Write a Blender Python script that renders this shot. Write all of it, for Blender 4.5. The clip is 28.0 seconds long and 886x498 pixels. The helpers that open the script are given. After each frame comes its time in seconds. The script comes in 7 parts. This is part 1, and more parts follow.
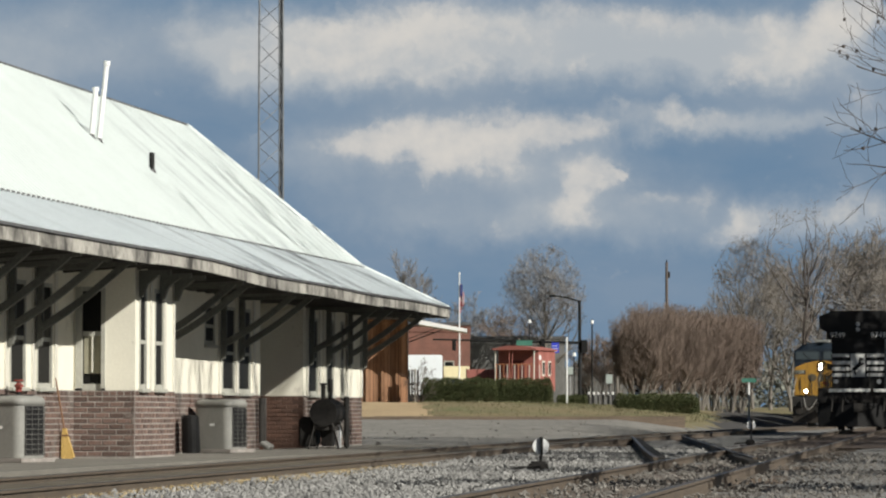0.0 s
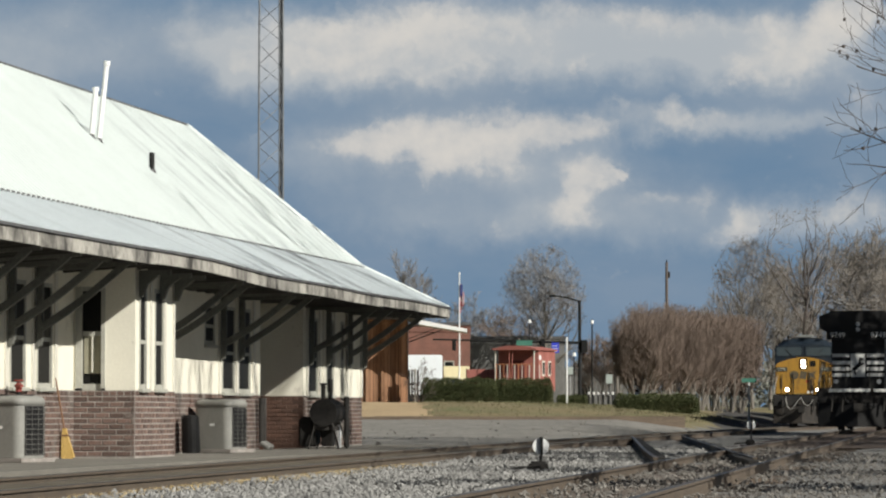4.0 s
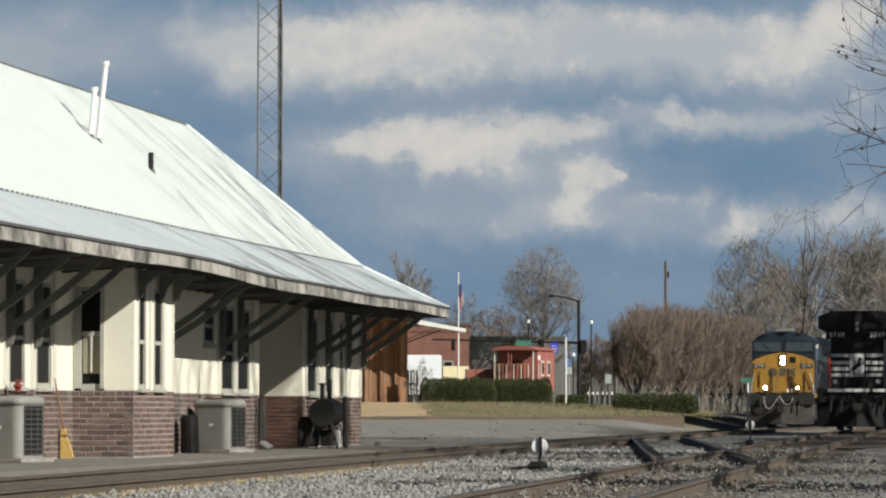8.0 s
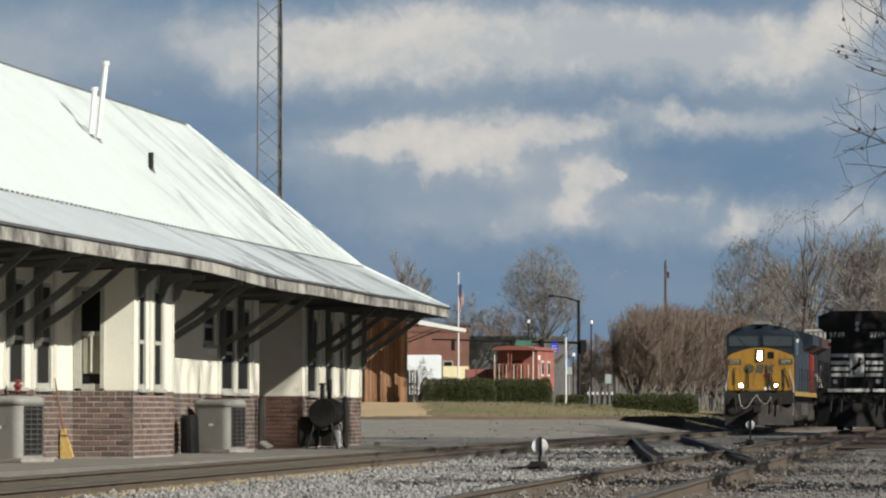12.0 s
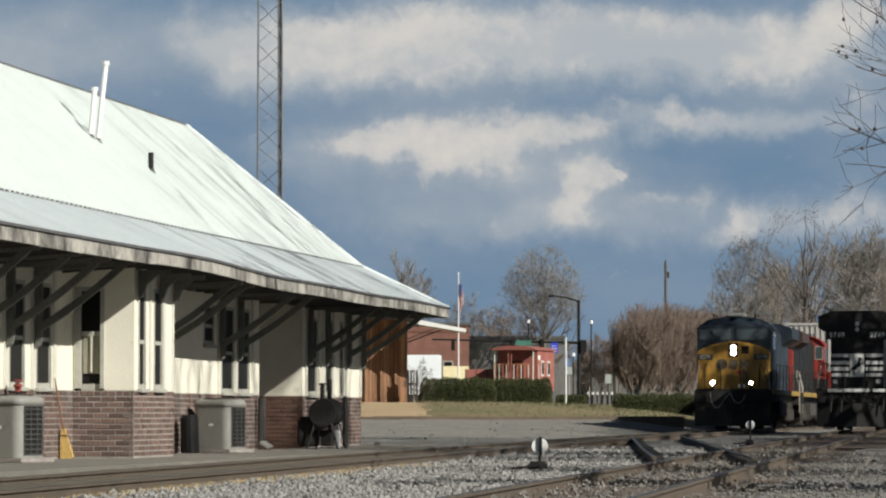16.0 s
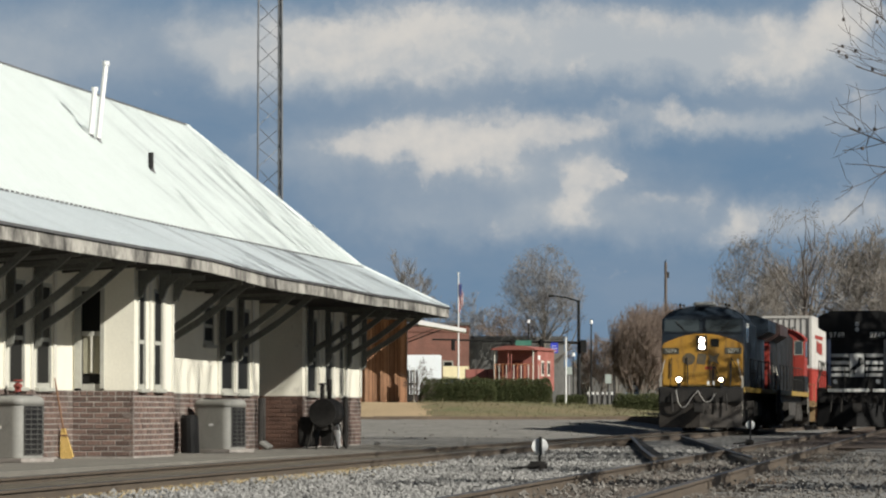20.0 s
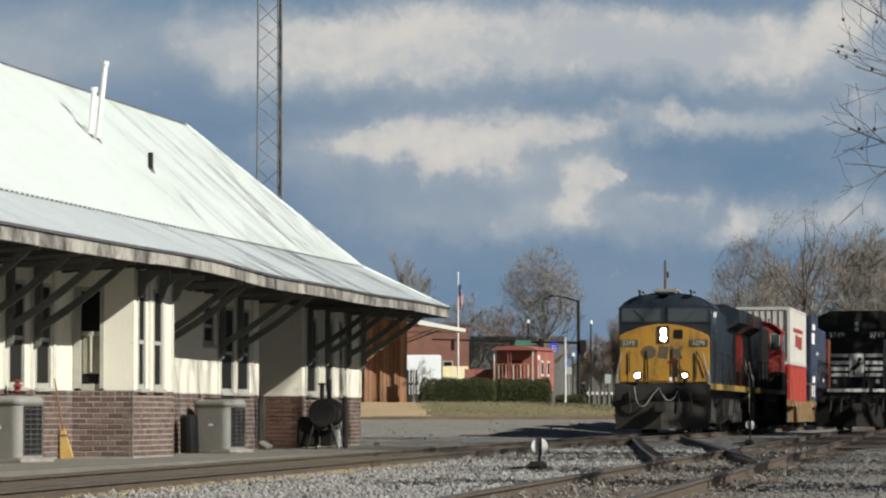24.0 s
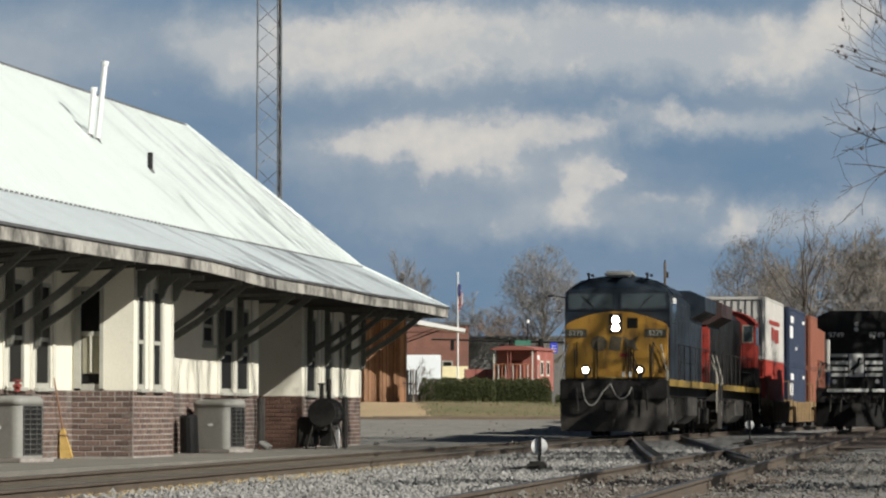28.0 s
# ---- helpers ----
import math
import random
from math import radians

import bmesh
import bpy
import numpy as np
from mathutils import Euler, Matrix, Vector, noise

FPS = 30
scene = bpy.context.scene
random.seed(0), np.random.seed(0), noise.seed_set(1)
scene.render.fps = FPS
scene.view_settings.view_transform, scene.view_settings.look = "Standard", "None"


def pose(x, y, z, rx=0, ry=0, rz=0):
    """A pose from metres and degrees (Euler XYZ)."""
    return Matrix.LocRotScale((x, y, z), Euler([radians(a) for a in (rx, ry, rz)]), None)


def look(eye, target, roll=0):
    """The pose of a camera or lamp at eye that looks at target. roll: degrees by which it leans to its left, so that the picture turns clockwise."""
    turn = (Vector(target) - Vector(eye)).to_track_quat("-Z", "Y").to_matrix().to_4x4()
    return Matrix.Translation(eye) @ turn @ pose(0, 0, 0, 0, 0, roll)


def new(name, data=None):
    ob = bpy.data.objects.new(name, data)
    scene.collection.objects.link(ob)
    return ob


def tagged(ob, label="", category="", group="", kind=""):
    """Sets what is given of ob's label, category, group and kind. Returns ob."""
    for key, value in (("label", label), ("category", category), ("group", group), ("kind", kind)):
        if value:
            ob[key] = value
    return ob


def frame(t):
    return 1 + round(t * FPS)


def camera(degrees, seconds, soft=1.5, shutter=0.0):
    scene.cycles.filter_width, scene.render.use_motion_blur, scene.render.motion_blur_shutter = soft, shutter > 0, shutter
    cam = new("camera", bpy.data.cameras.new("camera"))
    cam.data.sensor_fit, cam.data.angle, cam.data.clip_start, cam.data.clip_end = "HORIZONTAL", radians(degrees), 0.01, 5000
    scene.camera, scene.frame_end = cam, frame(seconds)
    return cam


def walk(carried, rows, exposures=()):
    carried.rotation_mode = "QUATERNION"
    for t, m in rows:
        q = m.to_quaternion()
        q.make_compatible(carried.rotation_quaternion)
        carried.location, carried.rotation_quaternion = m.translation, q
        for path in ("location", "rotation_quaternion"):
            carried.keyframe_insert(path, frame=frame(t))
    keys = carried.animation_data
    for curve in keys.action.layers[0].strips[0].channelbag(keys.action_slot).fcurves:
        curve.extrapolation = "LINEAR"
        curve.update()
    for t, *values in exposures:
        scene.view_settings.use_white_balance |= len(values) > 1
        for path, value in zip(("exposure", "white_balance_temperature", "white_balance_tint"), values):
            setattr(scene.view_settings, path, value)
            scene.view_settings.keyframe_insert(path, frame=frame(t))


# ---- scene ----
# camera on a low tripod beside the tracks, long lens; it settles by a hair on its stand
cam = camera(12.5, 28.0, soft=2.2)


def aim(yaw):
    return pose(0, 0, 0.66, 92.333, 0, yaw)


walk(cam, [(0.0, aim(0.0)), (6.2, aim(0.0)), (6.9, aim(-0.0128)), (23.0, aim(-0.0135)), (24.8, aim(-0.0215)), (28.0, aim(-0.0225))])

# daylight: low winter sun from the right, broken clouds
SUN_WAY = Vector((-0.905, 0.69, -0.72)).normalized()
sun = new("sun", bpy.data.lights.new("sun", "SUN"))
sun.data.energy, sun.data.angle, sun.data.color = 4.9, radians(0.53), (1.0, 0.97, 0.89)
sun.matrix_world = look((60, -40, 60), Vector((60, -40, 60)) + SUN_WAY)
scene.view_settings.exposure = 0.385


def nodes_of(tree):
    """Short ways to add and join shader nodes."""
    def add(kind, **values):
        n = tree.nodes.new(kind)
        for key, value in values.items():
            if key == "blend_type":
                n.blend_type = value
            elif key == "operation":
                n.operation = value
            elif key == "data_type":
                n.data_type = value
            else:
                s = n.inputs[int(key[1:])] if key[0] == "i" and key[1:].isdigit() else n.inputs[key]
                if hasattr(value, "links"):
                    tree.links.new(value, s)
                else:
                    s.default_value = value
        return n

    def join(a, b):
        tree.links.new(a, b)
    return add, join


def make_world():
    w = bpy.data.worlds.new("sky")
    scene.world = w
    w.use_nodes = True
    t = w.node_tree
    t.nodes.clear()
    add, join = nodes_of(t)

    def mth(op, a, b=0.0):
        n = add("ShaderNodeMath", operation=op)
        for s, v in zip(n.inputs, (a, b)):
            if hasattr(v, "links"):
                join(v, s)
            else:
                s.default_value = v
        return n.outputs[0]

    sky = add("ShaderNodeTexSky")
    sky.sky_type, sky.sun_disc = "NISHITA", False
    sky.sun_elevation = math.asin(-SUN_WAY.z)
    sky.sun_rotation = math.atan2(-SUN_WAY.x, -SUN_WAY.y)
    sky.dust_density = 1.0
    co = add("ShaderNodeTexCoord").outputs["Generated"]
    sep = add("ShaderNodeSeparateXYZ", i0=co)
    up = mth("MAXIMUM", sep.outputs[2], 0.0)
    flat = mth("MAXIMUM", mth("ABSOLUTE", sep.outputs[1]), 0.05)
    a = mth("MULTIPLY", mth("DIVIDE", sep.outputs[0], flat), 10.0)
    b = mth("MULTIPLY", mth("DIVIDE", up, flat), 10.0)
    plane = add("ShaderNodeCombineXYZ", i0=a, i1=b, i2=sep.outputs[1]).outputs[0]
    # cloud banks: soft ellipses torn by noise
    wob = add("ShaderNodeTexNoise", Vector=plane, Scale=5.0, Detail=7.0, Roughness=0.6)
    wobc = add("ShaderNodeVectorMath", operation="SUBTRACT", i0=wob.outputs["Color"], i1=(0.5, 0.5, 0.5)).outputs[0]
    wobs = add("ShaderNodeVectorMath", operation="MULTIPLY", i0=wobc, i1=(0.42, 0.2, 0.0)).outputs[0]
    warped = add("ShaderNodeVectorMath", operation="ADD", i0=plane, i1=wobs).outputs[0]
    ws = add("ShaderNodeSeparateXYZ", i0=warped)

    def blob(x, y, rx, ry, power, sharp=1.3):
        dx = mth("DIVIDE", mth("SUBTRACT", ws.outputs[0], x), rx)
        dy = mth("DIVIDE", mth("SUBTRACT", ws.outputs[1], y), ry)
        d = mth("ADD", mth("MULTIPLY", dx, dx), mth("MULTIPLY", dy, dy))
        return mth("MULTIPLY", mth("EXPONENT", mth("MULTIPLY", mth("POWER", d, sharp), -1.0)), power)

    def total(rows):
        out = None
        for r in rows:
            k = blob(*r)
            out = k if out is None else mth("ADD", out, k)
        return out

    # sunlit tops: the long bank, the high banks on either hand; then the grey banks
    bright = total([(-0.131, 0.682, 0.119, 0.038, 0.91), (-0.020, 0.661, 0.140, 0.065, 1.04), (0.106, 0.661, 0.098, 0.065, 0.78), (0.204, 0.696, 0.098, 0.048, 0.65), (-0.034, 0.591, 0.084, 0.043, 0.59), (0.302, 0.710, 0.063, 0.051, 0.65), (0.372, 0.710, 0.056, 0.038, 0.45), (0.386, 0.591, 0.070, 0.044, 0.72), (0.341, 0.528, 0.059, 0.060, 0.78), (0.441, 0.622, 0.028, 0.018, 0.65), (0.288, 0.479, 0.084, 0.034, 0.33), (0.106, 0.451, 0.056, 0.026, 0.29), (0.553, 0.535, 0.070, 0.025, 0.33)])
    bright = mth("ADD", bright, total([(-0.257, 0.940, 0.126, 0.063, 0.47), (-0.131, 0.968, 0.112, 0.070, 0.51), (-0.006, 0.954, 0.126, 0.056, 0.55), (0.120, 0.940, 0.140, 0.063, 0.42), (-0.355, 0.884, 0.112, 0.056, 0.26), (-0.313, 0.982, 0.112, 0.042, 0.30), (0.022, 0.856, 0.196, 0.042, 0.30), (-0.187, 0.870, 0.168, 0.042, 0.30), (-0.494, 0.926, 0.168, 0.056, 0.26)]))
    bright = mth("ADD", bright, total([(0.916, 0.940, 0.126, 0.070, 0.75), (0.721, 0.856, 0.067, 0.032, 0.70), (0.833, 0.870, 0.112, 0.045, 0.40), (1.014, 0.982, 0.084, 0.056, 0.80), (0.581, 0.982, 0.210, 0.035, 0.35), (0.386, 0.996, 0.168, 0.028, 0.35), (0.337, 0.856, 0.035, 0.025, 0.50), (0.623, 0.738, 0.077, 0.031, 0.60), (0.483, 0.752, 0.112, 0.031, 0.35), (1.028, 0.772, 0.084, 0.031, 0.35), (0.735, 0.472, 0.067, 0.047, 0.65), (0.846, 0.493, 0.070, 0.028, 0.30), (1.028, 0.504, 0.084, 0.034, 0.50)]))
    grey = total([(-0.257, 0.912, 0.349, 0.098, 0.85), (0.092, 0.919, 0.349, 0.105, 0.80), (0.511, 0.919, 0.419, 0.091, 0.80), (0.888, 0.898, 0.307, 0.098, 0.85), (-0.397, 0.856, 0.168, 0.070, 0.60), (-0.439, 0.940, 0.168, 0.084, 0.60), (-1.109, 0.884, 0.419, 0.126, 0.70)])
    grey = mth("ADD", grey, total([(-0.006, 0.661, 0.307, 0.105, 0.50), (0.302, 0.563, 0.237, 0.119, 0.55), (-0.341, 0.633, 0.112, 0.084, 0.35), (0.651, 0.731, 0.279, 0.042, 0.50), (0.930, 0.714, 0.279, 0.028, 0.40), (0.092, 0.465, 0.279, 0.056, 0.35), (0.581, 0.472, 0.349, 0.063, 0.35), (0.930, 0.482, 0.223, 0.059, 0.50), (-0.145, 0.507, 0.168, 0.063, 0.25)]))
    fine = add("ShaderNodeTexNoise", Vector=plane, Scale=9.0, Detail=8.0, Roughness=0.62).outputs[0]
    broad = add("ShaderNodeTexNoise", Vector=add("ShaderNodeVectorMath", operation="MULTIPLY", i0=plane, i1=(1.0, 2.6, 1.0)).outputs[0], Scale=1.6, Detail=5.0, Roughness=0.6).outputs[0]
    veil = add("ShaderNodeMapRange", i0=broad, i1=0.38, i2=0.66).outputs[0]
    lit = mth("MULTIPLY", bright, mth("ADD", 0.3, mth("MULTIPLY", fine, 1.35)))
    # billowing, crisper edges on the sunlit tops
    puff = add("ShaderNodeTexVoronoi", Vector=warped, Scale=17.0).outputs["Distance"]
    puffs = add("ShaderNodeTexVoronoi", Vector=warped, Scale=38.0).outputs["Distance"]
    edge = mth("ADD", bright, mth("ADD", mth("MULTIPLY", mth("SUBTRACT", 0.42, puff), 0.55), mth("ADD", mth("MULTIPLY", mth("SUBTRACT", 0.42, puffs), 0.22), mth("MULTIPLY", mth("SUBTRACT", fine, 0.5), 0.9))))
    crisp = add("ShaderNodeMapRange", i0=edge, i1=0.14, i2=0.72).outputs[0]
    lit = mth("ADD", mth("MULTIPLY", lit, 0.5), mth("MULTIPLY", mth("MULTIPLY", crisp, 0.52), mth("ADD", 0.55, mth("MULTIPLY", bright, 0.6))))
    lit = mth("MULTIPLY", lit, mth("ADD", 0.18, mth("MULTIPLY", fine, 1.12)))
    lit = mth("MULTIPLY", mth("SUBTRACT", 1.0, mth("EXPONENT", mth("MULTIPLY", lit, -1.25))), 0.93)
    dim = mth("MULTIPLY", grey, mth("ADD", 0.6, mth("MULTIPLY", fine, 0.8)))
    clear = add("ShaderNodeMixRGB", blend_type="MULTIPLY", i0=1.0, i1=sky.outputs[0], i2=(0.02, 0.02, 0.02, 1))
    # slate-blue cloud base, then mid-grey banks, then sunlit tops
    c1 = add("ShaderNodeMixRGB", i0=mth("MULTIPLY", veil, 0.4), i1=(0.148, 0.240, 0.354, 1), i2=(0.28, 0.335, 0.405, 1))
    high = add("ShaderNodeMapRange", i0=b, i1=1.15, i2=2.6).outputs[0]
    c1b = add("ShaderNodeMixRGB", i0=mth("MULTIPLY", high, 0.97), i1=c1.outputs[0], i2=clear.outputs[0])
    c2 = add("ShaderNodeMixRGB", i0=mth("MINIMUM", dim, 1.0), i1=c1b.outputs[0], i2=(0.43, 0.466, 0.498, 1))
    c3 = add("ShaderNodeMixRGB", i0=mth("MINIMUM", lit, 1.0), i1=c2.outputs[0], i2=(0.76, 0.705, 0.63, 1))
    bg = add("ShaderNodeBackground", Color=c3.outputs[0], Strength=0.766)
    join(bg.outputs[0], add("ShaderNodeOutputWorld").inputs[0])


make_world()

# ---- materials ----
def surface(name, c1, c2, rough=0.8, scale=2.0, fine=30.0, bump=0.25, metal=0.0, dirt=None, dirt_scale=1.2, dirt_from=0.55, stretch=(1, 1, 1), vary=0.0, spec=0.5, island=0.0, grain=0.35):
    """A worn surface: two colours in broad patches, fine grain, stains of a third colour, and relief."""
    m = bpy.data.materials.new(name)
    m.use_nodes = True
    t = m.node_tree
    t.nodes.clear()
    add, join = nodes_of(t)
    co = add("ShaderNodeTexCoord").outputs["Object"]
    if stretch != (1, 1, 1):
        co = add("ShaderNodeMapping", Vector=co, Scale=stretch).outputs[0]
    n1 = add("ShaderNodeTexNoise", Vector=co, Scale=scale, Detail=5.0, Roughness=0.6).outputs[0]
    n2 = add("ShaderNodeTexNoise", Vector=co, Scale=fine, Detail=3.0, Roughness=0.6).outputs[0]
    k = add("ShaderNodeMapRange", i0=n1, i1=0.33, i2=0.67).outputs[0]
    col = add("ShaderNodeMixRGB", i0=k, i1=(*c1, 1), i2=(*c2, 1)).outputs[0]
    g = add("ShaderNodeMapRange", i0=n2, i1=0.25, i2=0.75, i3=1.0 - grain, i4=1.0 + grain * 0.6).outputs[0]
    col = add("ShaderNodeMixRGB", blend_type="MULTIPLY", i0=1.0, i1=col, i2=g).outputs[0]
    if dirt:
        n3 = add("ShaderNodeTexNoise", Vector=co, Scale=dirt_scale, Detail=6.0, Roughness=0.7).outputs[0]
        d = add("ShaderNodeMapRange", i0=n3, i1=dirt_from, i2=dirt_from + 0.14).outputs[0]
        col = add("ShaderNodeMixRGB", i0=d, i1=col, i2=(*dirt, 1)).outputs[0]
    if vary:
        r = add("ShaderNodeObjectInfo").outputs["Random"]
        v = add("ShaderNodeMapRange", i0=r, i3=1.0 - vary, i4=1.0 + vary).outputs[0]
        col = add("ShaderNodeMixRGB", blend_type="MULTIPLY", i0=1.0, i1=col, i2=v).outputs[0]
    if island:
        r = add("ShaderNodeNewGeometry").outputs["Random Per Island"]
        v = add("ShaderNodeMapRange", i0=r, i3=1.0 - island, i4=1.0 + island).outputs[0]
        col = add("ShaderNodeMixRGB", blend_type="MULTIPLY", i0=1.0, i1=col, i2=v).outputs[0]
    p = add("ShaderNodeBsdfPrincipled", Roughness=rough, Metallic=metal)
    p.inputs["Specular IOR Level"].default_value = spec
    join(col, p.inputs["Base Color"])
    ro = add("ShaderNodeMapRange", i0=n1, i1=0.3, i2=0.7, i3=max(rough - 0.12, 0.02), i4=min(rough + 0.12, 1.0)).outputs[0]
    join(ro, p.inputs["Roughness"])
    if bump:
        b = add("ShaderNodeBump", Strength=bump, Distance=0.02, Height=n2)
        join(b.outputs[0], p.inputs["Normal"])
    join(p.outputs[0], add("ShaderNodeOutputMaterial").inputs[0])
    return m


def glow(name, colour, strength):
    m = bpy.data.materials.new(name)
    m.use_nodes = True
    p = m.node_tree.nodes["Principled BSDF"]
    p.inputs["Base Color"].default_value = (*colour, 1)
    p.inputs["Emission Color"].default_value = (*colour, 1)
    p.inputs["Emission Strength"].default_value = strength
    return m


def glass(name, tint, rough=0.05, spec=0.22):
    m = bpy.data.materials.new(name)
    m.use_nodes = True
    p = m.node_tree.nodes["Principled BSDF"]
    p.inputs["Base Color"].default_value = (*tint, 1)
    p.inputs["Roughness"].default_value = rough
    p.inputs["Specular IOR Level"].default_value = spec
    return m


def ballast_material(name, c1, c2, c3, size):
    """Broken stone: every cell its own grey, with gaps between the stones and broad tints of dust."""
    m = bpy.data.materials.new(name)
    m.use_nodes = True
    t = m.node_tree
    t.nodes.clear()
    add, join = nodes_of(t)
    co = add("ShaderNodeTexCoord").outputs["Object"]
    vor = add("ShaderNodeTexVoronoi", Vector=co, Scale=size)
    tone = add("ShaderNodeSeparateXYZ", i0=vor.outputs["Color"]).outputs[0]
    ramp = add("ShaderNodeMixRGB", i0=tone, i1=(*c1, 1), i2=(*c2, 1)).outputs[0]
    gap = add("ShaderNodeMapRange", i0=vor.outputs["Distance"], i1=0.25, i2=0.75, i3=1.0, i4=0.65).outputs[0]
    col = add("ShaderNodeMixRGB", blend_type="MULTIPLY", i0=1.0, i1=ramp, i2=gap).outputs[0]
    n = add("ShaderNodeTexNoise", Vector=co, Scale=0.35, Detail=7.0, Roughness=0.65).outputs[0]
    k = add("ShaderNodeMapRange", i0=n, i1=0.48, i2=0.64).outputs[0]
    col = add("ShaderNodeMixRGB", i0=k, i1=col, i2=add("ShaderNodeMixRGB", blend_type="MULTIPLY", i0=1.0, i1=(*c3, 1), i2=gap).outputs[0]).outputs[0]
    p = add("ShaderNodeBsdfPrincipled", Roughness=0.9)
    join(col, p.inputs["Base Color"])
    b = add("ShaderNodeBump", Strength=0.8, Distance=0.03, Height=gap)
    join(b.outputs[0], p.inputs["Normal"])
    join(p.outputs[0], add("ShaderNodeOutputMaterial").inputs[0])
    return m


M = {}
M["ballast"] = ballast_material("ballast", (0.15, 0.147, 0.138), (0.275, 0.27, 0.256), (0.15, 0.138, 0.12), 26.0)
M["lot"] = surface("lot_gravel", (0.255, 0.24, 0.212), (0.19, 0.182, 0.163), 0.95, 0.5, 3.2, 0.6, dirt=(0.16, 0.153, 0.136), dirt_scale=0.3, dirt_from=0.54, grain=0.6)
M["grass"] = surface("winter_grass", (0.15, 0.128, 0.066), (0.215, 0.17, 0.088), 0.95, 0.35, 14.0, 0.6, dirt=(0.10, 0.12, 0.045), dirt_scale=0.25, dirt_from=0.5)
M["sand"] = surface("bare_earth", (0.42, 0.31, 0.18), (0.36, 0.27, 0.16), 0.95, 0.4, 14.0, 0.4)
M["stone"] = surface("loose_stone", (0.265, 0.26, 0.246), (0.20, 0.196, 0.186), 0.9, 6.0, 60.0, 0.3, island=0.28)
M["stone_dark"] = surface("dusty_stone", (0.20, 0.188, 0.17), (0.14, 0.128, 0.112), 0.9, 6.0, 60.0, 0.3, island=0.3)
M["bark_twig"] = surface("grey_brown_twigs", (0.165, 0.147, 0.128), (0.215, 0.192, 0.168), 0.95, 1.0, 14.0, 0.3, island=0.25)
M["grey_wall"] = surface("grey_weathered_wall", (0.17, 0.165, 0.155), (0.125, 0.125, 0.12), 0.9, 0.4, 6.0, 0.2, stretch=(2, 1, 0.3))
M["van_white"] = surface("white_van_paint", (0.80, 0.84, 0.86), (0.77, 0.81, 0.84), 0.35, 2.0, 30.0, 0.0, grain=0.05)
M["van_blue"] = surface("blue_lettering", (0.10, 0.14, 0.28), (0.08, 0.12, 0.24), 0.6, 2.0, 30.0, 0.0)
M["flag_red"] = surface("red_cloth", (0.42, 0.04, 0.045), (0.36, 0.035, 0.04), 0.9, 3.0, 30.0, 0.1)
M["flag_white"] = surface("white_cloth", (0.70, 0.68, 0.66), (0.62, 0.60, 0.58), 0.9, 3.0, 30.0, 0.1)
M["flag_blue"] = surface("blue_cloth", (0.03, 0.04, 0.16), (0.04, 0.05, 0.18), 0.9, 3.0, 30.0, 0.1)
# cedar tone taken near black to hold the shade under the shed eave
M["cedar_shaded"] = surface("shaded_cedar", (0.024, 0.015, 0.011), (0.016, 0.011, 0.008), 0.9, 2.0, 20.0, 0.2)
M["dark_patch"] = surface("dark_ground_patch", (0.042, 0.04, 0.038), (0.058, 0.055, 0.052), 0.9, 0.4, 20.0, 0.3)
M["rail_side"] = surface("rusty_rail", (0.078, 0.062, 0.047), (0.12, 0.093, 0.068), 0.8, 3.0, 40.0, 0.2, metal=0.2)
M["rail_top"] = surface("worn_rail_head", (0.13, 0.12, 0.115), (0.22, 0.205, 0.19), 0.42, 2.0, 30.0, 0.05, metal=0.8)
M["rust"] = surface("orange_rust", (0.22, 0.105, 0.05), (0.13, 0.075, 0.05), 0.9, 3.0, 40.0, 0.3)
M["tie"] = surface("creosoted_tie", (0.075, 0.055, 0.042), (0.15, 0.115, 0.085), 0.9, 2.0, 25.0, 0.5, stretch=(1, 6, 6), vary=0.35)
M["platform"] = surface("worn_concrete", (0.172, 0.16, 0.136), (0.14, 0.131, 0.113), 0.9, 0.8, 25.0, 0.2, dirt=(0.20, 0.186, 0.16), dirt_scale=0.7, dirt_from=0.55)
M["plaster"] = surface("cream_plaster", (0.75, 0.72, 0.61), (0.69, 0.66, 0.555), 0.85, 1.2, 30.0, 0.12, dirt=(0.47, 0.435, 0.36), dirt_scale=1.8, dirt_from=0.62, grain=0.08)
M["cream"] = surface("cream_paint", (0.64, 0.615, 0.535), (0.55, 0.53, 0.465), 0.6, 2.0, 30.0, 0.1, dirt=(0.33, 0.315, 0.28), dirt_scale=3.0, dirt_from=0.58, stretch=(1, 1, 0.3), grain=0.12)
M["frame"] = surface("grey_window_paint", (0.40, 0.395, 0.345), (0.33, 0.325, 0.285), 0.6, 2.0, 12.0, 0.03, dirt=(0.20, 0.19, 0.165), dirt_scale=2.0, dirt_from=0.62, grain=0.1)
# bracket and soffit tones lowered to deepen the shade under the eave
M["bracket"] = surface("shaded_bracket_paint", (0.095, 0.098, 0.086), (0.14, 0.14, 0.122), 0.75, 2.0, 30.0, 0.15, dirt=(0.06, 0.06, 0.052), dirt_scale=2.2, dirt_from=0.55)
M["soffit"] = surface("shaded_soffit", (0.045, 0.042, 0.038), (0.065, 0.06, 0.053), 0.9, 2.0, 20.0, 0.2)
M["fascia"] = surface("weathered_fascia", (0.44, 0.42, 0.375), (0.31, 0.295, 0.265), 0.8, 1.3, 25.0, 0.2, dirt=(0.045, 0.042, 0.038), dirt_scale=1.5, dirt_from=0.475, stretch=(0.6, 1, 0.35))
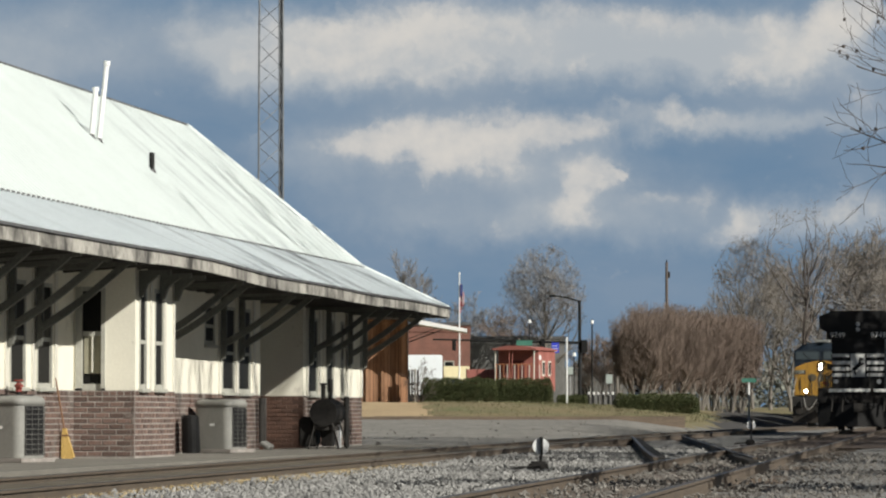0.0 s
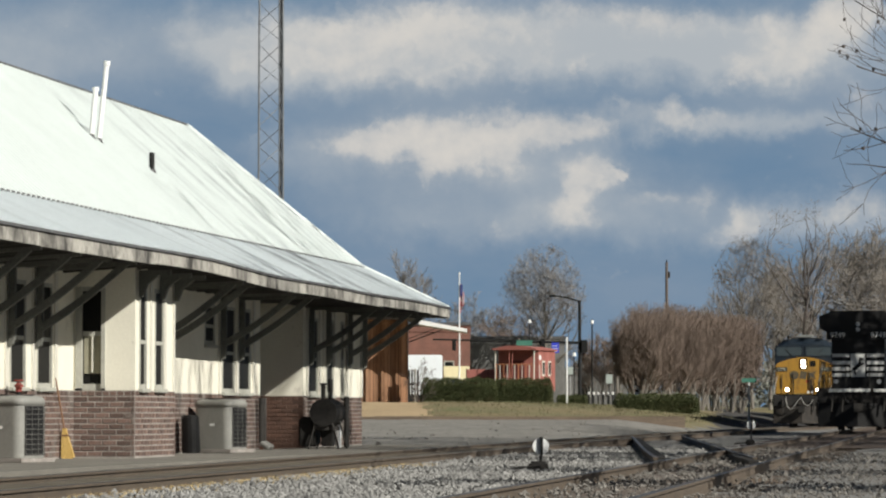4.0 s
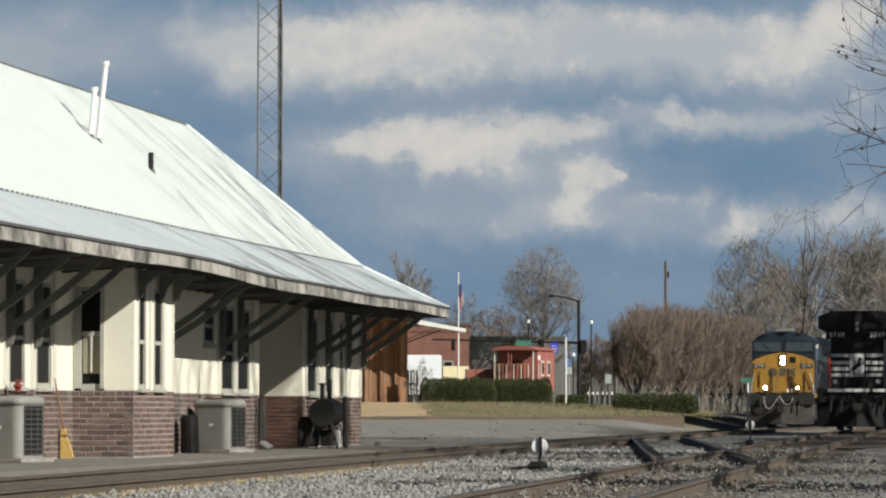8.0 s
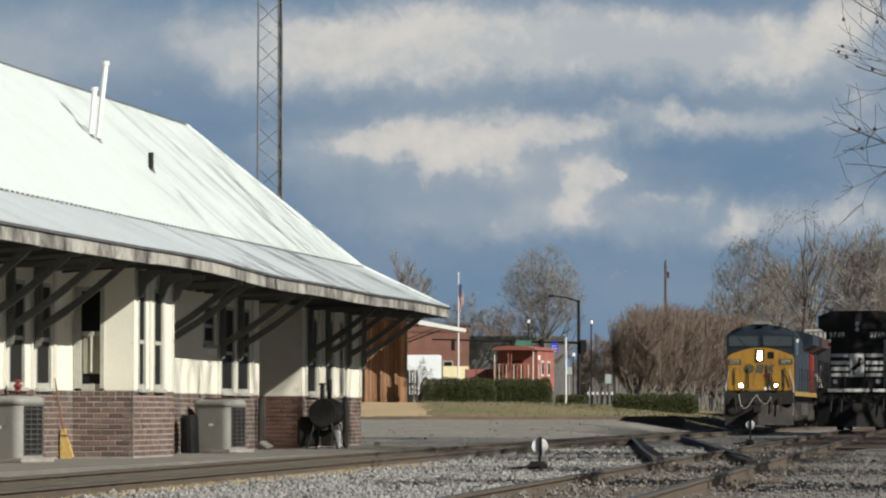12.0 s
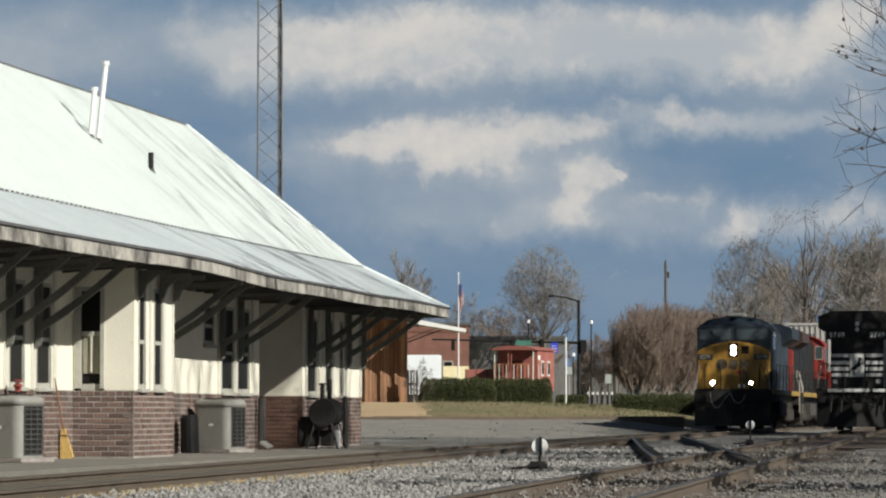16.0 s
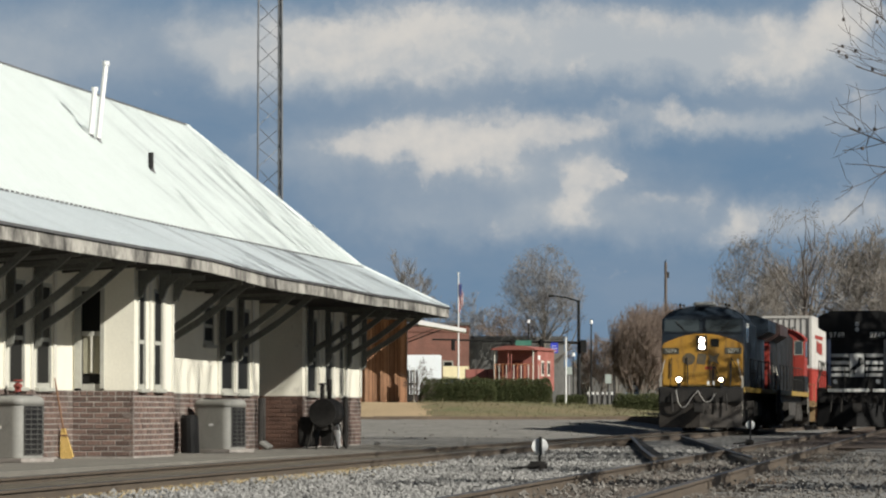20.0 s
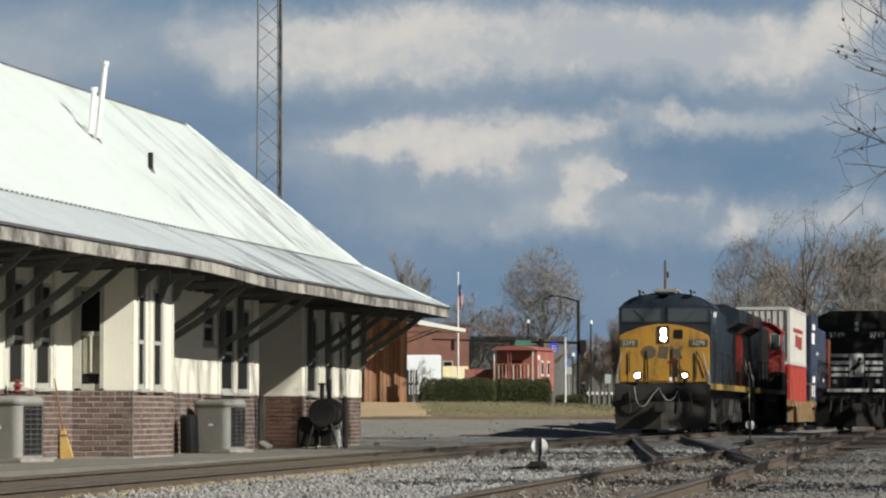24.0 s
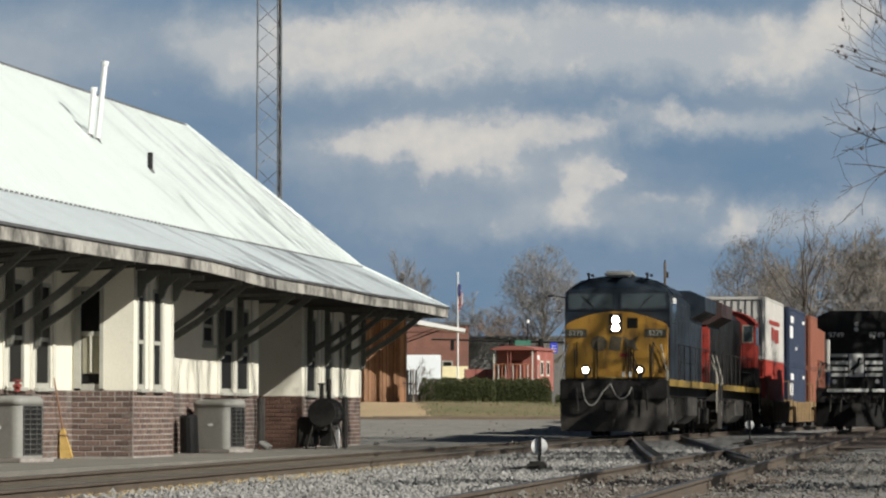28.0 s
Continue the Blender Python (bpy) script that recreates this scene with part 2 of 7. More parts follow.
M["brick"] = surface("old_brick", (0.15, 0.09, 0.07), (0.108, 0.075, 0.063), 0.9, 1.1, 30.0, 0.4, dirt=(0.215, 0.185, 0.165), dirt_scale=1.3, dirt_from=0.48, vary=0.36)
M["brick_far"] = surface("dark_red_brick", (0.19, 0.085, 0.062), (0.135, 0.068, 0.053), 0.9, 0.9, 20.0, 0.4, dirt=(0.12, 0.075, 0.06), dirt_scale=1.0, dirt_from=0.55, vary=0.25, island=0.25)
# browner, darker brick for the recess and its return wall
M["brick_brown"] = surface("dark_brown_brick", (0.115, 0.06, 0.04), (0.085, 0.05, 0.037), 0.9, 1.1, 30.0, 0.4, dirt=(0.15, 0.105, 0.08), dirt_scale=1.2, dirt_from=0.56, vary=0.2, island=0.2)
M["mortar"] = surface("pale_mortar", (0.36, 0.33, 0.30), (0.24, 0.215, 0.195), 0.95, 1.5, 40.0, 0.3)
def roof_metal(name, c, streak, far, rough, metal=0.0, x0=-21.0, x1=-12.0, amount=0.6):
    """Sheet metal with darker streaks down the slope, more of them on the far half."""
    m = surface(name, c, tuple(v * 0.95 for v in c), rough, 0.8, 12.0, 0.04, metal=metal, grain=0.05)
    t = m.node_tree
    add, join = nodes_of(t)
    p = next(n for n in t.nodes if n.type == "BSDF_PRINCIPLED")
    col = p.inputs["Base Color"].links[0].from_socket
    co = add("ShaderNodeTexCoord").outputs["Object"]
    sep = add("ShaderNodeSeparateXYZ", i0=co)
    run = add("ShaderNodeMapping", Vector=co, Scale=(1.0, 0.07, 0.07)).outputs[0]
    n1 = add("ShaderNodeTexNoise", Vector=run, Scale=1.1, Detail=5.0, Roughness=0.6).outputs[0]
    n2 = add("ShaderNodeTexNoise", Vector=co, Scale=0.9, Detail=4.0, Roughness=0.6).outputs[0]
    a = add("ShaderNodeMapRange", i0=n1, i1=0.5, i2=0.66).outputs[0]
    b = add("ShaderNodeMapRange", i0=n2, i1=0.36, i2=0.62).outputs[0]
    along = add("ShaderNodeMapRange", i0=sep.outputs[0], i1=x0, i2=x1, i3=far, i4=1.0).outputs[0]
    k = add("ShaderNodeMath", operation="MULTIPLY", i0=a, i1=b).outputs[0]
    k = add("ShaderNodeMath", operation="MULTIPLY", i0=k, i1=along).outputs[0]
    k = add("ShaderNodeMath", operation="MULTIPLY", i0=k, i1=amount).outputs[0]
    join(add("ShaderNodeMixRGB", i0=k, i1=col, i2=(*streak, 1)).outputs[0], p.inputs["Base Color"])
    return m


M["roof"] = roof_metal("white_metal_roof", (0.59, 0.636, 0.622), (0.20, 0.22, 0.24), 0.0, 0.55, amount=0.6, x0=-18.0, x1=-14.0)
M["roof_low"] = roof_metal("galvanised_roof", (0.55, 0.59, 0.605), (0.10, 0.105, 0.115), 0.15, 0.5, metal=0.2, x0=-27.0, x1=-14.0, amount=1.0)
M["dark_edge"] = surface("dark_flashing", (0.07, 0.07, 0.075), (0.12, 0.12, 0.12), 0.7, 4.0, 30.0, 0.1)
M["black"] = surface("black_paint", (0.0095, 0.0095, 0.01), (0.014, 0.0136, 0.013), 0.6, 1.5, 20.0, 0.08, dirt=(0.024, 0.022, 0.02), dirt_scale=1.0, dirt_from=0.58, spec=0.25)
M["black_metal"] = surface("sooty_metal", (0.019, 0.018, 0.017), (0.034, 0.031, 0.028), 0.75, 2.0, 25.0, 0.2, dirt=(0.05, 0.042, 0.034), dirt_scale=1.6, dirt_from=0.56, spec=0.25)
M["truck"] = surface("dusty_truck_steel", (0.052, 0.046, 0.04), (0.03, 0.028, 0.025), 0.85, 2.0, 25.0, 0.2, dirt=(0.16, 0.14, 0.115), dirt_scale=1.6, dirt_from=0.58)
M["pvc"] = surface("white_pipe", (0.82, 0.82, 0.80), (0.76, 0.76, 0.74), 0.4, 3.0, 30.0, 0.03, grain=0.05)
M["grey_metal"] = surface("beige_grey_cabinet", (0.245, 0.242, 0.22), (0.205, 0.203, 0.186), 0.6, 2.0, 30.0, 0.05, dirt=(0.14, 0.132, 0.118), dirt_scale=2.5, dirt_from=0.58, grain=0.1)
M["steel"] = surface("galvanised_steel", (0.42, 0.43, 0.43), (0.34, 0.35, 0.355), 0.5, 3.0, 30.0, 0.05, metal=0.5)
M["lattice"] = surface("dull_tower_steel", (0.13, 0.14, 0.15), (0.19, 0.20, 0.21), 0.6, 3.0, 30.0, 0.05, metal=0.3)
M["bark"] = surface("grey_bark", (0.15, 0.135, 0.115), (0.20, 0.18, 0.155), 0.95, 2.0, 14.0, 0.5, stretch=(1, 1, 0.3))
M["bark_red"] = surface("reddish_twigs", (0.15, 0.112, 0.088), (0.19, 0.143, 0.115), 0.95, 1.0, 14.0, 0.3, island=0.25)
M["bark_pale"] = surface("pale_far_twigs", (0.19, 0.178, 0.168), (0.24, 0.225, 0.212), 0.95, 1.0, 14.0, 0.3, island=0.2)
M["bark_dark"] = surface("dark_twigs", (0.085, 0.068, 0.058), (0.13, 0.105, 0.09), 0.95, 1.0, 14.0, 0.3)
M["hedge"] = surface("hedge_leaf", (0.058, 0.068, 0.03), (0.07, 0.078, 0.036), 1.0, 2.0, 20.0, 0.0, island=0.2, spec=0.1, dirt=(0.085, 0.075, 0.037), dirt_scale=0.8, dirt_from=0.58)
M["cedar"] = surface("cedar_board", (0.36, 0.20, 0.115), (0.27, 0.14, 0.075), 0.85, 2.0, 25.0, 0.25, stretch=(1, 1, 0.15), vary=0.3, dirt=(0.20, 0.11, 0.065), dirt_scale=1.2, dirt_from=0.54)
M["window"] = glass("dark_window_glass", (0.016, 0.016, 0.015), 0.38, 0.02)
M["cab_glass"] = glass("cab_glass", (0.05, 0.064, 0.07), 0.12)
M["white"] = surface("white_paint", (0.78, 0.78, 0.76), (0.70, 0.70, 0.68), 0.6, 2.0, 30.0, 0.05, grain=0.08)
M["yellow"] = surface("railway_yellow", (0.40, 0.215, 0.028), (0.31, 0.165, 0.025), 0.5, 1.5, 25.0, 0.05, dirt=(0.17, 0.095, 0.028), dirt_scale=1.5, dirt_from=0.53, stretch=(1.6, 1, 0.6), grain=0.2)
M["navy"] = surface("dark_blue_paint", (0.009, 0.016, 0.025), (0.014, 0.022, 0.031), 0.5, 1.2, 20.0, 0.05, dirt=(0.028, 0.03, 0.032), dirt_scale=1.2, dirt_from=0.58)
M["loco_red"] = surface("orange_red_paint", (0.33, 0.033, 0.02), (0.25, 0.027, 0.018), 0.55, 1.5, 20.0, 0.05, dirt=(0.13, 0.03, 0.022), dirt_scale=1.3, dirt_from=0.54)
M["lamp"] = glow("lit_headlight", (1.0, 0.86, 0.66), 40.0)
M["lamp_warm"] = glow("lit_ditch_light", (1.0, 0.72, 0.42), 22.0)


# ---- mesh helpers ----
def part(name, bm, material, parent=None, label="", smooth=False):
    """One mesh object from a bmesh, under its thing."""
    me = bpy.data.meshes.new(name)
    if smooth:
        for f in bm.faces:
            f.smooth = True
    bm.to_mesh(me)
    bm.free()
    return part_of(name, me, material, parent, label)


def part_of(name, me, material, parent=None, label="", m=None):
    """One object on a mesh that alike pieces share."""
    if not me.materials:
        me.materials.append(M[material] if isinstance(material, str) else material)
    ob = new(name, me)
    if parent is not None:
        ob.parent = parent
    if m is not None:
        ob.matrix_basis = m
    if label:
        ob["label"] = label
    return ob


def thing(name, m, label, category, group="", kind=""):
    ob = new(name)
    ob.matrix_basis = m
    return tagged(ob, label, category, group, kind)


def box(bm, x0, x1, y0, y1, z0, z1, bevel=0.0):
    vs = [bm.verts.new((x, y, z)) for x in (x0, x1) for y in (y0, y1) for z in (z0, z1)]
    fs = [bm.faces.new([vs[i] for i in q]) for q in ((0, 1, 3, 2), (4, 6, 7, 5), (0, 4, 5, 1), (2, 3, 7, 6), (0, 2, 6, 4), (1, 5, 7, 3))]
    if bevel:
        bmesh.ops.bevel(bm, geom=list({e for f in fs for e in f.edges}), offset=bevel, segments=2, affect="EDGES")
    return bm


def boxes(rows, bevel=0.0):
    bm = bmesh.new()
    for r in rows:
        box(bm, *r, bevel=bevel)
    return bm


def rod(bm, p, q, r0, r1=None, n=8):
    """A tapered round bar from p to q."""
    p, q = Vector(p), Vector(q)
    r1 = r0 if r1 is None else r1
    w = (q - p).normalized()
    a = w.orthogonal().normalized()
    b = w.cross(a)
    rings = []
    for c, r in ((p, r0), (q, r1)):
        rings.append([bm.verts.new(c + (a * math.cos(i * math.tau / n) + b * math.sin(i * math.tau / n)) * r) for i in range(n)])
    for i in range(n):
        bm.faces.new((rings[0][i], rings[0][(i + 1) % n], rings[1][(i + 1) % n], rings[1][i]))
    bm.faces.new(rings[0][::-1])
    bm.faces.new(rings[1])
    return bm


def rods(rows, n=8):
    bm = bmesh.new()
    for p, q, *r in rows:
        rod(bm, p, q, *r, n=n)
    return bm


def prism(bm, outline, axis, a, b):
    """An outline in the plane across the axis (0 x, 1 y, 2 z), drawn out from a to b."""
    def at(p, s):
        c = list(p)
        c.insert(axis, s)
        return bm.verts.new(c)
    A, B = [at(p, a) for p in outline], [at(p, b) for p in outline]
    n = len(outline)
    for i in range(n):
        bm.faces.new((A[i], A[(i + 1) % n], B[(i + 1) % n], B[i]))
    bm.faces.new(A[::-1])
    bm.faces.new(B)
    bmesh.ops.recalc_face_normals(bm, faces=bm.faces[:])
    return bm


def beam(bm, p, q, w, h):
    """A square-edged bar from p to q, w across and h deep (in the upright plane)."""
    p, q = Vector(p), Vector(q)
    d = (q - p).normalized()
    side = d.cross(Vector((0, 0, 1)))
    side = side.normalized() if side.length > 1e-4 else Vector((1, 0, 0))
    up = side.cross(d)
    vs = [bm.verts.new(c + side * i * w / 2 + up * j * h / 2) for c in (p, q) for i, j in ((-1, -1), (1, -1), (1, 1), (-1, 1))]
    for f in ((0, 1, 2, 3), (7, 6, 5, 4), (0, 4, 5, 1), (1, 5, 6, 2), (2, 6, 7, 3), (3, 7, 4, 0)):
        bm.faces.new([vs[i] for i in f])
    return bm


def writing(text, size, material, parent, m, name="lettering", label="", fat=0.0):
    """Raised letters, turned into a mesh."""
    cu = bpy.data.curves.new(name, "FONT")
    cu.body, cu.size, cu.extrude, cu.offset = text, size, 0.004, fat
    cu.align_x, cu.align_y = "CENTER", "CENTER"
    tmp = bpy.data.objects.new(name, cu)
    me = bpy.data.meshes.new_from_object(tmp)
    bpy.data.objects.remove(tmp)
    return part_of(name, me, material, parent, label, m)

# ---- the lie of the tracks ----
def main_x(y):
    """Centre of the main track: straight past the station, a long curve beyond."""
    if y < 116.4:
        return 5.02 + 0.118 * (y - 116.4)
    return -9.546 + 0.113944 * y + 9.659e-5 * y * y if y < 330 else main_x(329.9) + 0.178 * (y - 329.9)


def siding_x(y):
    return 10.52 + 0.123 * (y - 111.5) + max(0.0, y - 150) ** 2 * 0.0001


def lead_x(y):
    """The lead that leaves the main track and cuts across the siding."""
    return 4.49 + 0.0415 * (y - 75) if y > 75 else 4.49 + 0.0375 * (y - 75)


def smooth(a, b, v):
    k = min(max((v - a) / (b - a), 0.0), 1.0)
    return k * k * (3 - 2 * k)


def ground_z(x, y):
    """Ballast bed near the tracks; the land beyond the main track climbs in two low steps."""
    d = main_x(y) - x
    z = -0.16
    side = smooth(3.0, 16.0, d)
    z += smooth(2.2, 7.5, d) * (0.52 * smooth(125, 186, y) + 0.06 * smooth(186, 188, y)) + side * 0.82 * smooth(187.5, 204, y)
    right = smooth(6.0, 14.0, x - siding_x(y))
    z += right * 0.5 * smooth(150, 230, y)
    if d > 2.2 and y < 95:
        z += 0.05 * smooth(2.2, 3.0, d)
    return z


def make_ground():
    xs = [-2500, -900, -300, -120, -60] + list(np.arange(-40, -5, 1.0)) + list(np.arange(-5, 5, 0.25)) + list(np.arange(5, 60.1, 1.0)) + [80, 140, 320, 900, 2500]
    ys = [-2500, -600, -100, -20, 10] + list(np.arange(25, 120, 1.5)) + list(np.arange(120, 186, 2.0)) + list(np.arange(186, 232, 0.75)) + list(np.arange(232, 260, 2.0)) + [264, 275, 290, 320, 380, 500, 800, 1600, 4500]
    me = bpy.data.meshes.new("ground")
    verts = []
    for y in ys:
        for x in xs:
            z = ground_z(x, y)
            if 25 < y < 260 and -40 < x < 60:
                z += 0.03 * noise.noise((x * 0.7, y * 0.25, 0))
            verts.append((x, y, z))
    w = len(xs)
    faces, mats = [], []
    for j in range(len(ys) - 1):
        for i in range(w - 1):
            faces.append((j * w + i, j * w + i + 1, (j + 1) * w + i + 1, (j + 1) * w + i))
            cx, cy = (xs[i] + xs[i + 1]) / 2, (ys[j] + ys[j + 1]) / 2
            d = main_x(cy) - cx
            rough_edge = 1.2 * noise.noise((cx * 0.4, cy * 0.1, 3))
            # dark patch beside the main line beyond y = 196
            if 196 < cy < 300 and cx > 13.2 + (cy - 196) * 0.066 + rough_edge * 0.3 and d > 1.6:
                mats.append(4)
            elif 187.6 < cy < 228 and -8 < cx < -0.4 - (cy - 188) * 0.06 + 0.5 * noise.noise((cx * 1.7, cy * 0.6, 3)) + 0.3 * noise.noise((cx * 5, cy * 2, 8)) and d > 4:
                mats.append(3)
            elif cy > 188 + rough_edge and d > 4 or cx - siding_x(cy) > 9 + rough_edge and cy > 130:
                mats.append(2)
            elif d > 3.4 + rough_edge * 0.3 and cy > 92:
                mats.append(1)
            else:
                mats.append(0)
    me.from_pydata(verts, [], faces)
    for k in ("ballast", "lot", "grass", "sand", "dark_patch"):
        me.materials.append(M[k])
    me.polygons.foreach_set("material_index", mats)
    me.polygons.foreach_set("use_smooth", [True] * len(faces))
    tagged(new("ground", me), "grey ballast, gravel lot, a dark patch and dry winter grass", "ground", kind="structure")


make_ground()


def rail_strip(name, path, off, y0, y1, step, parent, worn=True):
    """One rail with foot, web and head, following a track at a sideways offset."""
    prof = [(-0.07, -0.16), (0.07, -0.16), (0.07, -0.145), (0.012, -0.12), (0.012, -0.035), (0.036, -0.03), (0.036, -0.004), (0.03, 0.0), (-0.03, 0.0), (-0.036, -0.004), (-0.036, -0.03), (-0.012, -0.035), (-0.012, -0.12), (-0.07, -0.145)]
    bm = bmesh.new()
    y, rings = y0, []
    while y < y1 + step / 2:
        s = (path(y + 0.5) - path(y - 0.5))
        k = 1 / math.hypot(1, s)
        cx, cy = path(y) + off * k, y - off * s * k
        rings.append([bm.verts.new((cx + px * k, cy - px * s * k, pz)) for px, pz in prof])
        y += step
    n = len(prof)
    for a, b in zip(rings, rings[1:]):
        for i in range(n):
            f = bm.faces.new((a[i], a[(i + 1) % n], b[(i + 1) % n], b[i]))
            f.material_index = 1 if i in (6, 7, 8) and worn else 0
    bm.faces.new(rings[0][::-1])
    bm.faces.new(rings[-1])
    bmesh.ops.recalc_face_normals(bm, faces=bm.faces[:])
    ob = part(name, bm, "rail_side", parent)
    ob.data.materials.append(M["rail_top"])
    return ob


def make_track(name, path, y0, y1, label, ties=True, step=3.0, tie_to=140.0):
    tr = thing(name, pose(0, 0, 0), label, "track", kind="structure")
    for off in (-0.755, 0.755):
        rail_strip("rail", path, off, y0, y1, step, tr)
    if ties:
        me = bpy.data.meshes.new("tie")
        bm = boxes([(-1.3, 1.3, -0.115, 0.115, -0.19, 0.0)], bevel=0.012)
        bm.to_mesh(me)
        bm.free()
        y = y0 + 0.3
        while y < tie_to:
            s = path(y + 0.5) - path(y - 0.5)
            j = random.uniform(-1, 1)
            part_of("tie", me, "tie", tr, m=pose(path(y) + 0.05 * j, y, -0.155 + 0.012 * random.uniform(-1, 1), 0, 0, -math.degrees(math.atan(s)) + j))
            y += 0.56
    return tr


make_track("main_track", main_x, 26, 420, "main line with worn rails and old wooden ties")
make_track("siding_track", siding_x, 26, 420, "rusty siding track on wooden ties in ballast", tie_to=120.0)
make_track("lead_track", lead_x, 61.5, 121, "connecting track whose rails cut across the siding", ties=False)

# ---- the station ----
STATION = pose(-1.78, 88.5, 0, 0, 0, 81.47)      # x runs along the track wall away from the camera, y into the building
EAVE_Z, OUT, END_OUT = 2.92, 1.65, 1.93
DEEP, NEAR = 6.54, -49.0                         # back wall, near end
BASE = 1.02                                      # top of the brick base
WALL = 0.25


def wall_run(st, a, b, y, openings, flip=1):
    """A plaster wall along x whose outer face is at y, with openings (x0, x1, z0, z1) cut through it."""
    y0, y1 = (y, y + WALL)
    x = a
    for x0, x1, z0, z1 in sorted(openings):
        part("wall", boxes([(x, x0, y0, y1, BASE, 3.1)]), "plaster", st)
        part("wall", boxes([(x0, x1, y0, y1, z1, 3.1)]), "plaster", st)
        if z0 > BASE + 0.01:
            part("wall", boxes([(x0, x1, y0, y1, BASE, z0)]), "plaster", st)
        x = x1
    part("wall", boxes([(x, b, y0, y1, BASE, 3.1)]), "plaster", st)


def window_along(st, x0, x1, y, z0, z1, curtain=False, name="window"):
    """A sash window in a wall along x: frame, meeting rail, panes and sill set into the opening."""
    w = 0.06
    zm = z0 + (z1 - z0) * 0.46
    bm = boxes([(x0, x0 + w, y - 0.012, y + 0.14, z0, z1), (x1 - w, x1, y - 0.012, y + 0.14, z0, z1), (x0 + w, x1 - w, y - 0.012, y + 0.14, z1 - w, z1),
                (x0 + w, x1 - w, y + 0.0, y + 0.13, zm - 0.03, zm + 0.03), (x0 + w, x1 - w, y + 0.0, y + 0.14, z0, z0 + 0.07)])
    win = part(name, bm, "frame", st, "grey-green painted sash window")
    part("pane", boxes([(x0 + w, x1 - w, y + 0.022, y + 0.028, z0 + 0.07, zm - 0.03)]), "window", win)
    part("pane", boxes([(x0 + w, x1 - w, y + 0.010, y + 0.016, zm + 0.03, z1 - w)]), "window", win)
    part("sill", boxes([(x0 - 0.05, x1 + 0.05, y - 0.07, y + 0.02, z0 - 0.06, z0 - 0.002)], bevel=0.008), "frame", win)
    return win


BRICK_L, COURSE = 0.228, 0.0845


def brick_mesh(l, h, d):
    me = bpy.data.meshes.new("brick")
    bm = boxes([(0, l, -d, 0.01, 0, h)])
    bmesh.ops.bevel(bm, geom=[e for e in bm.edges if all(v.co.y < -d + 0.001 for v in e.verts)], offset=0.006, segments=1, affect="EDGES")
    bm.to_mesh(me)
    bm.free()
    return me


def brickwork(st, start, along, length, singly, material="brick"):
    """Courses of running bond on the base; single bricks where they can be told apart."""
    gap = 0.02
    full, half = brick_mesh(BRICK_L - gap, COURSE - gap, 0.009), brick_mesh(BRICK_L / 2 - gap, COURSE - gap, 0.009)
    turn = Matrix.Translation(start) @ Matrix.Rotation(along, 4, "Z")
    rows = int(round(BASE / COURSE))
    verts, faces = [], []
    for j in range(rows):
        x = -0.0 if j % 2 == 0 else -BRICK_L / 2
        rowlock = j == rows - 1
        while x < length - 0.03:
            a, b = max(x, 0.0), min(x + (BRICK_L if not rowlock else BRICK_L / 2), length)
            if b - a > 0.04:
                l = b - a - gap
                mesh = full if abs(l - (BRICK_L - gap)) < 0.002 else half if abs(l - (BRICK_L / 2 - gap)) < 0.002 else None
                z = j * COURSE + gap / 2
                push = 0.004 * random.uniform(-1, 1)
                if singly and mesh:
                    part_of("brick", mesh, material, st, m=turn @ pose(a + gap / 2, push, z, 0, 0, random.uniform(-0.5, 0.5)))
                else:
                    n = len(verts)
                    for vx in (a + gap / 2, a + gap / 2 + l):
                        for vy in (-0.009 + push, 0.01):
                            for vz in (z, z + COURSE - gap):
                                verts.append(turn @ Vector((vx, vy, vz)))
                    faces += [[n + i for i in q] for q in ((0, 1, 3, 2), (4, 6, 7, 5), (0, 4, 5, 1), (2, 3, 7, 6), (0, 2, 6, 4), (1, 5, 7, 3))]
            x += BRICK_L if not rowlock else BRICK_L / 2
    if faces:
        me = bpy.data.meshes.new("brickwork")
        me.from_pydata(verts, [], faces)
        me.validate()
        ob = part_of("brickwork", me, "brick_joined" if material == "brick" else material, st)
        ob["kind"] = "stuff"


M["brick_joined"] = surface("old_brick_rows", (0.14, 0.085, 0.067), (0.105, 0.076, 0.064), 0.9, 1.1, 30.0, 0.4, dirt=(0.20, 0.175, 0.155), dirt_scale=1.1, dirt_from=0.52, island=0.32)


def eave_bracket(st, x, y):
    """A braced timber bracket: wall post with a pointed foot, long strut, and arm under the eave."""
    bm = bmesh.new()
    w = 0.11
    box(bm, x - w / 2, x + w / 2, y - 0.10, y - 0.002, 1.78, 2.86)
    prism(bm, [(y - 0.10, 1.78), (y - 0.002, 1.78), (y - 0.002, 1.62), (y - 0.07, 1.66)], 0, x - w / 2, x + w / 2)
    bow = []
    for i in range(9):
        k = i / 8
        bow.append((y - 0.05 + (-1.42 - y + 0.05) * k, 1.92 + 0.89 * k ** 1.0 - 0.055 * math.sin(math.pi * k)))
    prism(bm, [(a, b + 0.065) for a, b in bow] + [(a, b - 0.065) for a, b in reversed(bow)], 0, x - w * 0.45, x + w * 0.45)
    box(bm, x - w / 2, x + w / 2, -1.56, y - 0.10, 2.76, 2.875)
    part("bracket", sag(bm), "bracket", st, "dark painted timber eave bracket")


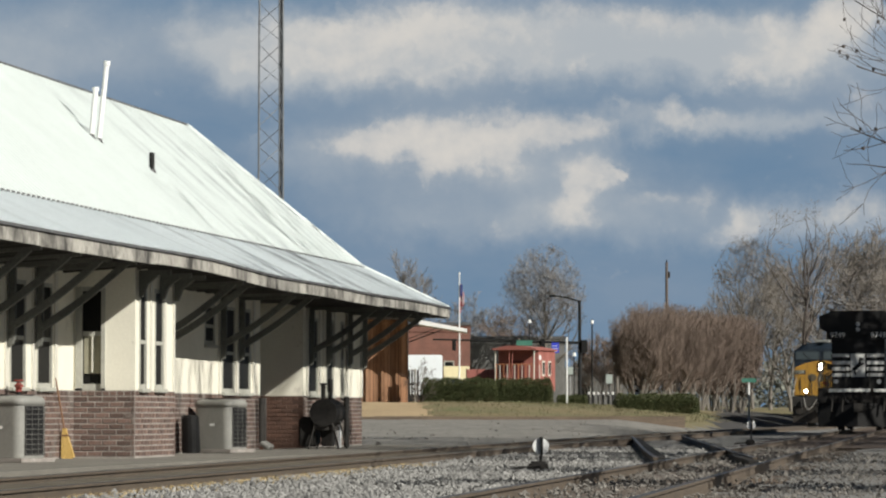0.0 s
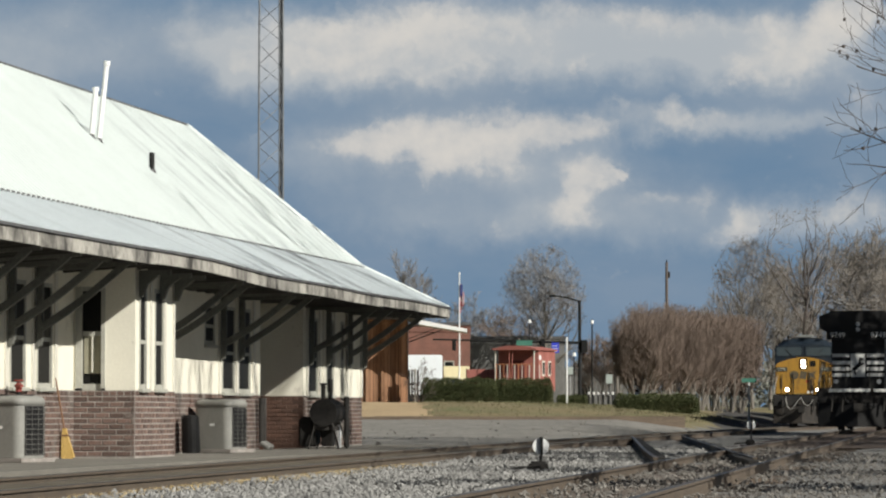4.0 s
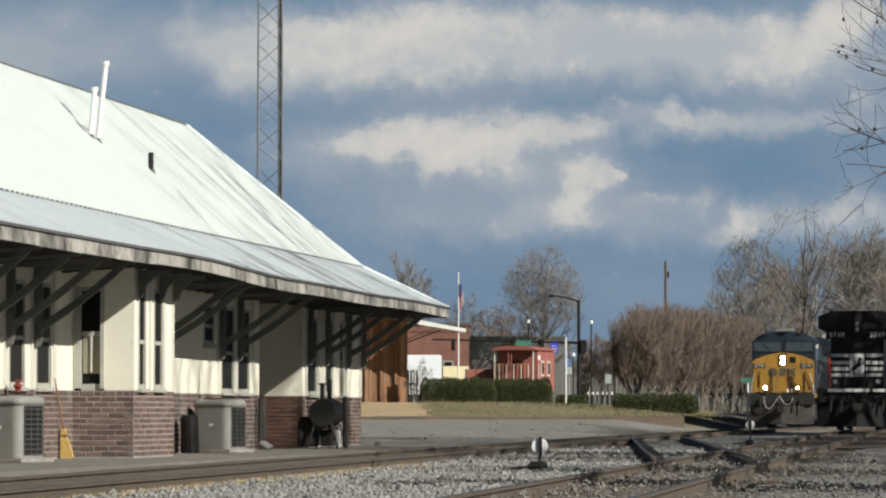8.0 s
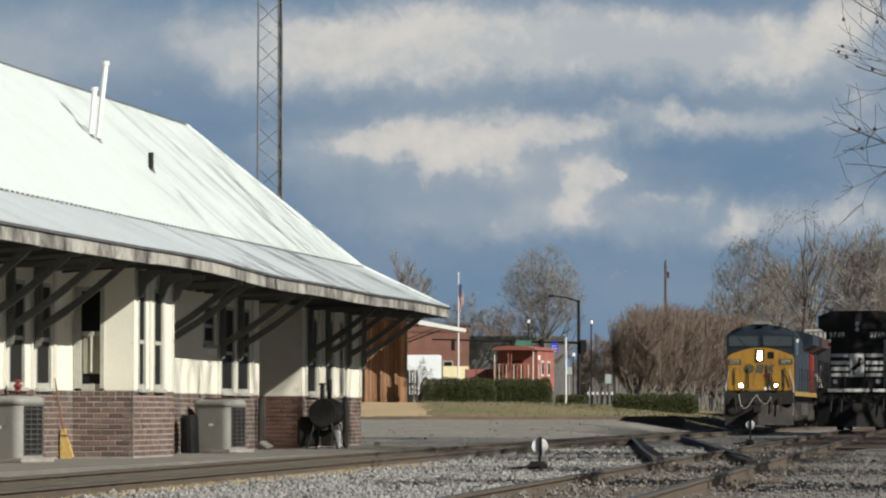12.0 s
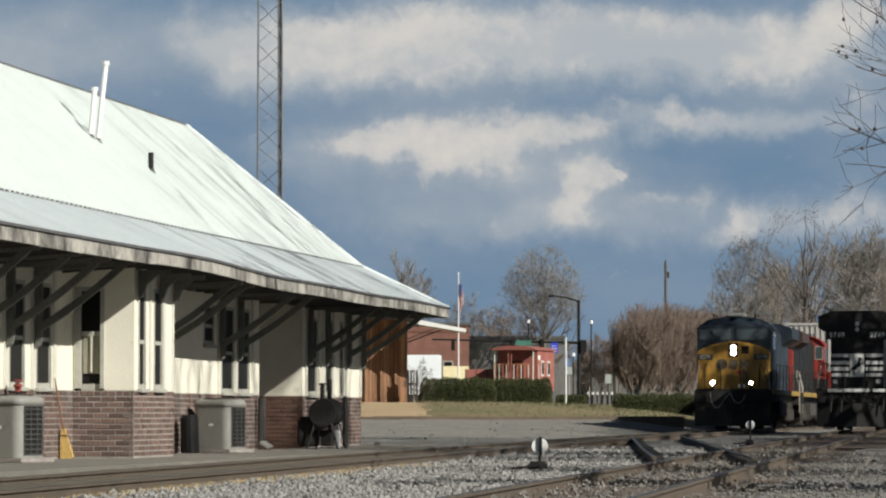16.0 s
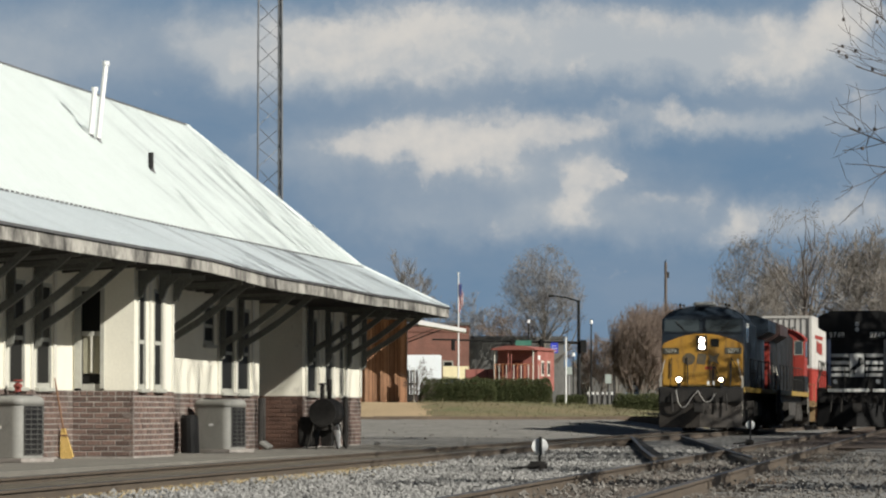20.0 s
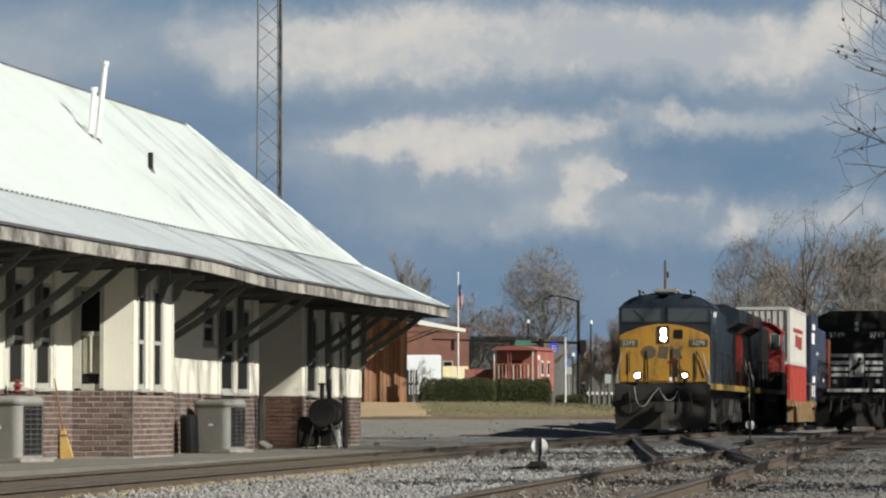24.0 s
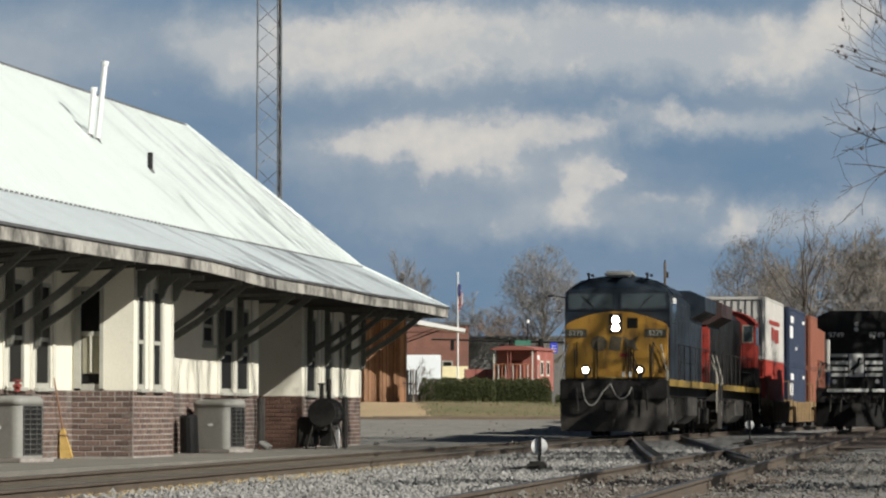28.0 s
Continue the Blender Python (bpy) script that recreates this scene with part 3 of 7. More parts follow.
def make_station():
    st = thing("station_building", STATION, "long cream plaster railway station with brick base and white roof", "building")
    W0, W1 = 1.05, 2.62
    wins = [(-48, -47.1), (-45.6, -44.7), (-42.0, -41.1), (-38.5, -37.6), (-36.0, -35.1), (-34.1, -33.2)]
    left = [(a, b, W0, W1) for a, b in wins] + [(-30.29, -29.38, W0, W1), (-28.71, -27.78, W0, W1)]
    wall_run(st, NEAR, -26.4, 0.0, left)
    for a, b, z0, z1 in left:
        window_along(st, a, b, 0.0, z0, z1)
    wall_run(st, -26.15, -23.79, -0.97, [(-26.13, -25.62, W0, W1), (-25.04, -24.4, W0, W1)])
    window_along(st, -26.13, -25.62, -0.97, W0, W1)
    window_along(st, -25.04, -24.4, -0.97, W0, W1)
    for x in (-25.33, -24.3, -23.66):
        part("pilaster", boxes([(x - 0.06, x + 0.06, -0.99, -0.972, BASE + 0.003, 3.08)]), "cream", st)
    # bay side that faces up the line, with a narrow window
    x0 = -26.4
    part("wall", boxes([(x0, x0 + WALL, -0.97, -0.50, BASE, 3.1)]), "plaster", st)
    part("wall", boxes([(x0, x0 + WALL, -0.50, 0.0, 2.62, 3.1)]), "plaster", st)
    part("wall", boxes([(x0, x0 + WALL, -0.03, 0.0, BASE, 2.62)]), "plaster", st)
    fr = part("window", boxes([(x0 - 0.03, x0 + 0.12, -0.50, -0.44, 1.05, 2.62), (x0 - 0.02, x0 + 0.12, -0.13, -0.03, 1.05, 2.62), (x0 + 0.02, x0 + 0.12, -0.44, -0.13, 2.55, 2.62),
                               (x0 + 0.03, x0 + 0.10, -0.44, -0.13, 1.86, 1.93), (x0 + 0.02, x0 + 0.12, -0.44, -0.13, 1.02, 1.12)]), "frame", st, "narrow sash window with a drawn blind")
    part("pane", boxes([(x0 + 0.05, x0 + 0.056, -0.44, -0.13, 1.93, 2.55)]), "window", fr)
    part("pane", boxes([(x0 + 0.08, x0 + 0.086, -0.44, -0.13, 1.12, 1.86)]), "window", fr)
    part("blind", boxes([(x0 + 0.060, x0 + 0.066, -0.42, -0.15, 1.28, 1.86)]), "blind", fr, "olive drawn blind")
    part("glazing_bar", boxes([(x0 + 0.03, x0 + 0.058, -0.30, -0.275, 1.30, 1.86)]), "cream", fr)
    part("wall", boxes([(-23.79, -23.54, -0.97, WALL, BASE, 3.1)]), "plaster", st)
    mid = [(-16.64, -15.75, 1.9, 2.62), (-15.1, -13.95, W0, W1), (-13.62, -12.46, W0, W1)]
    wall_run(st, -23.54, -11.5, 0.0, mid)
    for a, b, z0, z1 in mid:
        window_along(st, a, b, 0.0, z0, z1)
    part("wall", boxes([(-11.75, -11.5, WALL, 0.9, BASE, 3.1)]), "plaster", st)
    part("wall", boxes([(-11.5, -7.0, 0.9, 1.15, BASE, 3.1)]), "plaster", st)
    part("wall", boxes([(-7.0, -6.75, 0.0, 0.9, BASE, 3.1)]), "plaster", st)
    far = [(-6.48, -5.39, W0, W1), (-4.4, -3.53, W0, W1), (-2.66, -2.3, W0, W1)]
    wall_run(st, -6.75, 0.0, 0.0, far)
    for a, b, z0, z1 in far:
        window_along(st, a, b, 0.0, z0, z1)
    for x in (-6.6, -5.2, -4.75, -3.4, -1.9, -0.1, -15.35, -13.78, -12.2, -30.52, -28.95, -27.6):
        part("pilaster", boxes([(x - 0.08, x + 0.08, -0.03, -0.002, BASE + 0.003, 3.08)]), "cream", st)
    part("wall", boxes([(-WALL, 0, WALL, DEEP - WALL, BASE, 3.1)]), "plaster", st)
    part("wall", boxes([(NEAR, 0, DEEP - WALL, DEEP, BASE, 3.1)]), "plaster", st)
    part("wall", boxes([(NEAR, NEAR + WALL, WALL, DEEP - WALL, BASE, 3.1)]), "plaster", st)
    # brick base
    rows = [(NEAR, -26.4, 0, WALL), (-26.4, -23.54, -0.97, -0.97 + WALL), (-26.4, -26.4 + WALL, -0.97 + WALL, WALL), (-23.54 - WALL, -23.54, -0.97 + WALL, WALL), (-23.54, -11.5, 0, WALL),
            (-11.5 - WALL, -11.5, WALL, 0.9), (-11.5, -7.0, 0.9, 0.9 + WALL), (-7.0, -7.0 + WALL, 0, 0.9), (-7.0 + WALL, 0, 0, WALL), (-WALL, 0, WALL, DEEP - WALL), (NEAR, 0, DEEP - WALL, DEEP), (NEAR, NEAR + WALL, WALL, DEEP - WALL)]
    for a, b, c, d in rows:
        part("brick_base", boxes([(a, b, c, d, -0.2, BASE - 0.004)]), "brick_brown" if a in (-7.0, -11.5) else "mortar", st)
    for x in (-48.5, -45.0, -41.5, -38, -34.6, -32.4, -30.52, -28.9, -20.9, -19.9, -15.4, -13.72, -6.55, -4.6, -2.0, -0.12):
        eave_bracket(st, x, -0.05)
    for x in (-26.25, -24.75, -23.7):
        bm = bmesh.new()
        prism(bm, [(-1.001, 2.46), (-1.06, 2.46), (-1.14, 2.66), (-1.32, 2.80), (-1.50, 2.80), (-1.50, 2.875), (-1.001, 2.875)], 0, x - 0.045, x + 0.045)
        part("bay_bracket", bm, "bracket", st, "small curved timber bracket")
    make_roof(st)
    # vents on the roof
    def vent(x, d, h, r, material, label, lean=0.0):
        z = 3.89 + (6.80 - 3.89) * (d - 1.70) / (4.918 - 1.70)
        y = -OUT + d
        v = part("vent_pipe", rods([((x, y, z - 0.05), (x, y - lean, z + h), r)], n=12), material, st, label)
        part("collar", rods([((x, y - 0.02, z - 0.10), (x, y, z + 0.06), r * 2.0, r * 1.15)], n=12), "dark_edge", v)
        if material == "pvc":
            part("cap", rods([((x, y - lean, z + h), (x, y - lean * 1.05, z + h + 0.07), r * 1.35)], n=12), "pvc", v)
    vent(-17.15, 3.48, 1.36, 0.046, "pvc", "tall white vent pipe", 0.15)
    vent(-17.45, 3.54, 0.82, 0.045, "pvc", "shorter white vent pipe", 0.08)
    vent(-14.85, 3.02, 0.36, 0.05, "black", "short black vent pipe")
    return st


def eave_lift(x):
    """The old eave rides a little high toward the near half and sags beyond the bay."""
    return 0.022 + 0.075 * (1.0 - smooth(-24.5, -17.5, x)) + 0.022 * math.exp(-((x + 25.5) / 3.5) ** 2) - 0.012 * math.sin(x * 0.55) * smooth(-20, -12, x)


def sag(bm, out=0.0, inn=-0.05):
    """Bends what lies under or on the front eave to its uneven line."""
    lo_x, hi_x = min(v.co.x for v in bm.verts), max(v.co.x for v in bm.verts)
    x = math.ceil(lo_x / 1.5) * 1.5
    while x < hi_x:
        if x > lo_x + 0.2 and x < hi_x - 0.2:
            bmesh.ops.bisect_plane(bm, geom=bm.verts[:] + bm.edges[:] + bm.faces[:], plane_co=(x, 0, 0), plane_no=(1, 0, 0))
        x += 1.5
    for v in bm.verts:
        k = min(max((inn - v.co.y) / (inn + OUT), 0.0), 1.0)
        v.co.z += eave_lift(v.co.x) * k
    return bm


def make_roof(st):
    e0, e1 = NEAR - END_OUT, END_OUT
    f, b = -OUT, DEEP + OUT
    lo, br, top = EAVE_Z + 0.10, 3.89, 6.80
    D1, D2 = 1.70, (b - f) / 2

    def ring(d, z):
        return [Vector((e0 + d, f + d, z)), Vector((e1 - d, f + d, z)), Vector((e1 - d, b - d, z)), Vector((e0 + d, b - d, z))]

    def shell(r0, r1, th):
        bm = bmesh.new()
        A, B = [bm.verts.new(v) for v in r0], [bm.verts.new(v) for v in r1]
        C, D = [bm.verts.new(v - Vector((0, 0, th))) for v in r0], [bm.verts.new(v - Vector((0, 0, th))) for v in r1]
        for i in range(4):
            j = (i + 1) % 4
            bm.faces.new((A[i], A[j], B[j], B[i]))
            bm.faces.new((C[j], C[i], D[i], D[j]))
            bm.faces.new((A[j], A[i], C[i], C[j]))
            bm.faces.new((B[i], B[j], D[j], D[i]))
        return bm
    R0, R1 = ring(0, lo), ring(D1, br)
    upper0 = [v + Vector((0, 0, 0.035)) for v in ring(D1 - 0.06, br - 0.03)]
    R2 = ring(D2 - 0.01, top)
    part("lower_roof", sag(shell(R0, R1, 0.03)), "roof_low", st, "grey metal roof skirt with dark streaks")
    part("upper_roof", shell(upper0, R2, 0.03), "roof", st, "bright white metal roof")
    # raised ribs on the sheets
    bm = bmesh.new()
    x = e0 + 0.3
    while x < e1:
        d = min(D1, x - e0, e1 - x)
        if d > 0.1:
            beam(bm, (x, f, lo + eave_lift(x) + 0.006), (x, f + d, lo + (br - lo) * d / D1 + eave_lift(x) * max(0.0, 1 - d / 1.6) + 0.006), 0.035, 0.016)
        x += 0.3
    part("roof_ribs", bm, "roof_low", st)["kind"] = "stuff"
    bm, teeth = bmesh.new(), bmesh.new()
    x = e0 + D1 + 0.15
    while x < e1 - D1:
        d = min(D2, x - e0, e1 - x)
        if d > D1 + 0.1:
            z1 = br + 0.005 + (top - br) * (d - D1) / (D2 - D1)
            beam(bm, (x, f + D1 - 0.06, br + 0.012), (x, f + d, z1 + 0.01), 0.035, 0.018)
        box(teeth, x - 0.07, x + 0.07, f + D1 - 0.075, f + D1 - 0.061, br - 0.065, br + 0.01)
        x += 0.3
    part("roof_ribs", bm, "roof", st)["kind"] = "stuff"
    part("sheet_edge", teeth, "dark_edge", st, "dark corrugated sheet edge")["kind"] = "stuff"
    part("sheet_edge_strip", boxes([(e0 + D1, e1 - D1, f + D1 - 0.060, f + D1 - 0.03, br - 0.075, br - 0.012)]), "dark_edge", st)
    part("ridge_cap", rods([((e0 + D2, (f + b) / 2, top + 0.01), (e1 - D2, (f + b) / 2, top + 0.01), 0.03)]), "dark_edge", st, "dark ridge cap")
    for y0, y1 in ((f, f + D2), (b, b - D2)):
        part("hip_cap", rods([((e1, y0, lo + 0.01), (e1 - D1, y0 + math.copysign(D1, y1 - y0), br + 0.02), 0.035), ((e1 - D1, y0 + math.copysign(D1, y1 - y0), br + 0.03), (e1 - D2, y1, top + 0.02), 0.035)]), "roof", st)
    # fascia boards, dark roof edge over them, and soffit
    x = e0
    while x < e1 - 0.1:
        xb = min(x + 2.3 + 0.5 * math.sin(x), e1)
        part("fascia", sag(boxes([(x, xb - 0.008, f - 0.02, f + 0.02, EAVE_Z - 0.13 + 0.008 * math.sin(x * 3.1), EAVE_Z + 0.06)])), "fascia", st, "peeling white fascia board")
        x = xb
    part("drip_edge", sag(boxes([(e0 - 0.03, e1 + 0.03, f - 0.05, f - 0.001, EAVE_Z + 0.062, EAVE_Z + 0.104)])), "dark_edge", st)
    part("fascia", boxes([(e1 - 0.02, e1 + 0.02, f + 0.025, b - 0.025, EAVE_Z - 0.13, EAVE_Z + 0.06)]), "fascia", st, "peeling white fascia board")
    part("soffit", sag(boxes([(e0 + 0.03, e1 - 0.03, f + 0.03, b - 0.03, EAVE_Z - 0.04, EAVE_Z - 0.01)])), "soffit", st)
    x = e0 + 0.4
    while x < e1 - 0.2:
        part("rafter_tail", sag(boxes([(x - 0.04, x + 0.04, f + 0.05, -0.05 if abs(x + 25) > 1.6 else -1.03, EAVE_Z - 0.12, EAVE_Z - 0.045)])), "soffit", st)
        x += 0.75


M["blind"] = surface("olive_blind", (0.30, 0.28, 0.20), (0.24, 0.23, 0.17), 0.8, 4.0, 40.0, 0.1, stretch=(1, 4, 0.3))
station = make_station()
slab = tagged(part("platform", boxes([(-51, 0.9, -2.72, -0.02, -0.45, -0.02)], bevel=0.01), "platform"), "worn concrete station platform level with the rails", "platform", kind="structure")
slab.matrix_basis = STATION


def station_spot(x, y, z=-0.02, rz=0):
    return STATION @ pose(x, y, z, 0, 0, rz)


# louvres in a darker grey than the cabinet
M["louvre"] = surface("dark_louvre", (0.10, 0.098, 0.09), (0.075, 0.073, 0.068), 0.7, 3.0, 30.0, 0.05)


def condenser(m, label):
    ac = thing("air_conditioner", m, label, "air conditioner", group="condensers by the station wall")
    part("pad", boxes([(-0.45, 0.45, -0.44, 0.44, 0.0, 0.06)], bevel=0.01), "mortar", ac)
    def rounded(a, b, r, n=7):
        return [(math.copysign(a - r, cx) + r * math.cos(q), math.copysign(b - r, cy) + r * math.sin(q)) for cx, cy, q0 in ((1, 1, 0), (-1, 1, 90), (-1, -1, 180), (1, -1, 270)) for q in (radians(q0 + 90 * k / (n - 1)) for k in range(n))]
    bm = bmesh.new()
    prism(bm, rounded(0.36, 0.36, 0.13), 2, 0.065, 0.80)
    part("cabinet", bm, "grey_metal", ac)
    bm = bmesh.new()
    rings = [[bm.verts.new((x, y, z)) for x, y in rounded(0.37 - inset, 0.37 - inset, 0.13)] for z, inset in ((0.802, 0.0), (0.875, 0.004), (0.915, 0.03), (0.935, 0.09))]
    for lo, hi in zip(rings, rings[1:]):
        for k in range(len(lo)):
            bm.faces.new((lo[k], lo[(k + 1) % len(lo)], hi[(k + 1) % len(lo)], hi[k]))
    bm.faces.new(rings[-1])
    bm.faces.new(rings[0][::-1])
    part("lid", bm, "grey_metal", ac, smooth=True)
    part("badge", boxes([(-0.367, -0.361, -0.06, 0.03, 0.47, 0.51)]), "white", ac, "pale maker's badge")
    for i in range(10):
        z = 0.11 + i * 0.07
        part("louvre", boxes([(-0.25, 0.25, -0.373, -0.364, z, z + 0.011)]), "louvre", ac)
    part("coil", boxes([(-0.245, 0.245, -0.3635, -0.3605, 0.10, 0.79)]), "black", ac, "dark coil behind the louvres")
    for x in (-0.25, -0.085, 0.085, 0.25):
        part("guard_bar", boxes([(x - 0.006, x + 0.006, -0.380, -0.374, 0.10, 0.79)]), "louvre", ac)
    part("fan_guard", rods([((0, 0, 0.936), (0, 0, 0.95), 0.30)], n=24), "black_metal", ac)
    return ac


condenser(station_spot(-32.04, -0.50, rz=-17), "beige metal air conditioner standing on the platform")
condenser(station_spot(-17.87, -0.56, rz=-17), "beige metal air conditioner standing on the platform")

# broom leaning on the bricks
br = thing("broom", station_spot(-27.15, -0.16), "straw broom leaning on the brick wall", "broom")
part("handle", rods([((-0.155, 0.07, 0.40), (-0.52, 0.13, 1.22), 0.014)]), "cedar", br)
bm = bmesh.new()
prism(bm, [(0.05, 0.46), (0.10, 0.46), (0.115, 0.36), (0.12, 0.02), (0.10, 0.0), (-0.05, 0.0), (-0.08, 0.03), (0.02, 0.34)], 0, -0.19, -0.12)
part("bristles", bm, surface("straw", (0.62, 0.42, 0.14), (0.52, 0.34, 0.10), 0.9, 6.0, 60.0, 0.6, stretch=(4, 4, 0.3)), br, "yellow straw head")
part("binding", boxes([(-0.195, -0.115, 0.012, 0.122, 0.34, 0.365)]), "rust", br)

# hydrant valve on a stand pipe
M["valve_red"] = surface("dull_red_paint", (0.26, 0.035, 0.025), (0.20, 0.03, 0.022), 0.6, 3.0, 30.0, 0.1)
hv = thing("hose_valve", station_spot(-30.6, -0.22), "red valve on a stand pipe by the wall", "valve")
part("pipe", rods([((0, 0, 0), (0, 0, 1.05), 0.03)]), "black_metal", hv)
part("valve", rods([((0, 0, 1.0), (0, 0, 1.13), 0.05, 0.035), ((-0.06, -0.06, 1.08), (0.06, 0.06, 1.08), 0.028), ((0, 0, 1.15), (0, 0, 1.17), 0.075)], n=10), "valve_red", hv, "red painted valve body")

# black upright cylinder beside the second cabinet
cv = thing("dark_upright", station_spot(-19.05, -0.28), "black round upright standing on the platform", "roll")
part("roll", rods([((0, 0, 0), (0.0, 0.02, 0.62), 0.16, 0.155), ((0, 0.02, 0.62), (0.0, 0.02, 0.66), 0.155, 0.12)], n=14), "black", cv)

# drain pipes down the base
for x, y in ((-23.44, -0.62), (-11.62, -0.10), (-11.9, -0.10)):
    dp = thing("drain_pipe", station_spot(x, y), "grey drain pipe against the brick wall", "pipe", group="drain pipes")
    part("pipe", rods([((0, 0, 0.12), (0, 0, 0.98), 0.05)], n=10), "truck", dp)
    part("shoe", rods([((0, 0, 0.14), (0, -0.16, 0.02), 0.055, 0.065)], n=10), "grey_metal", dp)


def smoker(m):
    """A barrel cooker on a wheeled frame with a lid, stack and fire box."""
    sm = thing("barrel_smoker", m, "black steel barrel smoker on a tubular stand", "smoker")
    bm = rods([((0, -0.42, 0.70), (0, 0.42, 0.70), 0.27)], n=20)
    part("drum", bm, "black_metal", sm)
    part("stack", rods([((0.0, 0.25, 0.95), (0.0, 0.25, 1.36), 0.045)], n=10), "black_metal", sm)
    part("stack", rods([((-0.1, 0.05, 0.94), (-0.1, 0.05, 1.24), 0.045), ((-0.1, 0.05, 1.24), (-0.1, 0.05, 1.28), 0.07)], n=10), "black_metal", sm)
    part("fire_box", boxes([(-0.52, -0.2, -0.3, 0.3, 0.04, 0.62)], bevel=0.04), "black_metal", sm)
    part("chute", boxes([(-0.1, 0.12, -0.15, 0.15, 0.05, 0.5)], bevel=0.02), "black_metal", sm)
    for a, b in ((-0.38, -0.50), (0.38, -0.50), (-0.38, 0.5), (0.38, 0.5)):
        part("leg", rods([((a * 0.4, b * 0.75, 0.55), (a * 0.8, b * 0.8, 0.0), 0.02)]), "truck", sm)
    part("ash_pan", boxes([(-0.16, 0.16, -0.36, 0.36, 0.36, 0.44)]), "truck", sm)
    return sm


smoker(station_spot(-9.6, -0.97, -0.02, -92))
for x, y, h, mat in ((-6.5, -0.8, 1.0, "black_metal"), (-7.2, -0.75, 0.82, "pvc"), (-6.0, -0.55, 0.5, "white")):
    po = thing("bollard", station_spot(x, y), "thin upright post standing on the platform", "post", group="platform posts")
    part("post", rods([((0, 0, 0), (0, 0, h), 0.06)], n=10), mat, po)
    part("cap", rods([((0, 0, h), (0, 0, h + 0.03), 0.065, 0.04)], n=10), mat, po)

# bricks of the base, the nearest ones singly
brickwork(station, (-26.4, 0.0, 0.0), radians(-90), 0.97, True)
brickwork(station, (-26.4, -0.97, 0.0), 0.0, 2.86, True)
brickwork(station, (-7.0, 0.9, 0.0), radians(-90), 0.90, True, "brick_brown")
brickwork(station, (-34.5, 0.0, 0.0), 0.0, 8.1, False)
brickwork(station, (-23.54, 0.0, 0.0), 0.0, 12.04, False)
brickwork(station, (-7.0, 0.0, 0.0), 0.0, 7.0, False)

# ---- trains ----
class Way:
    """Distance along the main track, counted from y = 20 away from the camera."""
    ys = np.arange(20.0, 420.0, 0.5)
    xs = np.array([main_x(v) for v in ys])
    ss = np.concatenate([[0.0], np.cumsum(np.hypot(np.diff(xs), np.diff(ys)))])


def on_way(s):
    return Vector((float(np.interp(s, Way.ss, Way.xs)), float(np.interp(s, Way.ss, Way.ys)), 0.0))


def nose_s(t):
    """Where the train's nose is along the track at t seconds: a slow roll that gathers a little speed."""
    u = t / 28.0
    y = 7159 * (5.72849665e-04 * u ** 3 - 1.96940242e-03 * u * u - 1.38491625e-02 * u + 3.15009753e-02)
    return float(np.interp(y, Way.ys, Way.ss))


def car_pose(t, back, first, last):
    """Pose of a vehicle whose front is 'back' metres behind the nose and whose bogies sit at first and last."""
    s = nose_s(t) + back
    a, b = on_way(s + first), on_way(s + last)
    d = (b - a).normalized()
    o = a - d * first
    return pose(o.x, o.y, 0, 0, 0, math.degrees(math.atan2(-d.x, d.y)))


ROLLING = []      # wheelsets that turn: object, place in its vehicle, radius
MOVERS = []       # vehicles and loads: object, metres behind the nose, bogie places, pose on the vehicle


def wheelset_mesh(r):
    bm = bmesh.new()
    for s in (-1, 1):
        rod(bm, (s * 0.70, 0, 0), (s * 0.83, 0, 0), r, n=20)
        rod(bm, (s * 0.67, 0, 0), (s * 0.70, 0, 0), r + 0.025, n=20)
        rod(bm, (s * 0.83, 0, 0), (s * 0.87, 0, 0), r * 0.35, n=10)
        for k in range(5):
            a = k * math.tau / 5
            box(bm, s * 0.845 - 0.02, s * 0.845 + 0.02, math.cos(a) * r * 0.65 - 0.05, math.cos(a) * r * 0.65 + 0.05, math.sin(a) * r * 0.65 - 0.05, math.sin(a) * r * 0.65 + 0.05)
    rod(bm, (-0.7, 0, 0), (0.7, 0, 0), 0.09, n=10)
    me = bpy.data.meshes.new("wheelset")
    bm.to_mesh(me)
    bm.free()
    return me


BIG_WHEEL, SMALL_WHEEL = wheelset_mesh(0.53), wheelset_mesh(0.42)


def loco_truck(lo, add, centre, XF, rolls, truck="truck"):
    """Six-wheel bogie: two deep side frames with boxes and springs, three wheelsets."""
    for s in (-1, 1):
        bm = bmesh.new()
        x0, x1 = sorted((s * 1.02, s * 1.2))
        prism(bm, [(centre - 2.6, 0.62), (centre - 2.3, 0.42), (centre + 2.3, 0.42), (centre + 2.6, 0.62), (centre + 2.6, 0.98), (centre + 2.0, 1.14), (centre - 2.0, 1.14), (centre - 2.6, 0.98)], 0, x0, x1)
        for k in (-1.9, 0.0, 1.9):
            box(bm, *sorted((s * 1.2, s * 1.31)), centre + k - 0.26, centre + k + 0.26, 0.34, 0.86, bevel=0.03)
        for k in (-0.95, 0.95):
            box(bm, *sorted((s * 1.2, s * 1.29)), centre + k - 0.18, centre + k + 0.18, 0.5, 1.05)
            rod(bm, (s * 1.28, centre + k - 0.1, 0.45), (s * 1.28, centre + k - 0.1, 1.1), 0.05)
        add("side_frame", bm, truck)
    for k in (-1.9, 0.0, 1.9):
        p = XF @ Vector((0, centre + k, 0.555))
        ob = part_of("wheelset", BIG_WHEEL, "black_metal", lo, m=Matrix.Translation(p))
        if rolls:
            ROLLING.append((ob, p, 0.53))


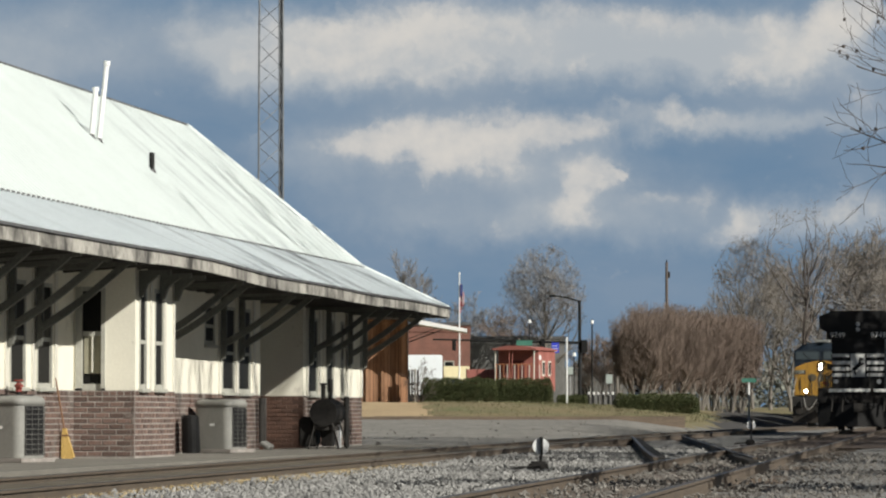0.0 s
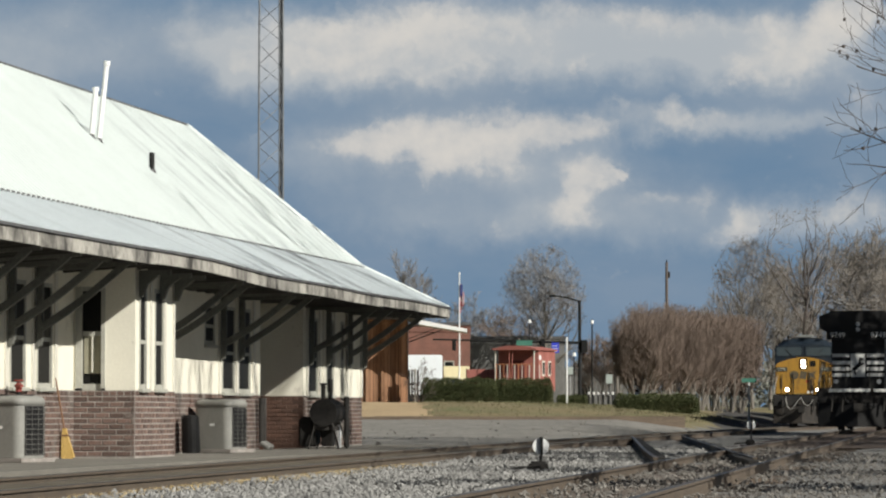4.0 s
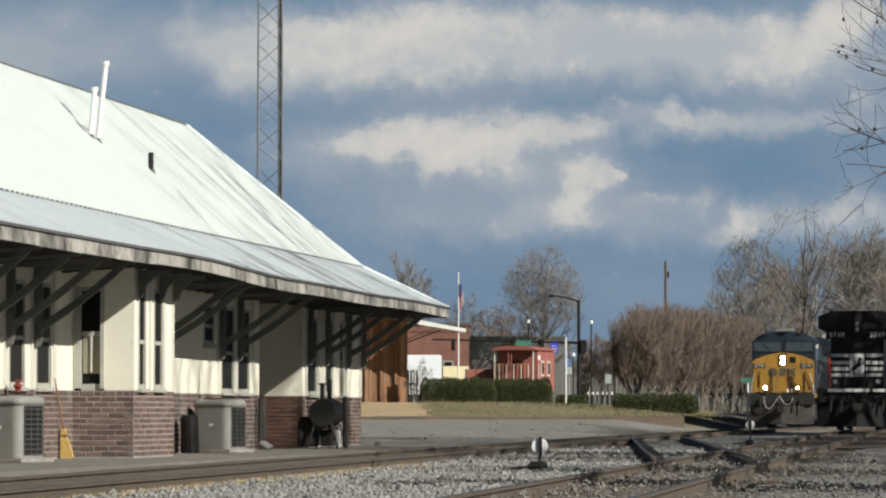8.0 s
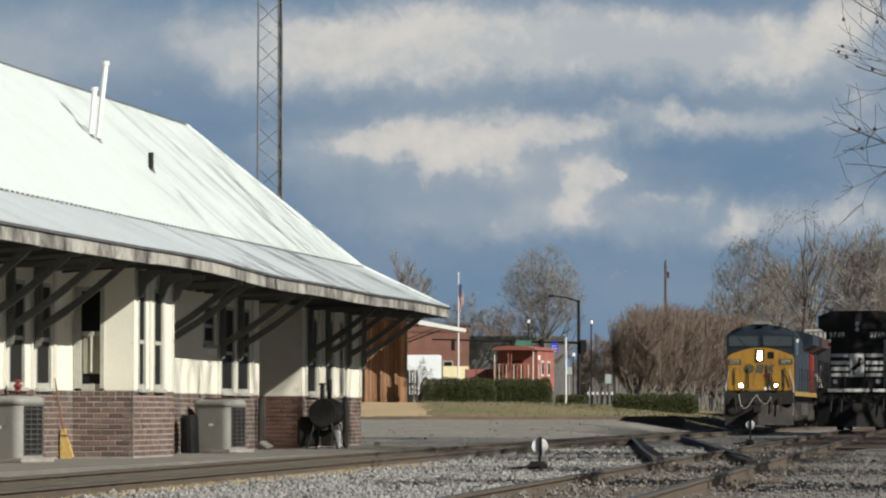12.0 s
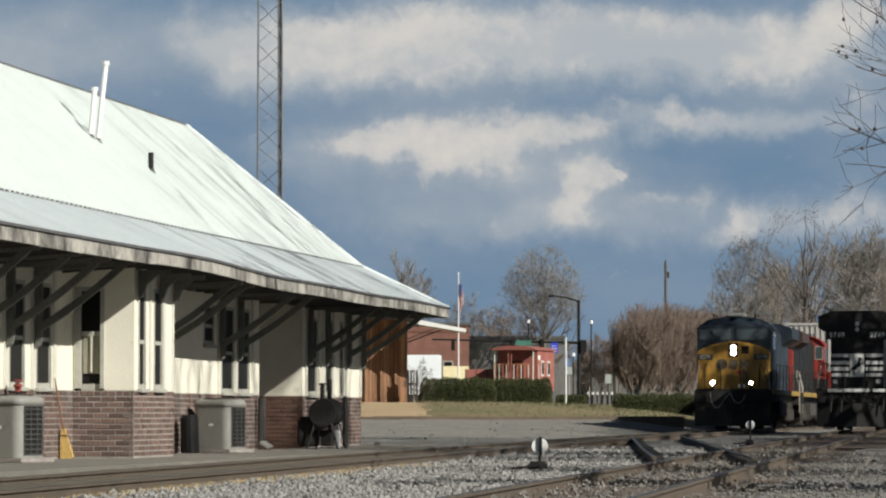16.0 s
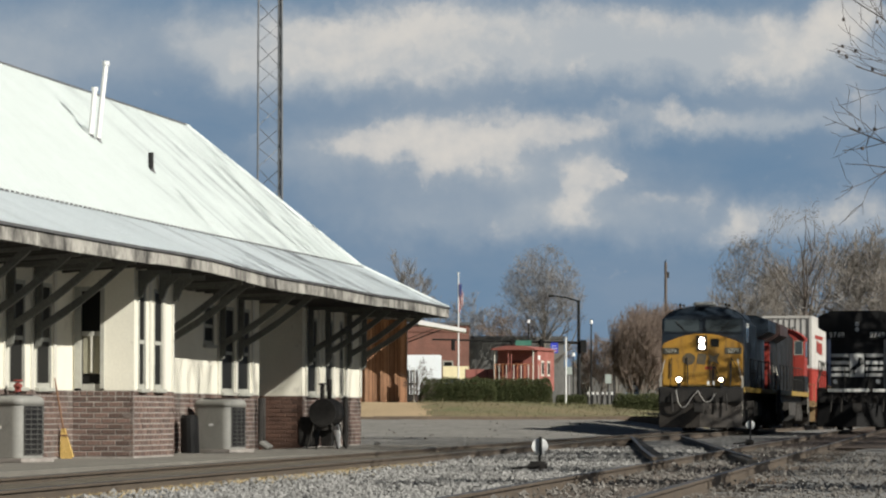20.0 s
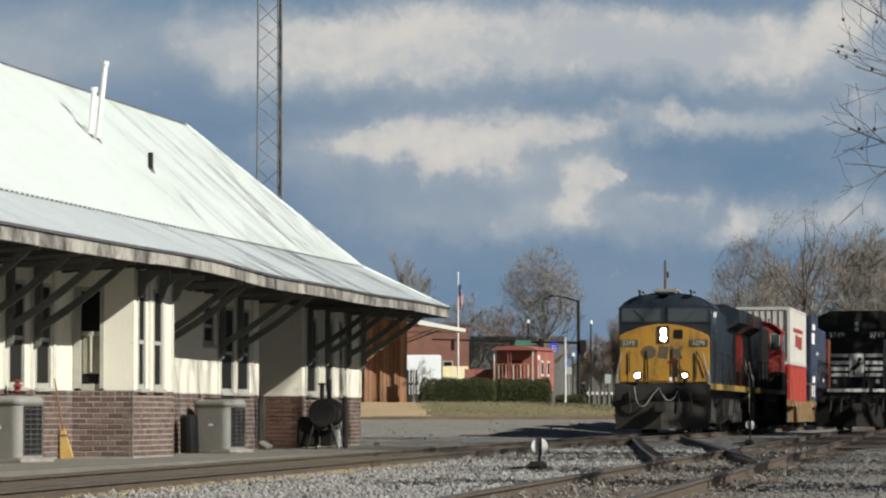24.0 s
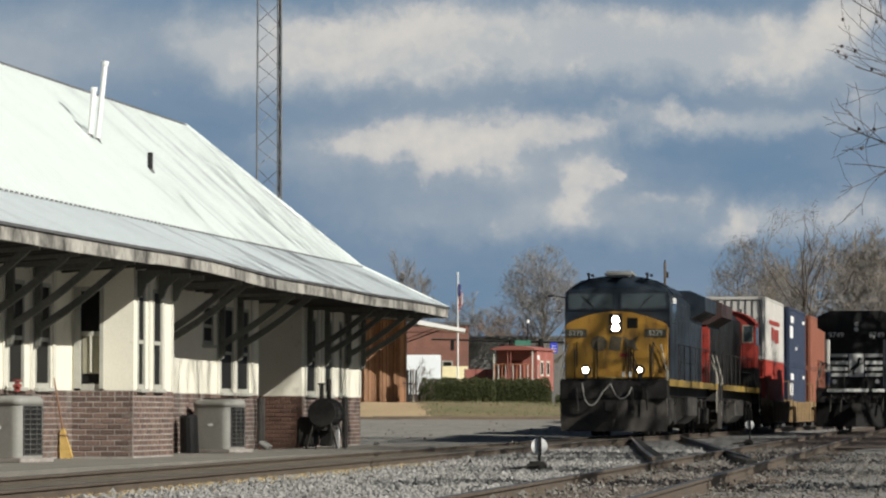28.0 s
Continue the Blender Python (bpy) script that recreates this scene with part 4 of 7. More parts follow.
def make_loco(name, label, m, hood, cab, nose, end, sill, reverse=False, rolls=True, hose="hose", plough="plough", truck="truck", radiator=None):
    """A six-axle freight locomotive. y runs back from the nose; reversed, the hood end leads."""
    lo = thing(name, m, label, "locomotive")
    XF = Matrix.Translation((0, 20.0, 0)) @ Matrix.Rotation(math.pi, 4, "Z") if reverse else Matrix.Identity(4)

    def add(pname, bm, material, plabel="", parent=None, flat=True):
        bm.transform(XF)
        return part(pname, bm, material, parent or lo, plabel, smooth=not flat)

    # plough, pilot and deck at both ends
    for e, s in ((-0.95, 1), (20.9, -1)):
        bm = bmesh.new()
        prism(bm, [(-1.52, e + s * 0.32), (0, e - s * 0.1), (1.52, e + s * 0.32), (1.52, e + s * 0.42), (0, e + s * 0.02), (-1.52, e + s * 0.42)], 2, 0.16, 1.06)
        add("snow_plough", bm, plough, "dusty grey steel plough")
        add("pilot", boxes([(-1.53, 1.53, *sorted((e + s * 0.1, e + s * 0.95)), 1.06, 1.66)], bevel=0.04), "black_metal", "black anticlimber and pilot")
        add("coupler", boxes([(-0.14, 0.14, *sorted((e - s * 0.45, e + s * 0.3)), 0.74, 1.02), (-0.2, 0.16, *sorted((e - s * 0.5, e - s * 0.2)), 0.70, 1.06)], bevel=0.03), "black_metal")
        for x in (-1.42, 1.42):
            add("step", boxes([(x - 0.12, x + 0.12, *sorted((e + s * 0.45, e + s * 0.95)), z, z + 0.03) for z in (0.42, 0.75, 1.08)] + [(x - 0.13 + (0.24 if x > 0 else 0), x - 0.11 + (0.24 if x > 0 else 0), *sorted((e + s * 0.45, e + s * 0.95)), 0.4, 1.2)]), "black_metal")
            add("grab_rail", rods([((x * 1.06, e + s * 0.42, 0.6), (x * 1.06, e + s * 0.42, 1.9), 0.022), ((x * 1.06, e + s * 0.42, 1.9), (x * 0.94, e + s * 0.5, 2.65), 0.022), ((x * 1.06, e + s * 0.95, 0.7), (x * 1.06, e + s * 0.95, 1.9), 0.022), ((x * 1.06, e + s * 0.95, 1.9), (x * 0.9, e + s * 1.3, 2.65), 0.022)], n=6), "handrail")
        for x in (-1.1, -0.45, 0.45, 1.1):
            add("rail_post", rods([((x, e + s * 0.12, 1.66), (x, e + s * 0.12, 2.5), 0.018)], n=6), "black_metal")
        pts = [(-0.87, 1.54), (-0.84, 1.30), (-0.79, 1.06), (-0.68, 0.91), (-0.55, 0.91), (-0.44, 1.02), (-0.29, 1.27), (-0.14, 1.43), (-0.06, 1.52), (0.0, 1.36), (0.09, 1.20), (0.20, 1.10), (0.33, 1.10), (0.45, 1.20), (0.55, 1.42)]
        add("brake_hose", rods([((a[0], e + s * 0.02 - s * 0.06, a[1]), (b[0], e - s * 0.04, b[1]), 0.021) for a, b in zip(pts, pts[1:])], n=6), hose, "looped air hose")
        for x in (-1.05, 0.95, 0.55):
            add("hose_end", rods([((x, e + s * 0.0, 1.4), (x + 0.05, e - s * 0.05, 0.75), 0.035)], n=6), "black_metal")
    # frame, tank and walkway
    add("underframe", boxes([(-1.2, 1.2, 0.0, 20.0, 1.18, 1.52)]), "black_metal")
    add("walkway", boxes([(-1.53, 1.53, 0.0, 20.0, 1.53, 1.66)]), "black_metal")
    for x in (-1.545, 1.545):
        add("sill_stripe", boxes([(x - 0.006, x + 0.006, 0.0, 20.0, 1.46, 1.66)]), sill)
    bm = bmesh.new()
    prism(bm, [(-1.4, 1.16), (-1.4, 0.6), (-1.1, 0.35), (1.1, 0.35), (1.4, 0.6), (1.4, 1.16)], 1, 7.6, 12.4)
    add("fuel_tank", bm, truck)
    for x in (-1.0, 1.0):
        add("air_tank", rods([((x, 6.9, 1.05), (x, 12.9, 1.05), 0.16)], n=12), "black_metal")
    # hood and radiator wings
    bm = bmesh.new()
    prism(bm, [(-1.02, 1.662), (1.02, 1.662), (1.02, 4.15), (0.75, 4.42), (-0.75, 4.42), (-1.02, 4.15)], 1, 3.22, 19.82)
    add("long_hood", bm, hood)
    for y in np.arange(4.0, 14.5, 0.85):
        for x in (-1.026, 1.026):
            add("hood_door", boxes([(x - 0.006, x + 0.006, y, y + 0.8, 1.9, 3.7)]), hood)
    bm = bmesh.new()
    prism(bm, [(-1.5, 3.98), (-1.03, 3.72), (1.03, 3.72), (1.5, 3.98), (1.5, 4.42), (1.0, 4.64), (-1.0, 4.64), (-1.5, 4.42)], 1, 14.8, 19.9)
    add("radiator", bm, radiator or hood, "overhanging radiator housing")
    bm = bmesh.new()
    prism(bm, [(-0.9, 4.42), (0.9, 4.42), (0.7, 4.62), (-0.7, 4.62)], 1, 8.0, 13.6)
    add("exhaust_cover", bm, hood)
    add("end_plate", boxes([(-1.0, 1.0, 19.825, 19.84, 1.67, 3.70)]), end)
    for x in (-1.35, 1.35):
        add("hand_rail", rods([((x * 1.1, y, 1.66), (x * 1.1, y, 2.72), 0.018) for y in np.arange(4.2, 19.8, 2.2)] + [((x * 1.1, 4.2, 2.72), (x * 1.1, 19.6, 2.72), 0.018), ((x * 1.1, 4.2, 2.2), (x * 1.1, 19.6, 2.2), 0.013)], n=6), "black_metal")
    # cab
    bm = bmesh.new()
    full = [(-1.54, 1.662), (1.54, 1.662), (1.54, 4.10), (1.36, 4.31), (1.10, 4.47), (0.78, 4.56), (0.40, 4.61), (-0.40, 4.61), (-0.78, 4.56), (-1.10, 4.47), (-1.36, 4.31), (-1.54, 4.10)]
    brow = [(-1.52, 1.662), (1.52, 1.662), (1.52, 4.04), (1.40, 4.17), (1.12, 4.23), (0.78, 4.27), (0.40, 4.30), (-0.40, 4.30), (-0.78, 4.27), (-1.12, 4.23), (-1.40, 4.17), (-1.52, 4.04)]
    rings = [[bm.verts.new((x, y, z)) for x, z in outline] for y, outline in ((0.5, brow), (1.0, full), (3.2, full))]
    for a, b in zip(rings, rings[1:]):
        for k in range(12):
            bm.faces.new((a[k], a[(k + 1) % 12], b[(k + 1) % 12], b[k]))
    bm.faces.new(rings[0][::-1])
    bm.faces.new(rings[-1])
    bmesh.ops.recalc_face_normals(bm, faces=bm.faces[:])
    cb = add("cab", bm, cab)
    add("roof_seam", boxes([(-0.16, 0.16, 0.62, 3.2, 4.612, 4.635)]), cab, parent=cb)
    for x in (-1.18, 1.18):
        add("wiper", rods([((x * 0.55, 0.465, 3.72), (x * 0.85, 0.465, 4.08), 0.012)], n=5), "black_metal", parent=cb)
    bm = bmesh.new()
    prism(bm, [(-1.58, 4.09), (-1.58, 4.14), (-1.38, 4.35), (-1.11, 4.51), (-0.78, 4.60), (-0.40, 4.65), (0.40, 4.65), (0.78, 4.60), (1.11, 4.51), (1.38, 4.35), (1.58, 4.14), (1.58, 4.09), (1.36, 4.315), (1.10, 4.475), (0.78, 4.565), (0.40, 4.615), (-0.40, 4.615), (-0.78, 4.565), (-1.10, 4.475), (-1.36, 4.315)], 1, 1.0, 3.3)
    add("cab_roof", bm, cab, parent=cb)
    for x0, x1 in ((-1.42, -0.12), (0.12, 1.42)):
        add("windscreen", boxes([(x0, x1, 0.478, 0.494, 3.70, 4.14)], bevel=0.004), "cab_glass", parent=cb)
        add("windscreen_frame", boxes([(x0 - 0.05, x1 + 0.05, 0.470, 0.497, 4.142, 4.19), (x0 - 0.05, x1 + 0.05, 0.470, 0.497, 3.65, 3.698), (x0 - 0.05, x0 - 0.002, 0.470, 0.497, 3.698, 4.142), (x1 + 0.002, x1 + 0.05, 0.470, 0.497, 3.698, 4.142)]), cab, parent=cb)
        for y0, y1 in ((1.15, 1.75), (1.85, 2.45)):
            x = math.copysign(1.545, x0 + x1)
            add("side_window", boxes([(x - 0.008, x + 0.008, y0, y1, 3.30, 4.0)]), "cab_glass", parent=cb)
    for x in (-1.28, 1.28):
        add("rear_window", boxes([(x - 0.17, x + 0.17, 3.202, 3.215, 3.42, 4.02)], bevel=0.003), "cab_glass", parent=cb)
        add("rear_window_frame", boxes([(x - 0.21, x + 0.21, 3.201, 3.212, 4.022, 4.06), (x - 0.21, x + 0.21, 3.201, 3.212, 3.38, 3.418), (x - 0.21, x - 0.172, 3.201, 3.212, 3.418, 4.022), (x + 0.172, x + 0.21, 3.201, 3.212, 3.418, 4.022)]), "handrail", parent=cb)
        add("rear_door", boxes([(x - 0.19, x + 0.19, 3.202, 3.218, 1.72, 3.34)], bevel=0.003), cab, parent=cb)
    add("wind_deflector", boxes([(1.56, 1.66, 1.12, 1.14, 3.85, 4.02)]), "white", parent=cb)
    add("roof_unit", boxes([(-0.42, 0.42, 0.9, 2.1, 4.63, 4.80)], bevel=0.06), "roof_unit", parent=cb)
    for x in (-0.85, 0.85):
        add("horn", rods([((x, 0.75, 4.55), (x, 0.75, 4.72), 0.03), ((x, 0.6, 4.70), (x, 1.0, 4.70), 0.05, 0.025), ((x + 0.12, 0.6, 4.66), (x + 0.12, 1.0, 4.66), 0.045, 0.025)], n=8), "black_metal", parent=cb)
    # wide nose
    bm = bmesh.new()
    prism(bm, [(-1.48, 1.665), (1.48, 1.665), (1.48, 3.14), (1.42, 3.25), (1.22, 3.35), (0.85, 3.48), (0.48, 3.575), (0.16, 3.61), (-0.16, 3.61), (-0.48, 3.575), (-0.85, 3.48), (-1.22, 3.35), (-1.42, 3.25), (-1.48, 3.14)], 1, 0.0, 0.55)
    bmesh.ops.bevel(bm, geom=[e for e in bm.edges if all(v.co.y < 0.001 for v in e.verts)], offset=0.05, segments=2, affect="EDGES")
    ns = add("nose", bm, nose)
    return lo, add, ns


def face_light(add, x, y, z, r, material, parent=None, name="headlight"):
    """A lamp facing forward in a short dark housing."""
    h = add("lamp_housing" if parent is None else "housing", rods([((x, y + 0.10, z), (x, y, z), r * 1.3)], n=16), "black_metal", parent=parent)
    add(name, rods([((x, y - 0.001, z), (x, y - 0.012, z), r)], n=16), material, parent=parent)


M["grimy_red"] = surface("grimy_red_paint", (0.055, 0.026, 0.022), (0.035, 0.022, 0.02), 0.6, 1.2, 20.0, 0.05, dirt=(0.022, 0.02, 0.019), dirt_scale=1.0, dirt_from=0.5)
M["plough"] = surface("dusty_brown_plough", (0.07, 0.058, 0.047), (0.038, 0.033, 0.028), 0.85, 1.6, 20.0, 0.2, dirt=(0.03, 0.027, 0.025), dirt_scale=1.1, dirt_from=0.5)
M["handrail"] = surface("pale_handrail", (0.38, 0.355, 0.30), (0.28, 0.255, 0.21), 0.6, 4.0, 30.0, 0.05)
M["hose"] = surface("pale_rubber_hose", (0.36, 0.34, 0.31), (0.28, 0.27, 0.25), 0.7, 4.0, 30.0, 0.1)
M["roof_unit"] = surface("pale_roof_unit", (0.27, 0.27, 0.25), (0.20, 0.205, 0.195), 0.7, 2.0, 30.0, 0.05)
M["decal"] = surface("dark_decal", (0.06, 0.055, 0.045), (0.125, 0.09, 0.04), 0.6, 5.0, 30.0, 0.02)
M["number_board"] = surface("dim_number_board", (0.075, 0.065, 0.042), (0.058, 0.052, 0.037), 0.6, 3.0, 30.0, 0.0)
M["board_digit"] = surface("pale_digit", (0.50, 0.50, 0.42), (0.42, 0.42, 0.36), 0.6, 3.0, 30.0, 0.0)
M["stripe_yellow"] = surface("dirty_yellow_stripe", (0.34, 0.22, 0.035), (0.23, 0.15, 0.04), 0.6, 2.0, 30.0, 0.05, dirt=(0.1, 0.08, 0.05), dirt_scale=1.5, dirt_from=0.55)
M["white_stripe"] = surface("dirty_white_stripe", (0.70, 0.70, 0.67), (0.56, 0.56, 0.53), 0.6, 3.0, 30.0, 0.05)

FRONT = pose(0, 0, 0, 90, 0, 0)      # turns flat writing to face forward

# leading locomotive
lead_loco, add, nz = make_loco("locomotive", "yellow-nosed dark blue freight locomotive with lit headlights", pose(0, 0, 0), "navy", "navy", "yellow", "yellow", "stripe_yellow")
add("headlight_case", boxes([(-0.19, 0.19, -0.04, 0.0, 2.98, 3.54)], bevel=0.015), "black_metal", parent=nz)
for z in (3.14, 3.36):
    add("headlight", rods([((0, -0.042, z), (0, -0.06, z), 0.10)], n=20), "lamp", "lit headlight", parent=nz)
add("nose_window", boxes([(0.33, 0.63, -0.012, 0.0, 3.12, 3.42)], bevel=0.005), "window", parent=nz)
for x in (-1.15, 1.15):
    bd = add("number_board", boxes([(x - 0.31, x + 0.31, -0.02, 0.0, 2.86, 3.09)], bevel=0.008), "number_board", "dim number board with pale digits", parent=nz)
    writing("5279", 0.21, "board_digit", nz, pose(x, -0.024, 2.975, 90), "board_digits")
for x in (-0.775, 0.775):
    dl = add("ditch_light", rods([((x, -0.97, 1.91), (x, -0.80, 1.91), 0.15)], n=16), "black_metal", "lit ditch light")
    add("lens", rods([((x, -0.972, 1.91), (x, -0.985, 1.91), 0.085 if x < 0 else 0.07)], n=16), "lamp" if x < 0 else "lamp_warm", parent=dl)
    add("bracket", boxes([(x - 0.06, x + 0.06, -0.92, -0.82, 1.66, 1.78)]), "black_metal", parent=dl)
# nose door, grab irons, dark emblem shapes
add("nose_door", boxes([(-0.52, 0.26, -0.012, 0.0, 1.75, 2.86)], bevel=0.004), "yellow", parent=nz)
add("door_step", boxes([(-0.5, 0.3, -0.25, -0.01, 1.68, 1.74)]), "stripe_yellow", parent=nz)
for x, a, b in ((-0.54, 1.8, 2.75), (0.30, 1.8, 2.8), (0.44, 1.8, 2.55), (0.52, 1.8, 2.5), (-1.12, 2.0, 2.72), (1.08, 1.8, 2.72)):
    add("grab_iron", rods([((x, -0.05, a), (x, -0.05, b), 0.018)], n=6), "black_metal", parent=nz)
for p, q in (((1.08, 2.72), (1.26, 2.4)), ((1.26, 2.4), (1.42, 1.9)), ((0.42, 2.5), (0.62, 2.05))):
    add("brace_rod", rods([((p[0], -0.06, p[1]), (q[0], -0.06, q[1]), 0.018)], n=6), "black_metal", parent=nz)
# plain dark emblem: a disc, a slanted block and a lozenge
for outline in ([(-0.48 + 0.24 * math.cos(radians(20 * k)), 2.68 + 0.22 * math.sin(radians(20 * k))) for k in range(18)],
                [(-0.22, 2.50), (0.12, 2.46), (0.18, 2.86), (-0.14, 2.90)],
                [(0.22, 2.46), (0.42, 2.58), (0.64, 2.46), (0.56, 2.68), (0.66, 2.90), (0.42, 2.78), (0.20, 2.90), (0.30, 2.68)]):
    bm = bmesh.new()
    prism(bm, outline, 1, -0.018, -0.013)
    add("emblem", bm, "decal", parent=nz)
add("red_plate", boxes([(0.12, 0.36, -0.018, -0.012, 2.30, 2.40)]), "loco_red", "small red plate", parent=nz)
add("hinge_bar", boxes([(-0.52, 0.26, -0.02, -0.012, 2.16, 2.19)]), "stripe_yellow", parent=nz)
for x in (0.3, 0.5):
    add("marker", boxes([(x - 0.04, x + 0.04, -0.9, -0.86, 1.72, 1.86)]), "white", "small pale marker")
loco_truck(lead_loco, add, 3.3, Matrix.Identity(4), True)
loco_truck(lead_loco, add, 16.7, Matrix.Identity(4), True)
MOVERS.append((lead_loco, 0.0, 3.3, 16.7, Matrix.Identity(4)))

# second locomotive, hood end leading
second, add, nz = make_loco("trailing_locomotive", "black and orange-red freight locomotive coupled hood first", pose(0, 0, 0), "black", "loco_red", "loco_red", "loco_red", "stripe_yellow", reverse=True, radiator="grimy_red")
back = Matrix.Translation((0, 20.0, 0)) @ Matrix.Rotation(math.pi, 4, "Z")
loco_truck(second, add, 3.3, back, True)
loco_truck(second, add, 16.7, back, True)
for x in (-0.94, 0.94):
    add("hood_corner", boxes([(x - 0.095, x + 0.095, 19.3, 19.85, 1.7, 3.6)], bevel=0.02), "loco_red")
for x in (-1.3, 1.3):
    add("lower_panel", boxes([(x - 0.26, x + 0.26, 0.45, 3.24, 1.668, 2.42)], bevel=0.02), "black", "black lower cab panel")
MOVERS.append((second, 22.6, 3.3, 16.7, Matrix.Identity(4)))

# standing locomotive on the siding, hood end toward the camera
parked, add, nz = make_loco("standing_locomotive", "black freight locomotive with white stripes standing on the siding", pose(siding_x(156.2), 156.2, 0, 0, 0, -7.3), "black", "black", "black", "black", "black_metal", reverse=True, rolls=False, hose="black", plough="black", truck="black")
loco_truck(parked, add, 3.3, back, False, "black")
loco_truck(parked, add, 16.7, back, False, "black")


def front_box(pname, x0, x1, z0, z1, material, d=0.02, label=""):
    """A plate on the end of the hood that faces the camera."""
    return part(pname, boxes([(x0, x1, 0.155 - d, 0.155, z0, z1)]), material, parked, label)


for z, h in ((2.92, 0.13), (2.64, 0.13), (2.40, 0.13), (2.17, 0.12)):
    front_box("stripe", -1.0, -0.33, z - 0.07, z + h - 0.07, "white_stripe")
    front_box("stripe", 0.33, 1.0, z - 0.07, z + h - 0.07, "white_stripe")
front_box("emblem_plate", -0.29, 0.27, 2.09, 2.98, "white_stripe", label="white emblem plate with a dark rearing shape")
bm = bmesh.new()
for p, q, w in (((-0.18, 0.13, 2.36), (0.10, 0.13, 2.60), 0.16), ((0.06, 0.13, 2.58), (0.10, 0.13, 2.84), 0.10), ((0.1, 0.13, 2.82), (0.2, 0.13, 2.74), 0.06), ((0.08, 0.13, 2.55), (0.24, 0.13, 2.62), 0.05), ((-0.14, 0.13, 2.36), (-0.10, 0.13, 2.16), 0.06), ((-0.2, 0.13, 2.42), (-0.26, 0.13, 2.25), 0.05)):
    beam(bm, p, q, 0.006, w)
part("emblem", bm, "black", parked)
for x in (-0.78, 0.78):
    part("number_board", boxes([(x - 0.42, x + 0.42, 0.075, 0.098, 3.53, 3.86)]), "black", parked)
    # right digits painted whiter to read as better lit than the left
    writing("9749", 0.30, "white" if x > 0 else "white_stripe", parked, pose(x, 0.068, 3.695, 90), "board_digits")
for z in (3.92, 4.12):
    part("headlight", rods([((0, 0.10, z), (0, 0.06, z), 0.085)], n=16), "steel", parked, "unlit headlight")
for x in (-0.82, 0.82):
    dl = part("ditch_light", rods([((x, -0.86, 1.9), (x, -0.7, 1.9), 0.12)], n=14), "black_metal", parked)
    part("lens", rods([((x, -0.862, 1.9), (x, -0.87, 1.9), 0.085)], n=14), "steel", dl, "unlit glass lens")
part("deck_edge", boxes([(-1.1, 0.48, -0.915, -0.89, 1.50, 1.62), (0.62, 1.1, -0.915, -0.89, 1.50, 1.62)]), "white_stripe", parked, "white painted deck edge")


# well cars and their containers
M["well_yellow"] = surface("faded_yellow_car", (0.25, 0.165, 0.075), (0.19, 0.125, 0.058), 0.7, 1.2, 20.0, 0.1, dirt=(0.10, 0.075, 0.05), dirt_scale=1.2, dirt_from=0.52)


def well_car(label):
    wc = thing("well_car", pose(0, 0, 0), label, "freight car", group="well cars of the train")
    for s in (-1, 1):
        bm = bmesh.new()
        x0, x1 = sorted((s * 1.36, s * 1.5))
        prism(bm, [(0.9, 1.02), (2.1, 0.95), (2.6, 0.30), (13.4, 0.30), (13.9, 0.95), (15.1, 1.02), (15.1, 1.25), (13.2, 1.2), (2.8, 1.2), (0.9, 1.25)], 0, x0, x1)
        part("side_sill", bm, "well_yellow", wc)
        for y in np.arange(3.0, 13.4, 1.3):
            part("side_post", boxes([(*sorted((s * 1.5, s * 1.545)), y, y + 0.12, 0.34, 1.17)]), "well_yellow", wc)
    for y0, y1 in ((0.3, 2.0), (14.0, 15.7)):
        part("end_deck", boxes([(-1.4, 1.4, y0, y1, 0.98, 1.12)], bevel=0.02), "well_yellow", wc)
        part("ladder", rods([((s * 1.42, y0 + 0.1, 1.12), (s * 1.42, y0 + 0.1, 2.1), 0.02) for s in (-1, 1)] + [((-1.42, y0 + 0.1, 2.1), (1.42, y0 + 0.1, 2.1), 0.02)], n=6), "well_yellow", wc)
    for y in (1.74, 14.14):
        part("end_bulkhead", boxes([(-1.36, 1.36, y, y + 0.12, 0.28, 1.3)], bevel=0.01), "well_yellow", wc)
    part("well_floor", boxes([(-1.3, 1.3, 2.7, 13.3, 0.24, 0.30)]), "black_metal", wc)
    part("draft_gear", boxes([(-0.15, 0.15, -0.5, 16.5, 0.74, 0.97)]), "black_metal", wc)
    for c in (1.1, 14.9):
        for s in (-1, 1):
            bm = bmesh.new()
            prism(bm, [(c - 1.1, 0.42), (c - 0.4, 0.30), (c + 0.4, 0.30), (c + 1.1, 0.42), (c + 1.1, 0.6), (c + 0.4, 0.78), (c - 0.4, 0.78), (c - 1.1, 0.6)], 0, *sorted((s * 0.98, s * 1.12)))
            part("side_frame", bm, "truck", wc)
        for k in (-0.85, 0.85):
            p = Vector((0, c + k, 0.445))
            ob = part_of("wheelset", SMALL_WHEEL, "black_metal", wc, m=Matrix.Translation(p))
            ROLLING.append((ob, p, 0.42))
    return wc


